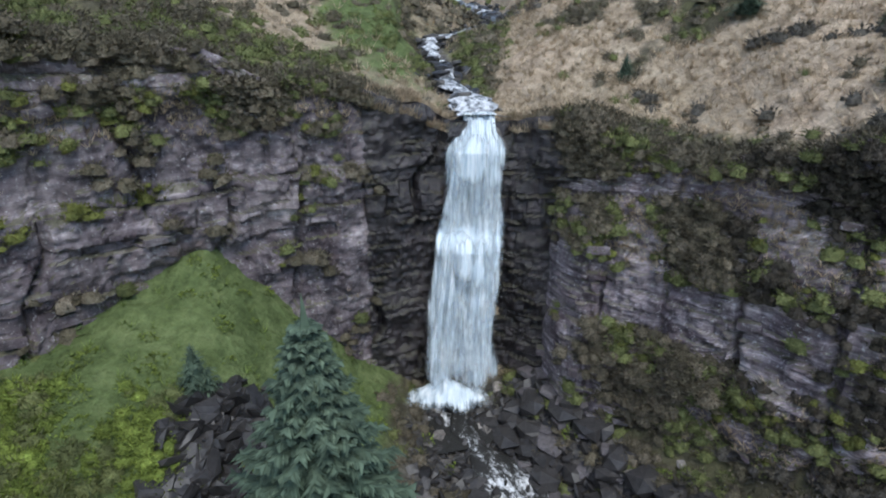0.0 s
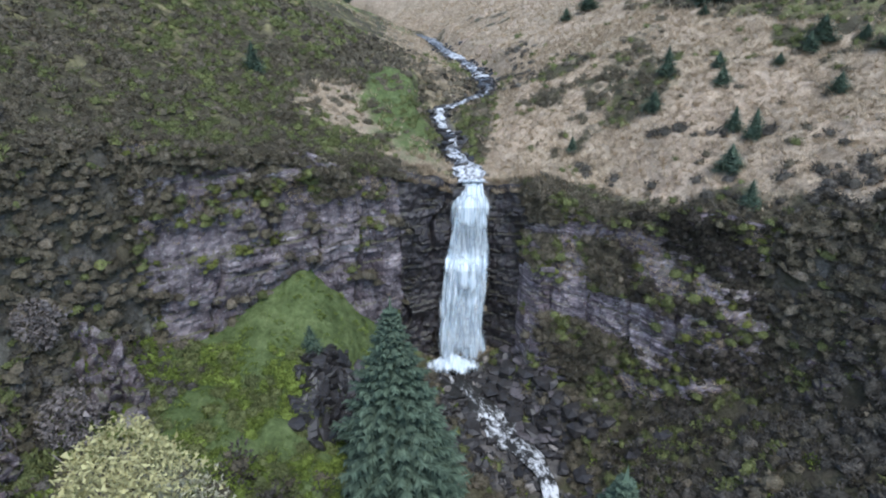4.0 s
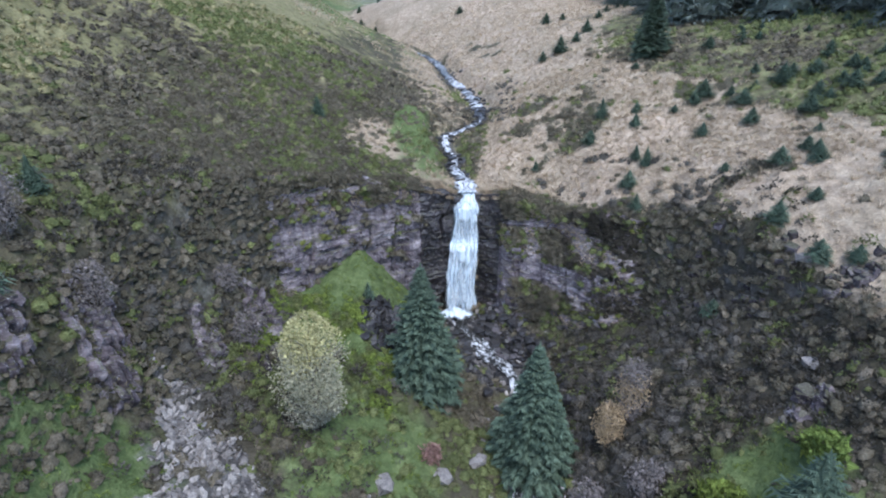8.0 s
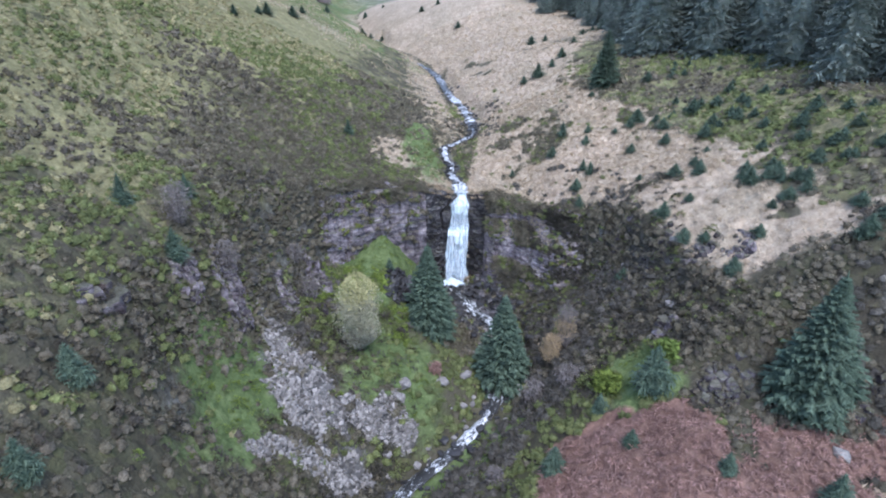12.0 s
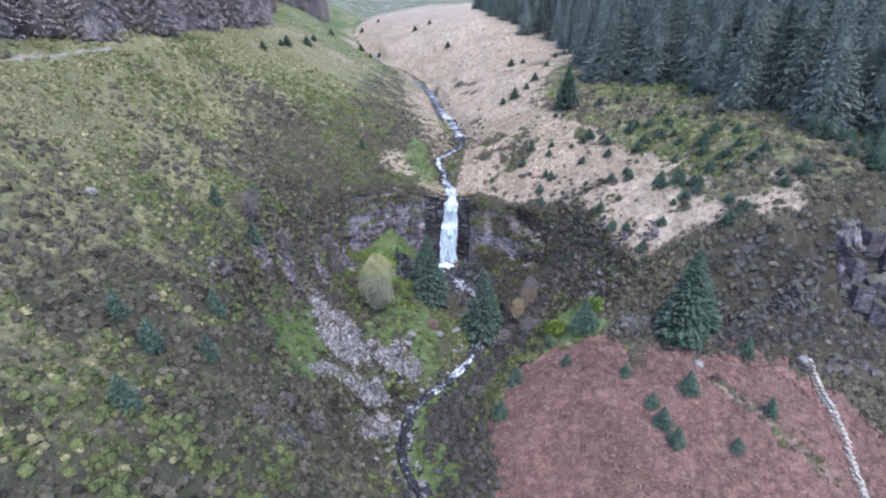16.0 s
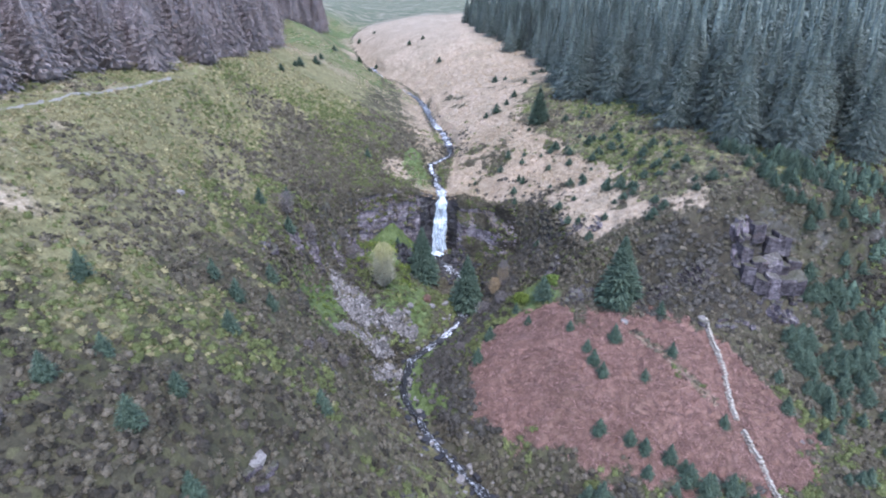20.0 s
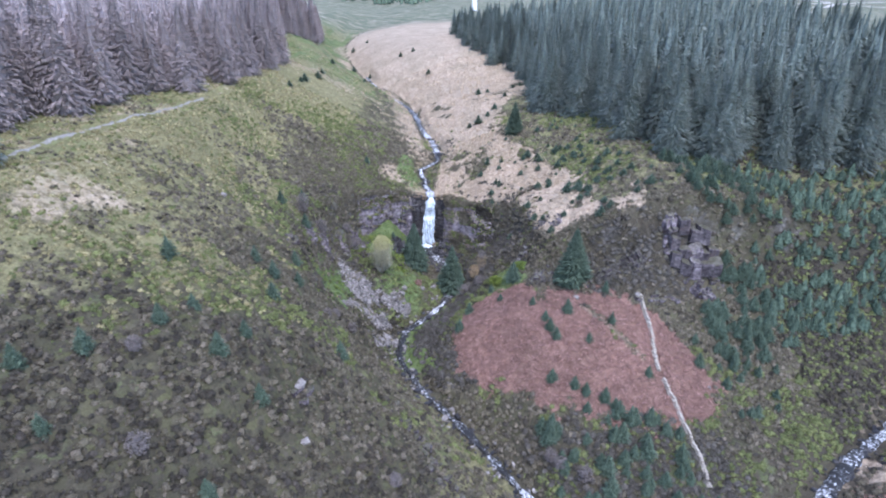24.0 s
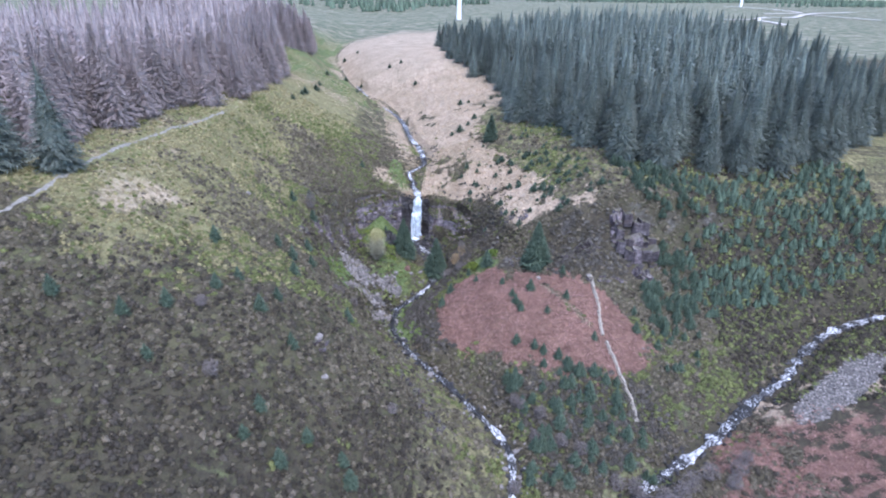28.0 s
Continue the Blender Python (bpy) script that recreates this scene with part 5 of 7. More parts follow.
# scrub on the gully sides and along the stream
def scrub_at(x, y):
    d = x - stream_x(y)
    a = smooth(2.0, 3.5, d) * smooth(11, 7.5, d) * smooth(-56, -50, y) * smooth(-12, -17, y) * (1 - np.clip(covers(x, y)["bracken"], 0, 1))
    m = smooth(27, 30, x) * smooth(47, 44, x) * smooth(-43, -40, y) * smooth(-31, -34, y) * 0.9
    b = smooth(7, 10, x) * smooth(21, 17, x) * smooth(-26, -20, y) * smooth(-5, -9, y) * 0.8
    c = smooth(-88, -82, y) * smooth(-63, -68, y) * smooth(3, 6, d) * smooth(46, 40, x) * 0.5
    e = smooth(-24, -21, x) * smooth(-13, -16, x) * smooth(-26, -22, y) * smooth(-9, -13, y) * 0.6
    g = smooth(2.2, 0.8, np.abs(y + 7.6 + 0.35 * (x - 14))) * smooth(8, 10, x) * smooth(21, 18, x)
    h = smooth(0.7, 0.25, np.abs(y - 0.4 + 1.05 * (x - 13.6))) * smooth(11, 12.5, x) * smooth(19.5, 17, x) * 0.9
    k = smooth(0.8, 0.3, np.abs(y - 1.0 + 1.15 * (x - 8.6))) * smooth(6.5, 8, x) * smooth(15, 13.5, x) * 0.9
    w = smooth(1.8, 0.6, np.abs(x - 5.6 - 0.12 * (y - 22))) * smooth(15, 18, y) * smooth(36, 30, y) * 0.35
    return np.maximum.reduce([a, b, c, e, g, h, k, w, m]) * off_water(x, y)


def heath(x, y):
    c = covers(x, y)
    crags = smooth(4.5, 2.5, np.abs(x - 49)) * smooth(4.5, 3, np.abs(y + 37))
    w = 1 - np.clip(np.maximum.reduce([crags, c["tan"] * 0.97, c["bracken"], c["scree"], c["gravel"], c["rock"] * 0.6, c["green"] * 1.15 - 0.1]), 0, 1)
    thin = 1 - 0.45 * smooth(2, 10, x - stream_x(y)) * smooth(-1, 3, y - np.maximum(cliff_y(x), -32))
    return w * (1 - 0.5 * c["grassy"]) * off_water(x, y) * thin * (1 - 0.75 * np.clip(scrub_at(x, y), 0, 1))


def green_patch(x, y):
    low = smooth(-58, -84, y) * smooth(4, -10, x)
    return smooth(-0.08, 0.28, 0.8 * fbm(x * 0.09, y * 0.09, 91) + 0.4 * fbm(x * 0.5, y * 0.5, 92) + 0.32 * plateau(x, y) - 0.1 - 0.12 * smooth(-20, -30, y) * smooth(-66, -56, y) * smooth(-48, -40, x) * smooth(-8, -16, x) - 0.26 * low + 0.12 * smooth(-50, -20, y) + 0.2 * smooth(26, 34, x) * smooth(-30, -24, y) - 0.35 * smooth(22, 28, x) * smooth(-28, -33, y) * smooth(-52, -46, y))


rng = np.random.default_rng(12)
DOMES = [mound(i, 14, 2, 5, 0.78) for i in range(8)]
FINE = [mound(10 + i, 52, 2, 6) for i in range(5)]


def by_cliff(P):
    """Places near the cliff, where the plants are seen from close by."""
    return (P[:, 1] > -16) & (P[:, 1] < 16) & (np.abs(P[:, 0]) < 27)


# the slopes carry one close quilt of cushions: heather, bilberry, and yellowing bilberry on the high ground
P = spots(70000, -62, 62, -124, 40, 1, lambda x, y: heath(x, y) * (1 - 0.5 * smooth(10, 40, y)))
near = by_cliff(P)
mark = rng.uniform(0, 1, len(P))
low = smooth(-52, -118, P[:, 1] + 22 * fbm(P[:, 0] * 0.06, P[:, 1] * 0.06, 93)) * smooth(-60, -34, P[:, 0]) * smooth(8, 0, P[:, 0])
leafy = 0.3 * mark < green_patch(P[:, 0], P[:, 1]) * (1 - 0.2 * low) - 0.3
high = rng.uniform(0, 1, len(P)) < 0.85 * plateau(P[:, 0], P[:, 1])
old = rng.uniform(0, 1, len(P)) < 0.12 + 0.7 * low
bulk = (0.24 + 0.5 * rng.uniform(0, 1, len(P)) ** 1.6) * (1 - 0.3 * plateau(P[:, 0], P[:, 1]))
for name, label, category, pick, mat, k in (("heather", "brownish-grey heather cushions covering the slopes", "heather", ~near & ~leafy & ~old, HEATHER, 2), ("old_heather", "dark brown old heather on the lower hillside", "heather", ~near & ~leafy & old, OLD_HEATHER, 58),
                                            ("bilberry", "olive bilberry and moss between the heather", "bilberry", ~near & leafy & ~high, BILBERRY, 4), ("yellow_bilberry", "yellow-green bilberry and moss on the upper hillside", "bilberry", ~near & leafy & high, PALE_BILBERRY, 5)):
    scattered(name, label, category, DOMES, P[pick], bulk[pick], mat, k)
P = np.concatenate([P[near], spots(2600, -26, 26, -14, 14, 41, heath)])
leafy = rng.uniform(0, 1, len(P)) < 0.15 + 0.6 * green_patch(P[:, 0], P[:, 1])
scattered("cliff_heather", "brown heather cushions on the ground above the cliff", "heather", FINE, P[~leafy], rng.uniform(0.25, 0.55, int((~leafy).sum())), HEATHER, 2)
scattered("cliff_bilberry", "olive bilberry and moss cushions above the cliff", "bilberry", FINE, P[leafy], rng.uniform(0.22, 0.5, int(leafy.sum())), BILBERRY, 4)
steepness = lambda x, y: smooth(0.8, 1.6, sample(STEEP, x, y)) * ((x < -14.5) | (x > 10.5)) * off_water(x, y) * 0.8
P = spots(36000, -34, 28, -36, -4, 15, lambda x, y: steepness(x, y) * np.clip(sample(STEEP, x, y) / 9, 0, 1))
scattered("slope_heather", "heather clinging to the steep broken slopes", "heather", DOMES, P, rng.uniform(0.3, 0.7, len(P)), HEATHER, 16, tilt=0.3)
P = spots(6000, 62, 114, -72, -12, 19, lambda x, y: heath(x, y) * 0.8)
scattered("heather_bank", "heather and rushes between the young spruces", "heather", DOMES, P, rng.uniform(0.4, 0.9, len(P)), OLD_HEATHER, 20)
P = spots(7000, 62, 114, -72, -12, 23, lambda x, y: heath(x, y) * 0.6)
scattered("bilberry_bank", "yellow-green bilberry between the young spruces", "bilberry", DOMES, P, rng.uniform(0.35, 0.7, len(P)), BILBERRY, 25)
P = spots(3500, -34, 28, -36, -4, 17, lambda x, y: steepness(x, y) * np.clip(sample(STEEP, x, y) / 9, 0, 1))
scattered("slope_moss", "mossy grass clinging to the steep broken slopes", "moss", DOMES, P, rng.uniform(0.25, 0.55, len(P)), BILBERRY, 18)
TUFTS = [tuft(i, 10, width=0.045) for i in range(5)]
P = spots(52000, -60, 55, -60, 120, 5, lambda x, y: np.clip(covers(x, y)["tan"], 0, 1) * off_water(x, y) * 0.8)
scattered("dead_grass", "straw-coloured tussocks of dead moor grass", "grass", TUFTS, P, rng.uniform(0.3, 0.6, len(P)), STRAW, 6)
P = spots(26000, -4, 30, -12, 26, 45, lambda x, y: np.clip(covers(x, y)["tan"], 0, 1) * off_water(x, y) * 0.6)
scattered("short_dead_grass", "short straw-coloured grass on the slope by the fall", "grass", TUFTS, P, rng.uniform(0.18, 0.4, len(P)), STRAW, 46)
P = spots(90000, -64, 110, -100, 120, 7, lambda x, y: np.clip(covers(x, y)["green"], 0, 1) * (1 - np.clip(covers(x, y)["rock"], 0, 1)) * off_water(x, y) * 0.6)
scattered("green_grass", "short green grass tufts on the banks and plateau", "grass", TUFTS, P, rng.uniform(0.2, 0.4, len(P)), MOOR, 8)
P = spots(64000, 3, 105, -106, -36, 9, lambda x, y: np.clip(covers(x, y)["bracken"], 0, 1) * off_water(x, y) * 0.95)
scattered("bracken", "dead red-brown bracken covering the spur", "bracken", [frond(i, 7) for i in range(6)], P, 0.24 + 0.36 * rng.uniform(0, 1, len(P)) ** 1.5, FROND, 10)
P = spots(24000, -26, 50, -90, 40, 11, scrub_at)
scattered("scrub", "dark leafless scrub and brambles on the gully sides", "scrub", [mound(30 + i, 44, 2, 6) for i in range(5)], P, rng.uniform(0.28, 0.62, len(P)) * (1 + 0.5 * smooth(-12, -22, P[:, 1])), SCRUB, 12)
P = spots(5200, -22, 20, -50, -4, 13, lambda x, y: (np.clip(covers(x, y)["green"], 0, 1) * 0.16 + 0.05 * (1 - np.clip(covers(x, y)["bracken"] * 2, 0, 1)) + 0.5 * smooth(2.4, 0.8, np.abs(x + 11.5 - 0.3 * (y + 13))) * smooth(-19, -15, y) * smooth(-7, -10, y) + 0.4 * smooth(3, 1, np.abs(x + 18.6)) * smooth(4, 2, np.abs(y + 34))) * off_water(x, y))
scattered("gorse", "bright yellow-green gorse and moss cushions", "gorse", [dome(60 + i, 60, 0.6, 0.45, 0.7) for i in range(4)], P, rng.uniform(0.25, 0.55, len(P)), GORSE, 14)

P = spots(2300, -18, -6, -21, -8.5, 27, lambda x, y: smooth(0.0, 0.3, fbm(x * 0.45, y * 0.45, 28) + 0.25) * smooth(-8, -12, y + 0.4 * (x + 12)) * (y < cliff_y(x) - 1.2) * 0.8)
sort = fbm(P[:, 0] * 0.8, P[:, 1] * 0.8, 29) + rng.normal(0, 0.15, len(P))
scattered("apron_gorse", "bright yellow-green mossy shrubs on the grassy apron", "shrub", FINE, P[sort > 0.0], rng.uniform(0.2, 0.5, int((sort > 0.0).sum())), GORSE, 30)
scattered("apron_heather", "brown and olive shrubs on the grassy apron", "heather", FINE, P[sort <= 0.0], rng.uniform(0.2, 0.5, int((sort <= 0.0).sum())), BILBERRY, 31)

# bushes that fill the gully's sides
def gully_bushes(x, y):
    c = covers(x, y)
    side = smooth(5.5, 8, x) * smooth(25, 22, x) * smooth(-34, -30, y) * smooth(-6, -10, y) + smooth(-27, -23, x) * smooth(-4, -7, x) * smooth(-46, -42, y) * smooth(-11, -15, y)
    return side * (1 - 0.6 * np.clip(scrub_at(x, y), 0, 1)) * (1 - np.clip(np.maximum.reduce([c["scree"] * 1.6, c["green"] * 1.1, c["tan"] * 0.9, c["bracken"]]), 0, 1)) * off_water(x, y)


BUSHY = [dome(120 + i, 34, 0.85, 0.55, 0.9) for i in range(5)]
P = spots(9500, -27, 25, -46, -6, 47, gully_bushes)
sort = fbm(P[:, 0] * 0.5, P[:, 1] * 0.5, 48) + rng.normal(0, 0.16, len(P))
for name, label, lo, hi, mat in (("gully_scrub", "grey-brown leafless scrub filling the gully sides", -9, 0.04, SCRUB), ("gully_heather", "brown heather bushes on the gully sides", 0.04, 0.24, OLD_HEATHER), ("gully_bilberry", "olive bilberry bushes on the gully sides", 0.24, 9, BILBERRY)):
    Q = P[(sort > lo) & (sort <= hi)]
    scattered(name, label, "shrub", BUSHY, Q, rng.uniform(0.3, 0.75, len(Q)), mat, 49, tilt=0.25)

# plants rooted on the cliff's ledges
def ledge_spots(face, n, seed, east):
    X, Y, Z, ledge, nrm = FACES[face]
    r = np.random.default_rng(seed)
    patch = fbm(X * 0.45 + 9, Z * 0.7, seed)
    if east:
        bench = smooth(-4.3, -3.7, Z + 0.5 * patch) * smooth(-1.7, -2.3, Z - 0.9 * smooth(6, 9, X))
        brow = smooth(-0.9, -0.4, Z + 0.8 * patch)
        foot = smooth(-6.4, -6.9, Z + 0.6 * patch) * smooth(4.5, 6, X) + smooth(10, 12.5, X)
        w = np.clip((bench + brow + foot) * smooth(-0.6, -0.1, patch) + 0.25 * (ledge > 0.5) * (patch > 0.05), 0, 1)
    else:
        shelf = smooth(0.35, 0.12, np.abs(Z + 1.15 - 0.16 * (X + 12.3))) * smooth(-10.2, -11, X) * smooth(-14.8, -14, X) * 1.0
        brow = smooth(0.8, 1.3, Z + 1.2 * patch) * (1 - 0.9 * smooth(0.75, 0.45, np.abs(Z - 2.9 + 0.5 * patch)) * smooth(-6.5, -8, X))
        tufts = smooth(-0.4, 0.2, Z + 1.5 * patch) * smooth(-7, -5.5, X) * 0.7
        w = np.clip(brow + tufts + 0.55 * (ledge > 0.5) * smooth(-0.05, 0.15, patch) + shelf + 0.7 * smooth(-15, -18, X), 0, 1)
    flat = w.ravel() / w.sum()
    k = r.choice(flat.size, n, p=flat)
    i, j = np.unravel_index(k, X.shape)
    return np.stack([X[i, j], Y[i, j], Z[i, j] - 0.05], 1) + np.concatenate([nrm[i] * 0.05, np.zeros((n, 1))], 1)


for face, n, east in (("cliff_west", 1900, False), ("cliff_east", 3600, True)):
    P = ledge_spots(face, n, 21, east)
    r = np.random.default_rng(77)
    sort = fbm(P[:, 0] * 0.5, P[:, 2] * 0.8, 78) + r.normal(0, 0.1, n)
    shelf = (np.abs(P[:, 2] + 1.15 - 0.16 * (P[:, 0] + 12.3)) < 0.4) & (P[:, 0] < -10) & (not east)
    straw = (sort > 0.22) | ((np.abs(P[:, 0] - 8.5) < 1.8) & (np.abs(P[:, 2] + 1.2) < 0.6)) | ((np.abs(P[:, 0] + 3.9) < 1.5) & (np.abs(P[:, 2] - 0.6) < 0.9))
    kind = np.where(shelf, 2, np.where(straw, 3, np.where(sort < 0.06, 0, np.where(sort < 0.14, 1, 2))))
    kind = np.where((P[:, 0] > 8.5) & (kind < 3) & (sort < 0.1), 4, kind)
    for k, (name, label, cat, mat, shapes) in enumerate((("ledge_heather", "dark heather rooted on the cliff ledges", "heather", HEATHER, FINE), ("ledge_bilberry", "olive bilberry rooted on the cliff ledges", "bilberry", BILBERRY, FINE),
                                                         ("ledge_moss", "mossy green grass on the cliff ledges", "moss", MOSS, TUFTS + FINE[:3]), ("ledge_grass", "straw-coloured grass hanging on the cliff ledges", "grass", STRAW, TUFTS), ("ledge_scrub", "dark old heather hiding the end of the cliff", "heather", OLD_HEATHER, FINE))):
        Q = P[kind == k]
        if len(Q):
            scattered(name, label, cat, shapes, Q, rng.uniform(0.22, 0.52, len(Q)) * (1.1 if k < 2 else 0.8), mat, 22 + k)
# the overhanging fringe along the brow of the cliff
xs = rng.uniform(-20, 18, 1700)
xs = xs[np.abs(xs - 0.4 + rng.normal(0, 0.5, len(xs))) > 4.6]
ys = cliff_y(xs) + rng.uniform(-0.5, 1.6, len(xs))
P = np.stack([xs, ys, np.where((xs > -15) & (xs < 13), np.maximum(height(xs, ys), height(xs, cliff_y(xs) + 0.9) - 0.25), height(xs, ys))], 1)
scattered("brow_heather", "heather fringe hanging over the brow of the cliff", "heather", FINE, P, rng.uniform(0.3, 0.6, len(P)), HEATHER, 24)

xs = rng.uniform(-4.6, 6.0, 900)
xs = xs[np.abs(xs - 0.15) > 1.2]
ys = cliff_y(xs) + rng.uniform(-0.45, 1.8, len(xs))
P = np.stack([xs, ys, np.maximum(height(xs, ys), height(xs, cliff_y(xs) + 0.9) - 0.3)], 1)
scattered("brow_grass", "straw-coloured grass hanging over the brow beside the fall", "grass", TUFTS, P, rng.uniform(0.3, 0.6, len(P)), STRAW, 26)

# ---- stones ----
STONES = [stone_shape(i, 0.62) for i in range(7)]


def stone_meshes(mat, name, seed=0, flat=0.62, n=5):
    return [mesh_of(name, *stone_shape(seed + i, flat), mat) for i in range(n)]


P = spots(21000, -24, -4, -46, -20, 31, lambda x, y: (covers(x, y)["scree"] > 0.4) * (0.25 + 0.75 * smooth(-0.2, 0.1, fbm(x * 0.5, y * 0.5, 68))))
scattered("scree", "pale grey scree of broken stones", "scree", STONES, P + (0, 0, 0.05), 0.13 + 0.36 * rng.uniform(0, 1, len(P)) ** 2.2, STONE, 32, tilt=0.6, hard=True)
P = spots(11000, 60, 98, -84, -54, 33, lambda x, y: (covers(x, y)["gravel"] > 0.4) * off_water(x, y) * 1.0)
scattered("river_gravel", "grey gravel bank beside the river", "gravel", STONES, P, rng.uniform(0.14, 0.38, len(P)), STONE, 34, tilt=0.3, hard=True)
# black rubble on the shoulder between the apron and the spruce
P = spots(900, -9.5, -5.0, -15.5, -7.5, 35, lambda x, y: smooth(2.6, 1.2, np.hypot((x + 7.2) * 1.1, (y + 11.5) * 0.75)))
scattered("dark_rubble", "dark broken rocks on the grassy shoulder", "rocks", STONES, P + (0, 0, 0.1), rng.uniform(0.25, 0.75, len(P)), DARK_STONE, 36, tilt=0.5, hard=True)

for name, run, spread_by, n, mat in (("stream_stones", stream_low, 0.65, 650, DARK_STONE), ("bank_stones", stream_low, 2.0, 220, STONE), ("upper_stream_stones", stream_up[:200], 0.75, 420, DARK_STONE)):
    k = rng.integers(len(run), size=n)
    P = np.stack([run[k, 0] + rng.normal(0, spread_by, n), run[k, 1] + rng.normal(0, spread_by, n)], 1)
    P = np.concatenate([P, height(P[:, 0], P[:, 1])[:, None] + 0.04], 1)
    P = P[np.abs(P[:, 1] - cliff_y(P[:, 0])) > 1.6]
    scattered(name, "wet stones lying in and beside the stream", "stones", STONES, P, rng.uniform(0.2, 0.62, len(P)), mat, 38, tilt=0.3, hard=True)
P = spots(2600, -5, 7.5, -13, -1.5, 43, lambda x, y: smooth(4.6, 3.2, np.hypot(x - 1.6, (y + 6.5) * 0.7)) * (y < cliff_y(x) - 1.4) * 0.6)
scattered("wet_rubble", "black wet broken rock below the fall", "rocks", STONES, P, rng.uniform(0.15, 0.5, len(P)), DARK_STONE, 44, tilt=0.5, hard=True)
BOULDER = stone_meshes(STONE, "boulder", 50)
DARK_BOULDER = stone_meshes(DARK_STONE, "boulder", 60)
GREY_BOULDER = stone_meshes(GREY_STONE, "boulder", 64, 0.45)


def boulder(x, y, size, meshes, k, turn, label, group="", flat=1.0):
    ob = new("boulder", meshes[k % len(meshes)])
    ob.matrix_basis = Matrix.Translation((x, y, float(height(x, y)) + 0.14 * size)) @ Euler((turn * 0.31 % 0.5 - 0.25, turn * 0.17 % 0.4 - 0.2, turn)).to_matrix().to_4x4() @ Matrix.Diagonal((size, size, size * flat, 1))
    return tagged(ob, label, "boulder", group)


for k in range(95):
    t = rng.uniform(0, 1) ** 1.3
    y = -3.2 - 15 * t
    x = float(stream_x(np.array(y))) + rng.normal(0.9, 1.9) + 0.6
    if abs(x - float(stream_x(np.array(y)))) < 1.1:
        x += 2.0
    boulder(x, y, rng.uniform(0.35, 1.15), DARK_BOULDER, k, rng.uniform(0, 6), "dark wet angular boulder in the gully below the fall", "boulders below the fall")
for k in range(60):
    y = -1.6 - 7.2 * rng.uniform(0, 1)
    x = 3.9 + 0.12 * (y + 5) + rng.normal(0, 0.9)
    boulder(x, y, rng.uniform(0.35, 0.95), GREY_BOULDER, k, rng.uniform(0, 6), "purplish-grey flat slab fallen beside the plunge pool", "fallen slabs by the pool", 0.75)
for k in range(32):
    i = int(rng.integers(4, 90))
    ob = boulder(stream_up[i, 0] + rng.normal(0, 0.5), stream_up[i, 1] + rng.normal(0, 0.3), rng.uniform(0.35, 0.85), DARK_BOULDER, k, rng.uniform(0, 6), "dark rock step breaking the stream above the fall", "rocks in the upper stream")
    ob.location.z += 0.18
for k in range(92):
    y = rng.uniform(-86, -20)
    s = rng.choice((-1, 1))
    x = float(stream_x(np.array(y))) + s * rng.uniform(0.3, 1.9) - (0.6 if s < 0 and y > -46 else 0)
    boulder(x, y, rng.uniform(0.35, 1.05), DARK_BOULDER if k % 3 else BOULDER, k, rng.uniform(0, 6), "grey boulder beside the stream", "stream boulders")
k = rng.integers(len(river_run) - 40, size=420)
P = np.stack([river_run[k, 0] + rng.normal(0, 1.2, 420), river_run[k, 1] + rng.normal(0, 1.2, 420)], 1)
P = np.concatenate([P, height(P[:, 0], P[:, 1])[:, None] + 0.1], 1)
scattered("river_stones", "grey stones lying in the river bed", "stones", STONES, P, rng.uniform(0.3, 0.8, 420), DARK_STONE, 37, tilt=0.3, hard=True)
for x, y, s in ((25.3, -42.5, 1.1), (-34.6, -41.9, 1.1), (-6.3, -28, 1.1), (-7.2, -32.5, 0.9), (-5.9, -26.2, 1.3), (0.2, -22, 1.0), (-0.3, -26.1, 0.8), (-15.0, -15.6, 0.9), (36.4, -42.3, 1.2), (18.9, -26.1, 0.9),
                (20.8, -20.6, 1.0), (-16.9, -76.7, 1.3), (-15.4, -83.2, 0.9), (44, -58, 0.7), (-9, -38, 1.0), (-7.8, -29.8, 0.8), (-2.2, -24.5, 1.0)):
    boulder(x, y, s, BOULDER, int(s * 10), x * 1.7 % 6, "pale grey boulder lying in the vegetation")

def block_shape(seed):
    """A squared block of bedded rock: an uneven eight-sided outline with knocked-off rims."""
    rng = np.random.default_rng(seed)
    a = np.array((0.68, 0.9, 2.25, 2.46, 3.82, 4.04, 5.39, 5.61)) + rng.uniform(-0.1, 0.1, 8)
    r = 0.5 / np.maximum(np.abs(np.cos(a)), np.abs(np.sin(a))) * np.repeat(rng.uniform(0.8, 1.1, 4), 2)
    tip, lean = rng.uniform(0.02, 0.12), rng.uniform(0, 6.28)
    V = []
    for z, k in ((-0.3, 0.95), (-0.26, 1.0), (0.24, 0.95), (0.3, 0.88)):
        for i in range(8):
            V.append((r[i] * k * math.cos(a[i]) + rng.uniform(-0.03, 0.03), r[i] * k * math.sin(a[i]) + rng.uniform(-0.03, 0.03), z + rng.uniform(-0.015, 0.015) + tip * math.cos(a[i] - lean)))
    V += [(0, 0, -0.3), (rng.uniform(-0.1, 0.1), rng.uniform(-0.1, 0.1), 0.33)]
    F = [(w * 8 + i, w * 8 + (i + 1) % 8, w * 8 + 8 + (i + 1) % 8) for w in range(3) for i in range(8)]
    F += [(w * 8 + i, w * 8 + 8 + (i + 1) % 8, w * 8 + 8 + i) for w in range(3) for i in range(8)]
    F += [(24 + i, 24 + (i + 1) % 8, 33) for i in range(8)] + [((i + 1) % 8, i, 32) for i in range(8)]
    return np.array(V, float), np.array(F)


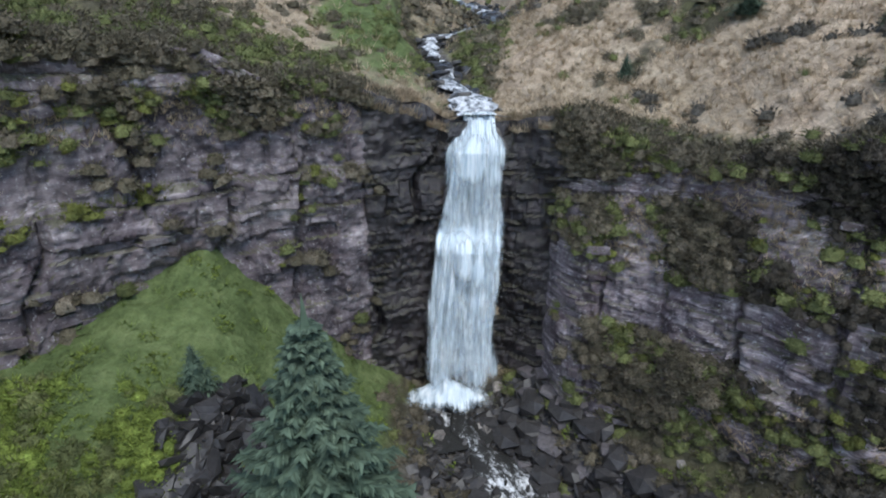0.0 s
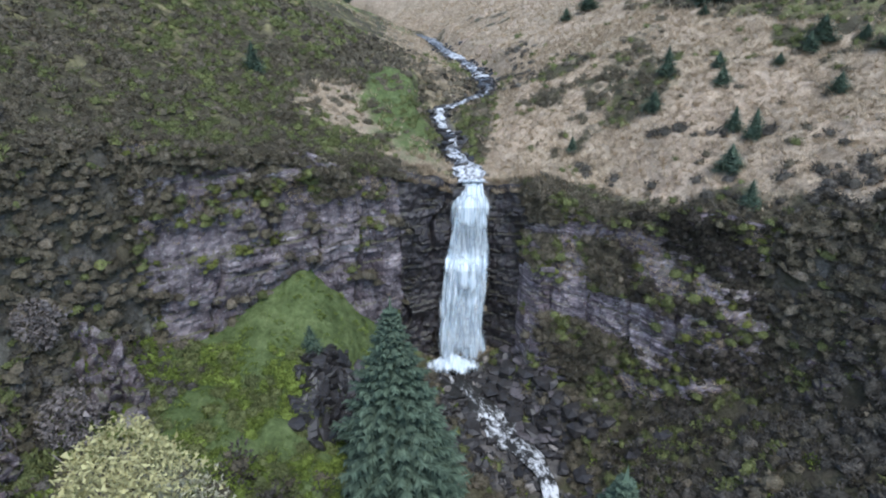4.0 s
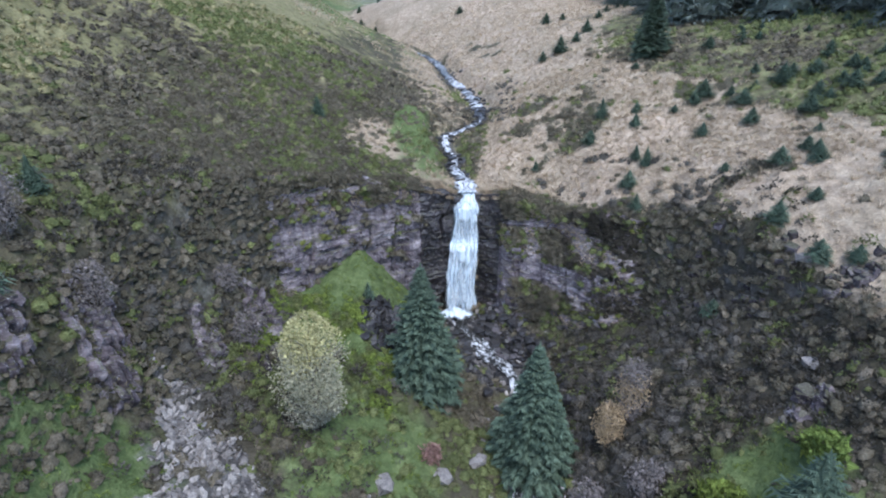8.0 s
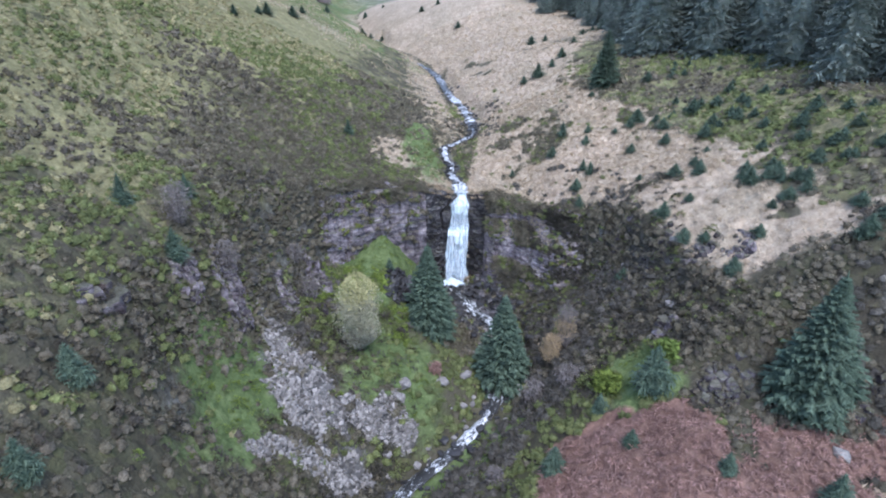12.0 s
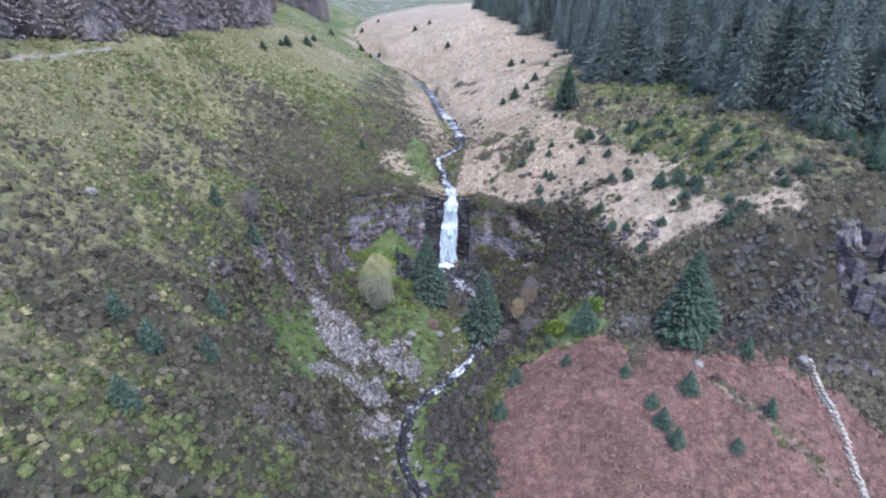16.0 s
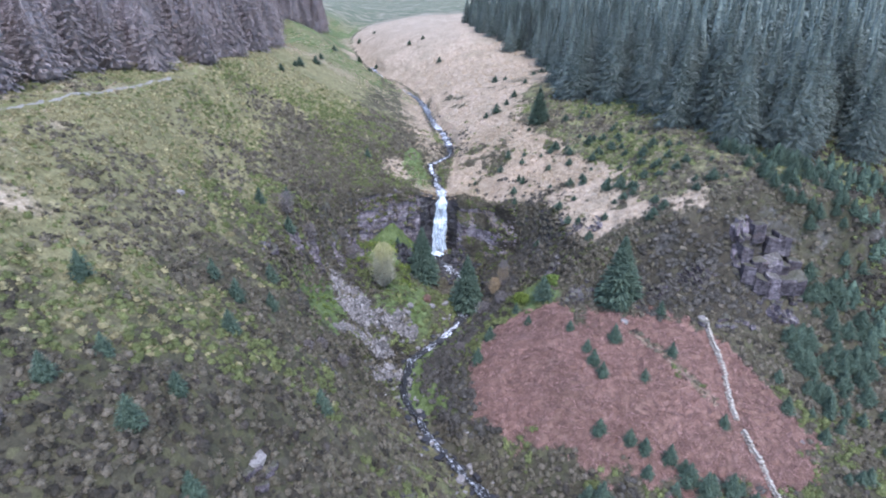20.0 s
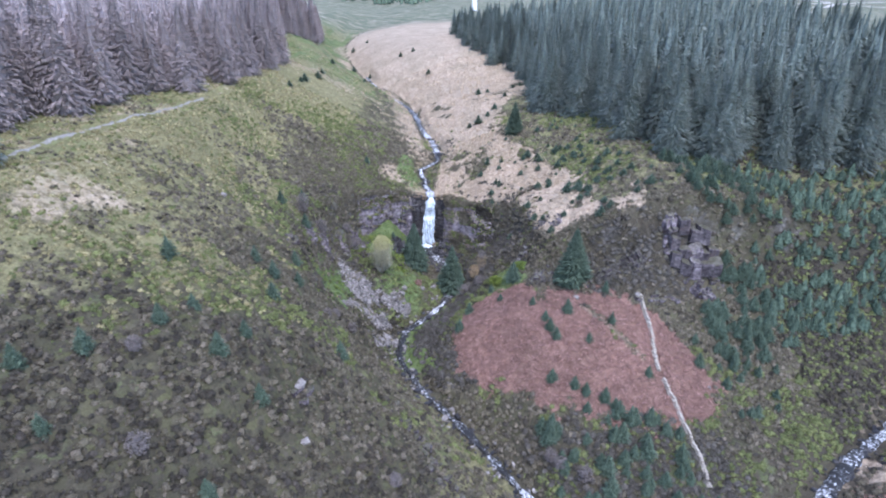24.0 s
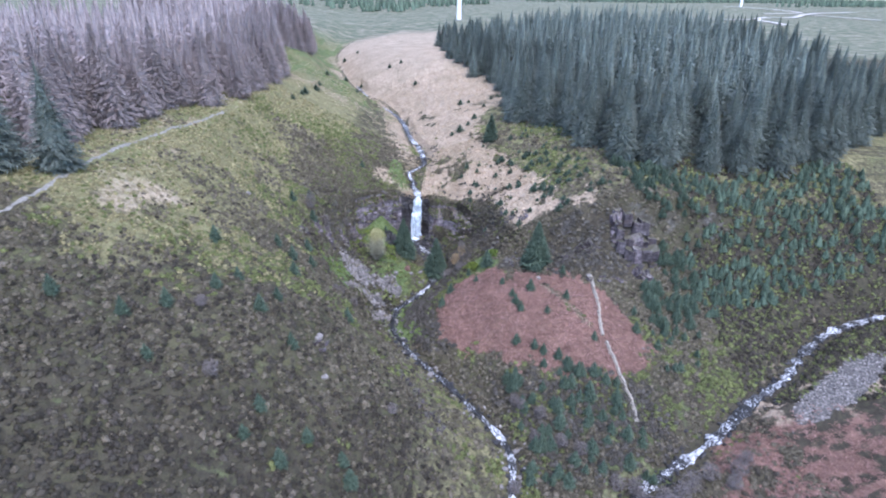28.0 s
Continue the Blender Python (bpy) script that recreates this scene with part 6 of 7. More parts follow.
SLAB = [mesh_of("rock_slab", *block_shape(80 + i), CRAG) for i in range(6)]
BLOCK = [mesh_of("rock_block", *block_shape(90 + i), ROCK) for i in range(6)]
DARK_BLOCK = [mesh_of("rock_block", *block_shape(90 + i), CRAG) for i in range(6)]
PALE_BLOCK = [mesh_of("rock_block", *block_shape(90 + i), PALE_CRAG) for i in range(6)]


def outcrop(x, y, wide, tall, n, label, seed, face=0.0, size=1.0):
    """A broken face of bedded slabs in the slope."""
    r = np.random.default_rng(seed)
    root = tagged(new("rock_outcrop"), label, "rock outcrop")
    root.location = (x, y, float(height(x, y)))
    for k in range(n):
        u, v = r.uniform(-0.5, 0.5), r.uniform(0, 1)
        px, py = x + u * wide * math.cos(face) - v * 0.35 * tall * math.sin(face), y + u * wide * math.sin(face) + (v - 0.3) * 0.5 * tall
        s = size * r.uniform(0.5, 1.25)
        ob = part("rock_slab", SLAB[k % 6], root)
        z = float(height(px, py)) - root.location.z
        ob.matrix_basis = Matrix.Translation((px - x, py - y, z + 0.12 * s)) @ Euler((r.normal(0, 0.2), r.normal(0, 0.2), face + r.normal(0, 0.5))).to_matrix().to_4x4() @ Matrix.Diagonal((s * r.uniform(0.8, 1.4), s, s * r.uniform(0.8, 1.6), 1))
    return root


def crag(x, y, wide, deep, tall, cell, label, seed, mat=None, turn=0.0):
    """Fissured bare rock breaking out of the slope: leaning blocks of uneven height with cracks between."""
    r = np.random.default_rng(seed)
    step = min(0.16, cell / 7)
    U, V = np.meshgrid(np.arange(-0.5 * wide, 0.5 * wide + step, step), np.arange(-0.5 * deep, 0.5 * deep + step, step))
    U2, V2 = U + 0.25 * cell * fbm(U * 0.9, V * 0.9, seed), V + 0.25 * cell * fbm(U * 0.9 + 7, V * 0.9, seed + 1)
    n = int(1.8 * wide * deep / cell ** 2) + 4
    cu, cv = r.uniform(-0.55, 0.55, n) * wide, r.uniform(-0.55, 0.55, n) * deep
    lift, su, sv = r.uniform(0.15, 1.0, n) * tall, r.normal(0, 0.18, n), r.normal(-0.15, 0.22, n)
    lean = float(height(x, y + 0.3 * deep) - height(x, y - 0.3 * deep)) / (0.6 * deep)
    d = np.hypot(U2[..., None] - cu, (V2[..., None] - cv) * 0.8 * math.hypot(1, lean))
    order = np.argsort(d, axis=-1)
    first, second = order[..., 0], order[..., 1]
    gap = np.take_along_axis(d, order[..., 1:2], -1)[..., 0] - np.take_along_axis(d, order[..., :1], -1)[..., 0]
    z = lift[first] + su[first] * (U - cu[first]) * 1.5 + sv[first] * (V - cv[first]) * 1.5
    z = z - 0.8 * tall * smooth(0.16 * cell, 0.0, gap) + 0.07 * fbm(U * 3, V * 3, seed + 3) + np.floor(z * 3.5) * 0.05
    rim = np.hypot(U / (0.5 * wide), V / (0.5 * deep)) + 0.3 * fbm(U * 0.7, V * 0.7, seed + 4)
    z = z * smooth(1.0, 0.75, rim) - 0.5 * smooth(0.8, 1.0, rim)
    c, s = math.cos(turn), math.sin(turn)
    X, Y = x + U * c - V * s, y + U * s + V * c
    ny, nx = X.shape
    idx = np.arange(ny * nx).reshape(ny, nx)
    q = np.stack([idx[:-1, :-1], idx[:-1, 1:], idx[1:, 1:], idx[1:, :-1]], -1).reshape(-1, 4)
    G = height(X, Y)
    gy, gx = np.gradient(G, step)
    k = 1 / np.sqrt(1 + gx ** 2 + gy ** 2)
    ox, oy = np.median(gx * k), np.median(gy * k)
    X, Y, Z = X - (ox * c - oy * s) * z, Y - (ox * s + oy * c) * z, G + np.median(k) * z
    ob = tagged(new("crag", mesh_of("crag", np.stack([X, Y, Z], -1).reshape(-1, 3), q, mat or CRAG)), label, "rock outcrop")
    # loose slabs lodged on its ledges
    for k in range(int(4 + wide * deep / 6)):
        i, j = int(r.integers(ny // 4, 3 * ny // 4)), int(r.integers(nx // 5, 4 * nx // 5))
        w = r.uniform(0.35, 0.7) * cell
        slab = part("rock_slab", SLAB[k % 6], ob)
        slab.matrix_basis = Matrix.Translation((X[i, j], Y[i, j], Z[i, j])) @ Euler((r.normal(0, 0.25), r.normal(0, 0.25), r.uniform(0, 6))).to_matrix().to_4x4() @ Matrix.Diagonal((w * 1.4, w, w, 1))
    return ob




def massif(x, y, across, rows, size, label, seed):
    """A crag of tall joint-bounded blocks that step up the slope with open cracks between them."""
    r = np.random.default_rng(seed)
    root = tagged(new("crag"), label, "rock outcrop")
    root.location = (x, y, float(height(x, y)))
    for v in range(rows):
        for u in range(across):
            px = x + (u - 0.5 * (across - 1)) * size * 0.98 + r.normal(0, 0.12)
            py = y + v * size * 0.85 + 0.25 * abs(u - 0.5 * (across - 1)) * size + r.normal(0, 0.15)
            if v == 2 and u in (0, across - 1):
                continue
            pale = u == across // 2 and v < 2
            tall = size * r.uniform(1.2, 1.8) * (1.25 if pale else 1.0)
            block = part("rock_block", (PALE_BLOCK if pale else DARK_BLOCK)[(u + 2 * v) % 6], root, "pale split pillar" if pale else "")
            block.matrix_basis = Matrix.Translation((px - x, py - y, float(height(px, py)) - root.location.z + 0.32 * tall)) @ Euler((r.normal(0.12, 0.07), r.normal(0, 0.07), r.normal(0, 0.16))).to_matrix().to_4x4() @ Matrix.Diagonal((size * r.uniform(1.05, 1.3), size * r.uniform(1.1, 1.4), tall * 1.55, 1))
    for k in range(26):
        px, py, w = x + r.uniform(-0.55, 0.55) * across * size, y + r.uniform(-1.6, 3.5), r.uniform(0.4, 1.1)
        block = part("rock_slab", SLAB[k % 6], root)
        block.matrix_basis = Matrix.Translation((px - x, py - y, float(height(px, py)) - root.location.z + 0.1)) @ Euler((r.normal(0, 0.3), r.normal(0, 0.3), r.uniform(0, 6))).to_matrix().to_4x4() @ Matrix.Diagonal((w * 1.3, w, w, 1))
    return root


massif(48.6, -37.8, 5, 3, 1.95, "tall dark fissured crag with one pale split pillar", 7)
crag(49.4, -40.6, 6.0, 3.0, 0.9, 1.0, "white fractured slabs at the foot of the crag", 8, PALE_CRAG)
crag(44.6, -34.4, 4.0, 4.0, 1.2, 1.5, "dark grey crag among young spruces", 9, ROCK)
crag(37.0, -37.0, 6.0, 2.6, 0.7, 0.8, "grey broken rocks under the grassy scarp", 10)
crag(31.5, -38.0, 4.5, 2.2, 0.6, 0.7, "pale broken rocks behind the spruce", 11)
crag(20.0, -35.4, 3.6, 4.6, 0.6, 0.7, "grey slabs at the top of the bracken", 12)
crag(-21.6, -26.0, 3.0, 5.5, 0.8, 0.6, "dark grey crag above the scree", 13, ROCK, 0.5)
crag(-23.4, -30.5, 2.4, 4.0, 0.7, 0.55, "grey crag standing out of the heather", 14, ROCK, 0.3)
crag(-16.4, -14.4, 3.0, 4.6, 0.8, 0.6, "grey crag at the end of the cliff", 15, ROCK, 0.7)
crag(-18.6, -19.4, 2.6, 4.4, 0.8, 0.6, "broken grey rocks among heather", 16, ROCK, 0.6)
crag(-14.6, -18.6, 2.2, 2.6, 0.8, 0.8, "grey crag beside the grassy apron", 17, CRAG, 0.6)
outcrop(16.2, -14.5, 3.5, 4, 22, "grey rocks standing out of the heather slope", 18, -0.6, 0.55)
outcrop(18.6, -19.5, 3.5, 4, 22, "grey slabs in the heather", 19, -0.4, 0.55)
crag(21.8, -23.2, 3.4, 1.8, 0.5, 0.7, "pale slabs below the dead grass", 20, CRAG, -0.2)
crag(24.6, -25.4, 3.0, 1.6, 0.5, 0.7, "dark slabs below the dead grass", 21, ROCK, -0.2)
crag(17.6, -28.4, 3.0, 1.6, 0.6, 1.2, "dark slab above the green bank", 22, ROCK)
outcrop(50.5, -38.5, 9, 7, 26, "broken grey rocks around the tall crag", 1, 0.1, 0.7)
outcrop(33.5, -38.6, 14, 4, 44, "scattered grey stones under the grassy scarp", 2, 0.1, 0.55)
outcrop(20.4, -36.2, 5, 5, 26, "pale loose slabs at the top of the bracken", 4, 0.3, 0.55)
outcrop(22.5, -23.8, 8, 4, 18, "loose slabs below the dead grass", 10, -0.2, 0.5)
outcrop(40.5, -43.0, 8, 3, 16, "pale broken rocks at the corner of the bracken", 15, 0.1, 0.9)
outcrop(-5.5, -70.5, 7, 5, 20, "pale slabs in the steep bank above the stream", 12, -0.9, 0.8)
outcrop(-1.0, -76.5, 8, 5, 26, "pale slabs in the steep bank above the stream", 16, -0.9, 0.8)
outcrop(-16.3, -78.0, 3, 4, 10, "pale rocks in the heather", 13, 0.5, 0.8)
outcrop(-24.5, -40.0, 3, 4, 8, "grey rocks in the heather", 14, 1.0, 0.9)

# loose blocks and slabs standing proud on the cliff
r = np.random.default_rng(4)
for face, ob, n in (("cliff_west", cliff_left, 26), ("cliff_east", cliff_right, 30)):
    X, Y, Z, ledge, nrm = FACES[face]
    for k in range(n):
        i, j = int(r.integers(3, len(X) - 40)), int(r.integers(8, 120))
        s = r.uniform(0.25, 0.6)
        b = part("rock_block", BLOCK[k % 6], ob)
        turn = math.atan2(nrm[i, 0], -nrm[i, 1]) + r.normal(0, 0.15)
        b.matrix_basis = Matrix.Translation((X[i, j], Y[i, j], Z[i, j])) @ Euler((r.normal(0, 0.08), r.normal(0, 0.08), turn)).to_matrix().to_4x4() @ Matrix.Diagonal((s * r.uniform(1.0, 2.0), s * 0.6, s * r.uniform(0.6, 1.2), 1))

COPING = stone_meshes(WALL_STONE, "wall_stone", 50)


# ---- the drystone wall across the bracken ----
def drystone(points, seed):
    r = np.random.default_rng(seed)
    run = densify([(x, y, 0) for x, y in points], 0.42)
    root = tagged(new("drystone_wall"), "tumbled pale drystone wall running down through the bracken", "wall")
    root.location = (run[0, 0], run[0, 1], float(height(run[0, 0], run[0, 1])))
    t = np.gradient(run[:, :2], axis=0)
    for i, (x, y, _) in enumerate(run):
        a = math.atan2(t[i, 1], t[i, 0])
        for row, (off, z) in enumerate(((-0.2, 0.12), (0.2, 0.12), (0.0, 0.42))):
            px, py = x - math.sin(a) * off, y + math.cos(a) * off
            s = r.uniform(0.36, 0.52)
            ob = part("wall_stone", COPING[(i + row) % 5], root)
            ob.matrix_basis = Matrix.Translation((px - root.location.x, py - root.location.y, float(height(px, py)) - root.location.z + z + r.normal(0, 0.03))) @ Euler((r.normal(0, 0.1), r.normal(0, 0.1), a + r.normal(0, 0.2))).to_matrix().to_4x4() @ Matrix.Diagonal((s, s, s * 1.1, 1))
    return root


drystone(((37.0, -42.6), (36.9, -48), (36.2, -53.3), (35.9, -56.4)), 1)
drystone(((36.4, -57.8), (36.9, -61.4), (37.2, -67), (37.6, -71), (37.4, -74.2)), 2)


# ---- the gravel path on the plateau ----
def strip(name, points, width, mat, label, category, lift=0.06):
    run = densify(points, 0.8)
    t = np.gradient(run[:, :2], axis=0)
    t /= np.linalg.norm(t, axis=1)[:, None]
    side = np.stack([-t[:, 1], t[:, 0]], 1)
    u = np.linspace(-1, 1, 5)
    w = width * (1 + 0.25 * vnoise(np.arange(len(run)) * 0.4, np.zeros(len(run)), 3))
    XY = run[:, None, :2] + side[:, None] * (u[None, :, None] * w[:, None, None])
    Zs = height(XY[..., 0], XY[..., 1]) + lift - 0.1 * u[None] ** 4
    idx = np.arange(len(run) * 5).reshape(-1, 5)
    q = np.stack([idx[:-1, :-1], idx[:-1, 1:], idx[1:, 1:], idx[1:, :-1]], -1).reshape(-1, 4)
    me = mesh_of(name, np.concatenate([XY, Zs[..., None]], -1).reshape(-1, 3), q, mat, flat=False)
    return tagged(new(name, me), label, category, kind="structure")


strip("path", [(x, y, 0) for x, y in zip(PATH_X, PATH_Y)], 0.48, GRAVEL_PATH, "narrow pale gravel path along the plateau", "path")

FAR_TRACK = varied("far_gravel", (0.36, 0.33, 0.29), (0.5, 0.46, 0.41), None, scale=0.05)
for run in (((365, 430, 0), (387, 520, 0), (480, 597, 0), (535, 664, 0), (640, 720, 0)), ((387, 520, 0), (357, 519, 0), (300, 560, 0)), ((480, 668, 0), (549, 698, 0), (556, 790, 0), (556, 928, 0)), ((535, 664, 0), (549, 610, 0), (550, 544, 0))):
    strip("track", run, 4.0, FAR_TRACK, "pale gravel forestry track far away on the moor", "track", 1.0)

# ---- small self-seeded conifers ----
SMALL = [conifer(90 + i, 2.2, 1.12, 18, 11, NEEDLES, 0.12, 0.02, 9, 0.15, 0.9) for i in range(3)]
SMALL_FAR = [conifer(95 + i, 2.2, 1.15, 8, 7, NEEDLES, 0.12, 0.02, 3, 0.2, 0.9) for i in range(3)]
small_base = [conifer_thing(m, "young_spruce", "small blue-green self-seeded spruce", "young spruces") for m in SMALL]
small_used = [False] * 3


def young(x, y, s, label="", squat=1.0):
    k = int(abs(x * 7 + y * 3)) % 3
    if small_used[k]:
        ob = copy_to(small_base[k], x, y, s, (x * 13.7) % 6.28)
    else:
        ob, small_used[k] = place(small_base[k], x, y, s, 0.4), True
    if label:
        tagged(ob, label)
    ob.scale = (ob.scale.x * (1.6 - 0.6 * squat), ob.scale.y * (1.6 - 0.6 * squat), ob.scale.z * squat)
    return ob


IN_HEATHER = ((-26.7, -55.4), (-23, -46.5), (-23.9, -56.8), (-21.2, -53.6), (-22.5, -63.8), (-24.3, -80.4), (-22.8, -75.8), (-28.6, -74.6), (-19.9, -82.4), (-33.8, -66.9), (-13.5, -66.3), (-30.5, -79), (-45.6, -91),
              (-38.7, -89.6), (-34.8, -85.8), (-23.2, -98.2), (-22.2, -93.6), (-16.5, -93.9), (-12.1, -94.4), (-19, -99.2), (-10.9, -96.8), (-34.5, -94.4), (-28.8, -27.8), (-24.2, -29.8), (-26, -22))
IN_BRACKEN = ((11.1, -33.7), (12.2, -38.9), (6.6, -38.4), (4.4, -43.2), (17.4, -43.1), (18.9, -47.3), (22.9, -46.1), (19.3, -49.4), (20, -51.4), (25.3, -52.2), (30.9, -41.3), (30.1, -48.5), (33.9, -57.4), (43.5, -54.4), (18, -58.6),
              (21.3, -60), (22.9, -60.9), (25.7, -61.7), (27, -62.9), (22.5, -63.6), (25.1, -65.5), (32.9, -65.1), (44.4, -50.1), (20.9, -76.3), (21.4, -68.2), (28.6, -73.4), (27.7, -80.5), (25.4, -84), (37.2, -77.1))
ON_GRASS = ((43, -25), (34.1, -29.2), (31, -18.4), (26.3, -10.5), (28.7, -16.9), (22.9, 5.5), (17.8, 7.3), (26.2, 5), (31.1, -1), (32.1, -30.1), (12.6, 4.6), (16.9, 4.4), (21.5, -0.8), (14.2, -4.2), (25.8, -11.6), (20.5, -17), (17, -17.5), (23.5, -27))
for x, y in IN_HEATHER:
    young(x, y, rng.uniform(0.9, 1.35), "small blue-green spruce growing out of the heather")
for x, y in IN_BRACKEN:
    young(x, y, rng.uniform(0.8, 1.25), "small dark green spruce standing in the dead bracken")
for x, y in ON_GRASS:
    young(x, y, rng.uniform(0.7, 1.3), "small rounded spruce on the tussocky slope", 0.72)
for x, y, s in ((-8.7, -9.6, 0.8), (11.6, -7.4, 0.75), (12.7, -8.3, 0.8), (13.3, -8.6, 0.9), (8.4, -6.4, 0.6), (14.0, -7.4, 0.7), (15.6, -1.0, 0.7), (16.2, -2.3, 0.8), (14.4, 7.9, 1.0), (7.2, 4.4, 0.6), (-15.6, 8.2, 1.0)):
    young(x, y, s, "small green spruce rooted near the cliff")
young(15.2, -33.9, 1.9, "young spruce beside the yellow-green bushes")
planted = []
for k in range(1350):
    x, y = rng.uniform(48, 114), rng.uniform(-52, -14)
    south = np.interp(x, (50, 62, 85, 112), (-60, -50, -44, -36))
    if y > south and right_edge(x, y) < -1 and not (x < 54 and -42 < y < -32) and rng.uniform() < 0.62:
        planted.append((x, y, rng.uniform(0.75, 1.6)))
planted.sort()
for x, y, s in planted[:115]:
    young(x, y, s, "young planted spruce on the slope under the plantation", 0.82)
V, F, count = [], [], 0
for x, y, s in planted[115:]:
    me = SMALL_FAR[int(x * 7) % 3][1]
    co, tri = np.empty(len(me.vertices) * 3, np.float32), np.empty(len(me.polygons) * 3, np.int32)
    me.vertices.foreach_get("co", co)
    me.polygons.foreach_get("vertices", tri)
    m = np.array(grown(None, x, y, s, x)) @ np.diag((1.1, 1.1, 0.82, 1))
    V.append(co.reshape(-1, 3) @ m[:3, :3].T + m[:3, 3])
    F.append(tri.reshape(-1, 3) + count)
    count += len(me.vertices)
tagged(new("young_plantation", mesh_of("young_plantation", np.concatenate(V), np.concatenate(F), NEEDLES)), "rows of young blue-green spruces under the plantation", "young trees", kind="stuff")
VALLEY_HEAD = ((-37, 44.2), (-38.2, 33.9), (-24.1, 108.8), (-34.6, 69.5), (-36.4, 108.6), (-33.6, 161.7), (-31.8, 225.3), (-47.9, 13.5), (-36.5, 48), (-34.5, 60.1), (-39, 214.8), (-10.4, 144.6), (-4.8, 145.1), (1.5, 113.1), (-24.6, 145.6))
FOREST_FOOT = ((12.1, 35.3), (14.7, 35.8), (17.8, 40.3), (20.4, 45.1), (25.2, 58.2), (29.4, 69.8), (32.4, 73.1), (34.9, 74.2), (20.9, 69.6), (17.8, 70.1))
GREEN_SLOPE = ((30.4, 3.8), (33.1, 3.3), (35.6, 2), (38.2, 1.7), (26.2, 2.3), (36.8, -10), (39.2, -7.8), (39.5, -15), (41, -18.8), (34.9, -5.9), (29.6, -2.8), (33.5, -1.9), (42.5, -11.9), (24.1, 6.3), (40.1, -26.3), (31.2, -17.1), (26.1, -9.4), (28.4, -15.8), (32.6, -19.8), (37, -19))
for x, y in VALLEY_HEAD:
    young(x, y, rng.uniform(0.9, 1.7), "small dark spruce at the head of the valley", 0.75)
for x, y in FOREST_FOOT:
    young(x, y, rng.uniform(0.8, 1.5), "small dark spruce along the gully edge below the plantation", 0.75)
for x, y in GREEN_SLOPE:
    young(x, y, rng.uniform(0.7, 1.3), "small rounded spruce on the green slope below the plantation", 0.68)
for k in range(60):
    young(rng.uniform(20, 45), rng.uniform(-26, 26), rng.uniform(0.5, 1.0), "small rounded spruce on the green slope below the plantation", 0.68)
for k in range(60):
    young(rng.uniform(15, 37), rng.uniform(-86, -64), rng.uniform(0.8, 1.6), "dark young spruce on the bank under the bracken")
for k in range(22):
    young(rng.uniform(45, 60), rng.uniform(-64, -46), rng.uniform(0.7, 1.3), "small spruce on the grassy slope above the river")


# ---- broadleaved trees and bushes ----
def broadleaf(name, label, x, y, tall, wide, leaf_mats, seed, bare=0.3, leaves=900, leaf=0.16):
    """A forked trunk with limbs and a crown of loose leaf clusters; leaf_mats from low to high."""
    r = np.random.default_rng(seed)
    root = tagged(new(name), label, "tree")
    root.location = (x, y, float(height(x, y)) - 0.1)

    def stem(p, q, r0, r1):
        d = (q - p) / np.linalg.norm(q - p)
        s = np.cross(d, (0.3, 0.9, 0.2))
        s /= np.linalg.norm(s)
        t = np.cross(d, s)
        ring = [s * math.cos(a) + t * math.sin(a) for a in np.linspace(0, 6.283, 6)[:-1]]
        V = [p + w * r0 for w in ring] + [q + w * r1 for w in ring]
        F = [(k, (k + 1) % 5, 5 + (k + 1) % 5, 5 + k) for k in range(5)]
        return V, F

    V, F = stem(np.zeros(3), np.array((0.1, 0, tall * 0.9)), 0.028 * tall, 0.006 * tall)
    part("trunk", mesh_of("trunk", V, F, BARK), root)
    for k in range(14 if tall > 3 else 6):
        z = tall * r.uniform(0.12, 0.75)
        a = r.uniform(0, 6.283)
        reach = wide * r.uniform(0.5, 0.95)
        q = np.array((math.cos(a) * reach, math.sin(a) * reach, min(z + tall * r.uniform(0.15, 0.35), tall * 0.97)))
        part("limb", mesh_of("limb", *stem(np.array((0.03, 0, z)), q, 0.009 * tall, 0.002 * tall), TWIGS), root)
    n = len(leaf_mats)
    lobes = r.normal(0, 1, (26, 3))
    lobes /= np.linalg.norm(lobes, axis=1)[:, None]
    for i, mat in enumerate(leaf_mats):
        V, F = [], []
        for k in range(leaves // n):
            f = bare + (1 - bare) * (i + r.uniform(-0.15, 1.0)) / n
            prof = wide * math.sin(math.pi * min(max((f - bare * 0.6) / (1.06 - bare * 0.6), 0.02), 1)) ** 0.6
            a = r.uniform(0, 6.283)
            q = prof * r.uniform(0.45, 1.05) ** 0.6 * (1 + 0.18 * math.sin(3 * a + 9 * f))
            c = np.array((math.cos(a) * q, math.sin(a) * q, tall * f + r.normal(0, 0.1)))
            toward = lobes[int(r.integers(26))] * (wide * 0.75, wide * 0.75, tall * 0.4) + (0, 0, tall * 0.55)
            if abs(toward[2] - c[2]) < 0.3 * tall:
                c = c * 0.55 + toward * 0.45 + r.normal(0, 0.07 * wide, 3)
            u, w = r.normal(0, leaf, 3), r.normal(0, leaf, 3)
            b = len(V)
            V += [c + u, c + w, c - u * 0.6 - w * 0.6]
            F.append((b, b + 1, b + 2))
        part("crown", mesh_of("crown", V, F, mat), root)
    return root


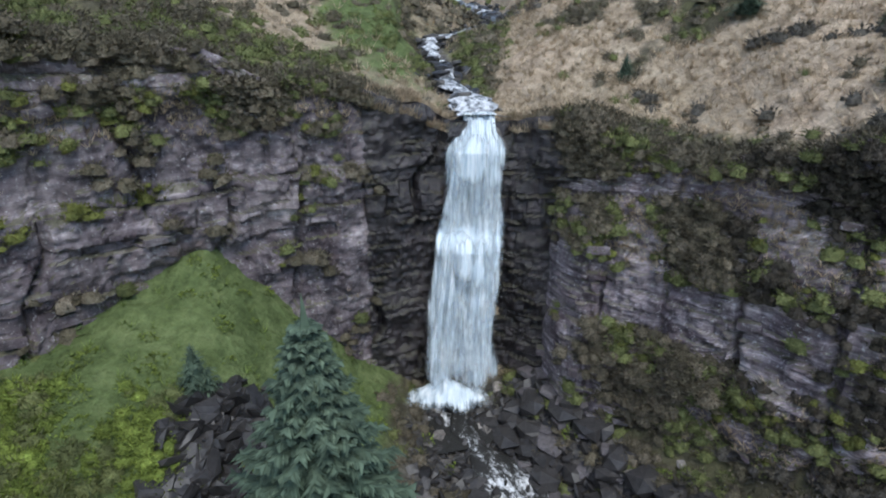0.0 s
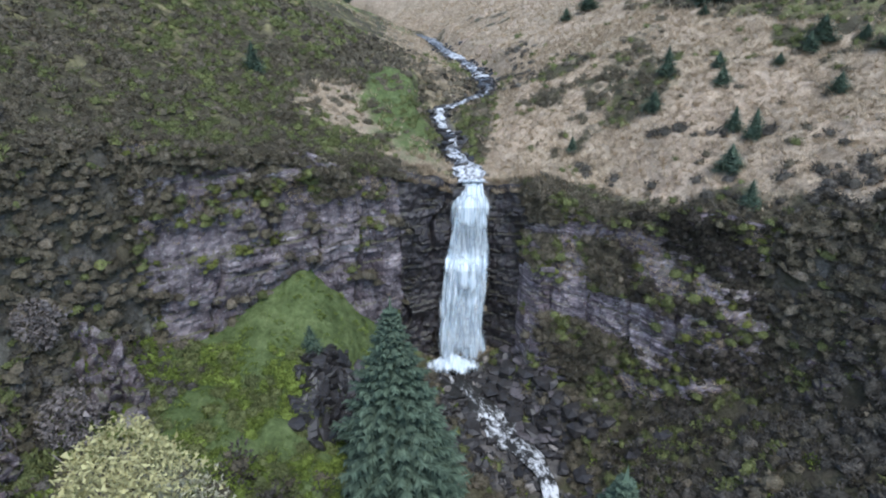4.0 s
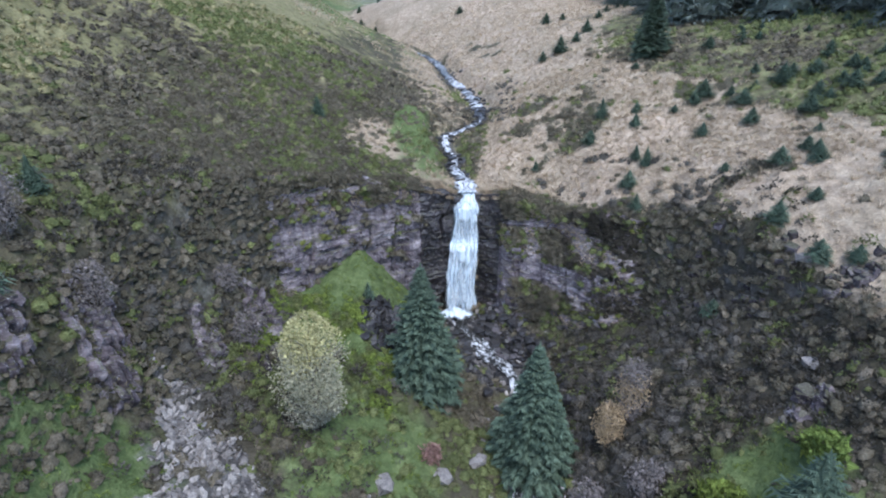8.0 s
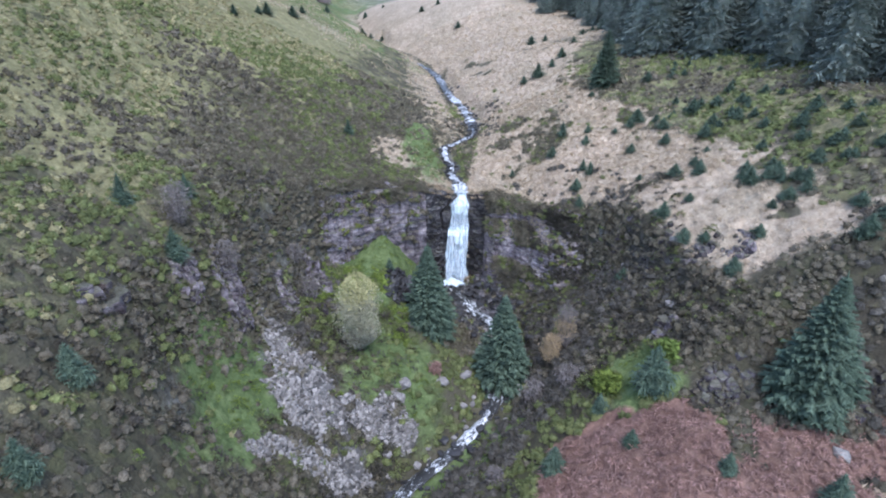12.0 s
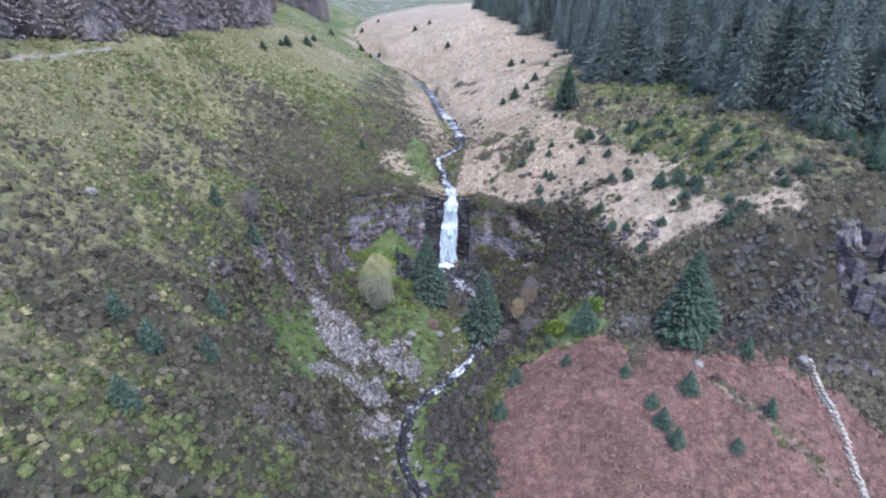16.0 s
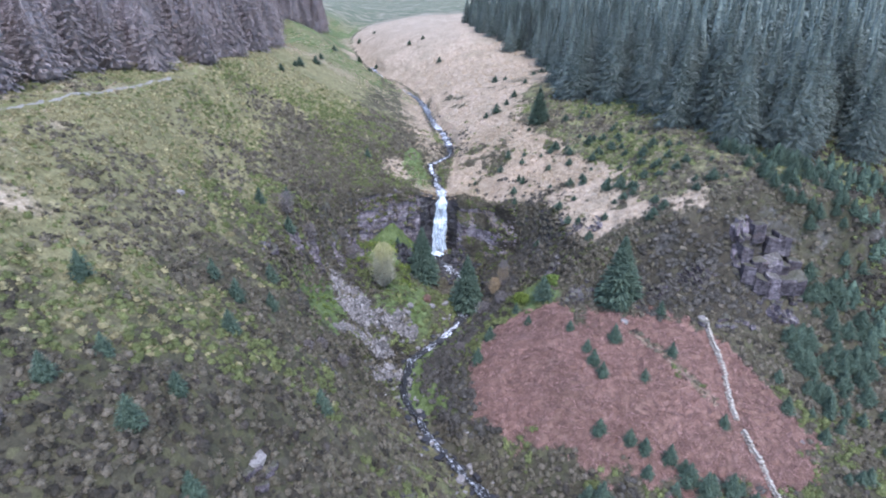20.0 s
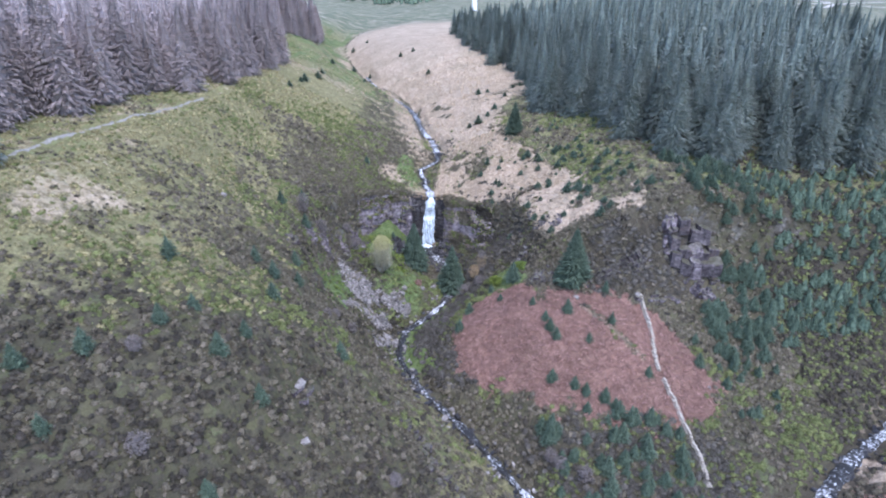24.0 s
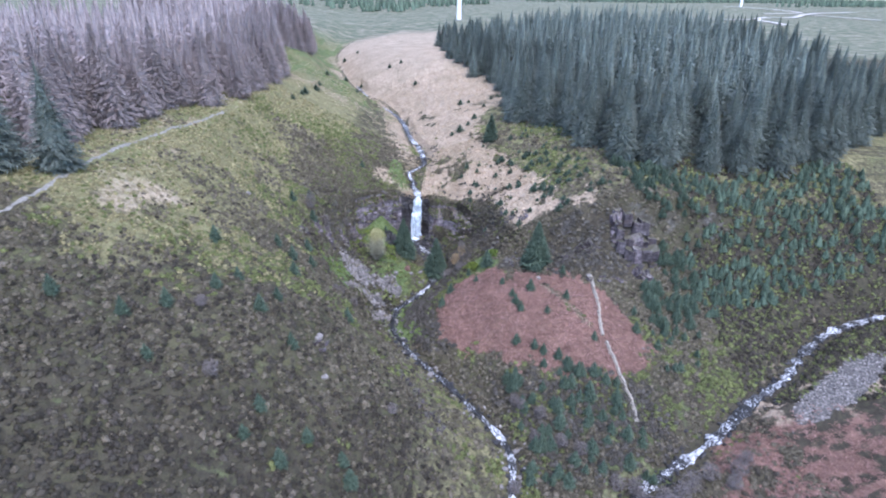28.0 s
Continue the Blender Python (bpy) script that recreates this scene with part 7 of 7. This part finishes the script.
broadleaf("birch", "rounded birch with yellowing crown and bare grey skirt", -10.4, -23.8, 8.3, 2.35, (PALE_TWIGS, BIRCH_SKIRT, BIRCH_SKIRT, BIRCH_LEAF), 1, 0.10, 22000, 0.05)
broadleaf("rowan", "yellow-tan leaved small rowan on the gully side", 8.9, -23.0, 3.3, 1.15, (RUSSET, RUSSET), 2, 0.12, 5200, 0.042)
broadleaf("rowan", "half-bare russet rowan on the gully side", 10.4, -22.3, 4.9, 1.15, (TWIGS, RUSSET, TWIGS), 5, 0.12, 5200, 0.042)
broadleaf("bare_birch", "leafless purplish birch on the heather slope", -25.0, -26.2, 4.2, 1.3, (TWIGS, TWIGS), 3, 0.2, 2600, 0.05)
broadleaf("bare_birch", "leafless purplish birch above the scree", -22.0, -25.0, 4.0, 1.2, (TWIGS, TWIGS), 4, 0.2, 2400, 0.05)
for k, (x, y, s) in enumerate(((-14.1, -49, 1.7), (-16.4, -50.2, 1.5), (-16.7, -56.3, 1.3), (-16.5, -17.2, 2.4), (-18.5, -15.0, 2.0), (-31, -84, 1.6), (13.5, -86, 2.2), (18.5, -77, 2.0), (36, -90, 3.0), (2.2, -36.5, 1.6), (6.5, -27.5, 2.4), (9.5, -28.5, 2.2), (16.0, -69.6, 1.8), (20.1, -73.1, 2.2), (-5.7, -82.1, 1.6), (-28.0, -92.6, 2.2), (30, -86, 2.6), (33, -87, 3.2), (26, -91, 3.0), (41, -88.5, 3.6), (38.5, -90.5, 3.4), (44.5, -87.2, 2.8), (35.5, -93, 3.6), (22.5, -78.5, 2.4), (25.5, -80.5, 2.2), (47.5, -89, 2.6), (17, -71, 2.0), (49.5, -86.5, 3.0), (52, -84, 2.6), (33, -90.5, 3.2))):
    broadleaf("bare_bush", "pale leafless bush on the slope", x, y, s, s * 0.55, (TWIGS, TWIGS), 20 + k, 0.1, 1500, 0.06)
broadleaf("gorse_bush", "bright yellow-green bush at the head of the bracken", 12.2, -31.6, 1.8, 1.4, (GORSE, GORSE), 40, 0.05, 900, 0.15)
broadleaf("gorse_bush", "yellow-green bush on the bank", 17.0, -31.2, 1.4, 1.3, (GORSE, MOOR), 41, 0.05, 700, 0.15)
broadleaf("rowan", "reddish bush beside the stream", -3.0, -23.2, 1.2, 0.8, (FROND, FROND), 42, 0.1, 300, 0.12)


# ---- wind turbines on the far moor ----
def turbine(x, y, tall, foot, label):
    root = tagged(new("wind_turbine"), label, "wind turbine")
    root.location = (x, y, float(height(x, y)) - 0.5)
    n = 24
    rings = [(0, foot), (tall * 0.3, foot * 0.88), (tall * 0.65, foot * 0.75), (tall, foot * 0.6)]
    V = [(r * math.cos(6.283 * k / n), r * math.sin(6.283 * k / n), z) for z, r in rings for k in range(n)]
    F = [(i * n + k, i * n + (k + 1) % n, i * n + n + (k + 1) % n, i * n + n + k) for i in range(3) for k in range(n)]
    part("tower", mesh_of("tower", V, F, TURBINE, flat=False), root)
    V = [(r * math.cos(6.283 * k / n), r * math.sin(6.283 * k / n), z) for z, r in ((0, foot * 1.9), (0.7, foot * 1.9), (0.9, foot * 1.0)) for k in range(n)]
    F = [(i * n + k, i * n + (k + 1) % n, i * n + n + (k + 1) % n, i * n + n + k) for i in range(2) for k in range(n)]
    part("foundation", mesh_of("foundation", V, F, GRAVEL_PATH), root)


turbine(48.9, 441.8, 85, 2.3, "white wind turbine tower standing on the far moor")
turbine(572, 900, 85, 2.3, "distant white wind turbine tower on the far moor")


# ---- far woods on the moor ----
def cone(seed):
    r = np.random.default_rng(seed)
    V = [(0, 0, 1.0)] + [(0.22 * math.cos(a) * r.uniform(0.7, 1.2), 0.22 * math.sin(a) * r.uniform(0.7, 1.2), r.uniform(0, 0.12)) for a in np.linspace(0, 6.283, 7)[:-1]]
    return np.array(V), np.array([(0, 1 + k, 1 + (k + 1) % 6) for k in range(6)])


P = spots(16000, -500, 1300, 420, 2300, 51, lambda x, y: (fbm(x * 0.0035 + 4, y * 0.006, 52) > 0.10) * 1.0)
scattered("far_woods", "dark spruce woods far away on the moor", "forest", [cone(i) for i in range(4)], P, rng.uniform(9, 15, len(P)), NEEDLES, 53, tilt=0.02)
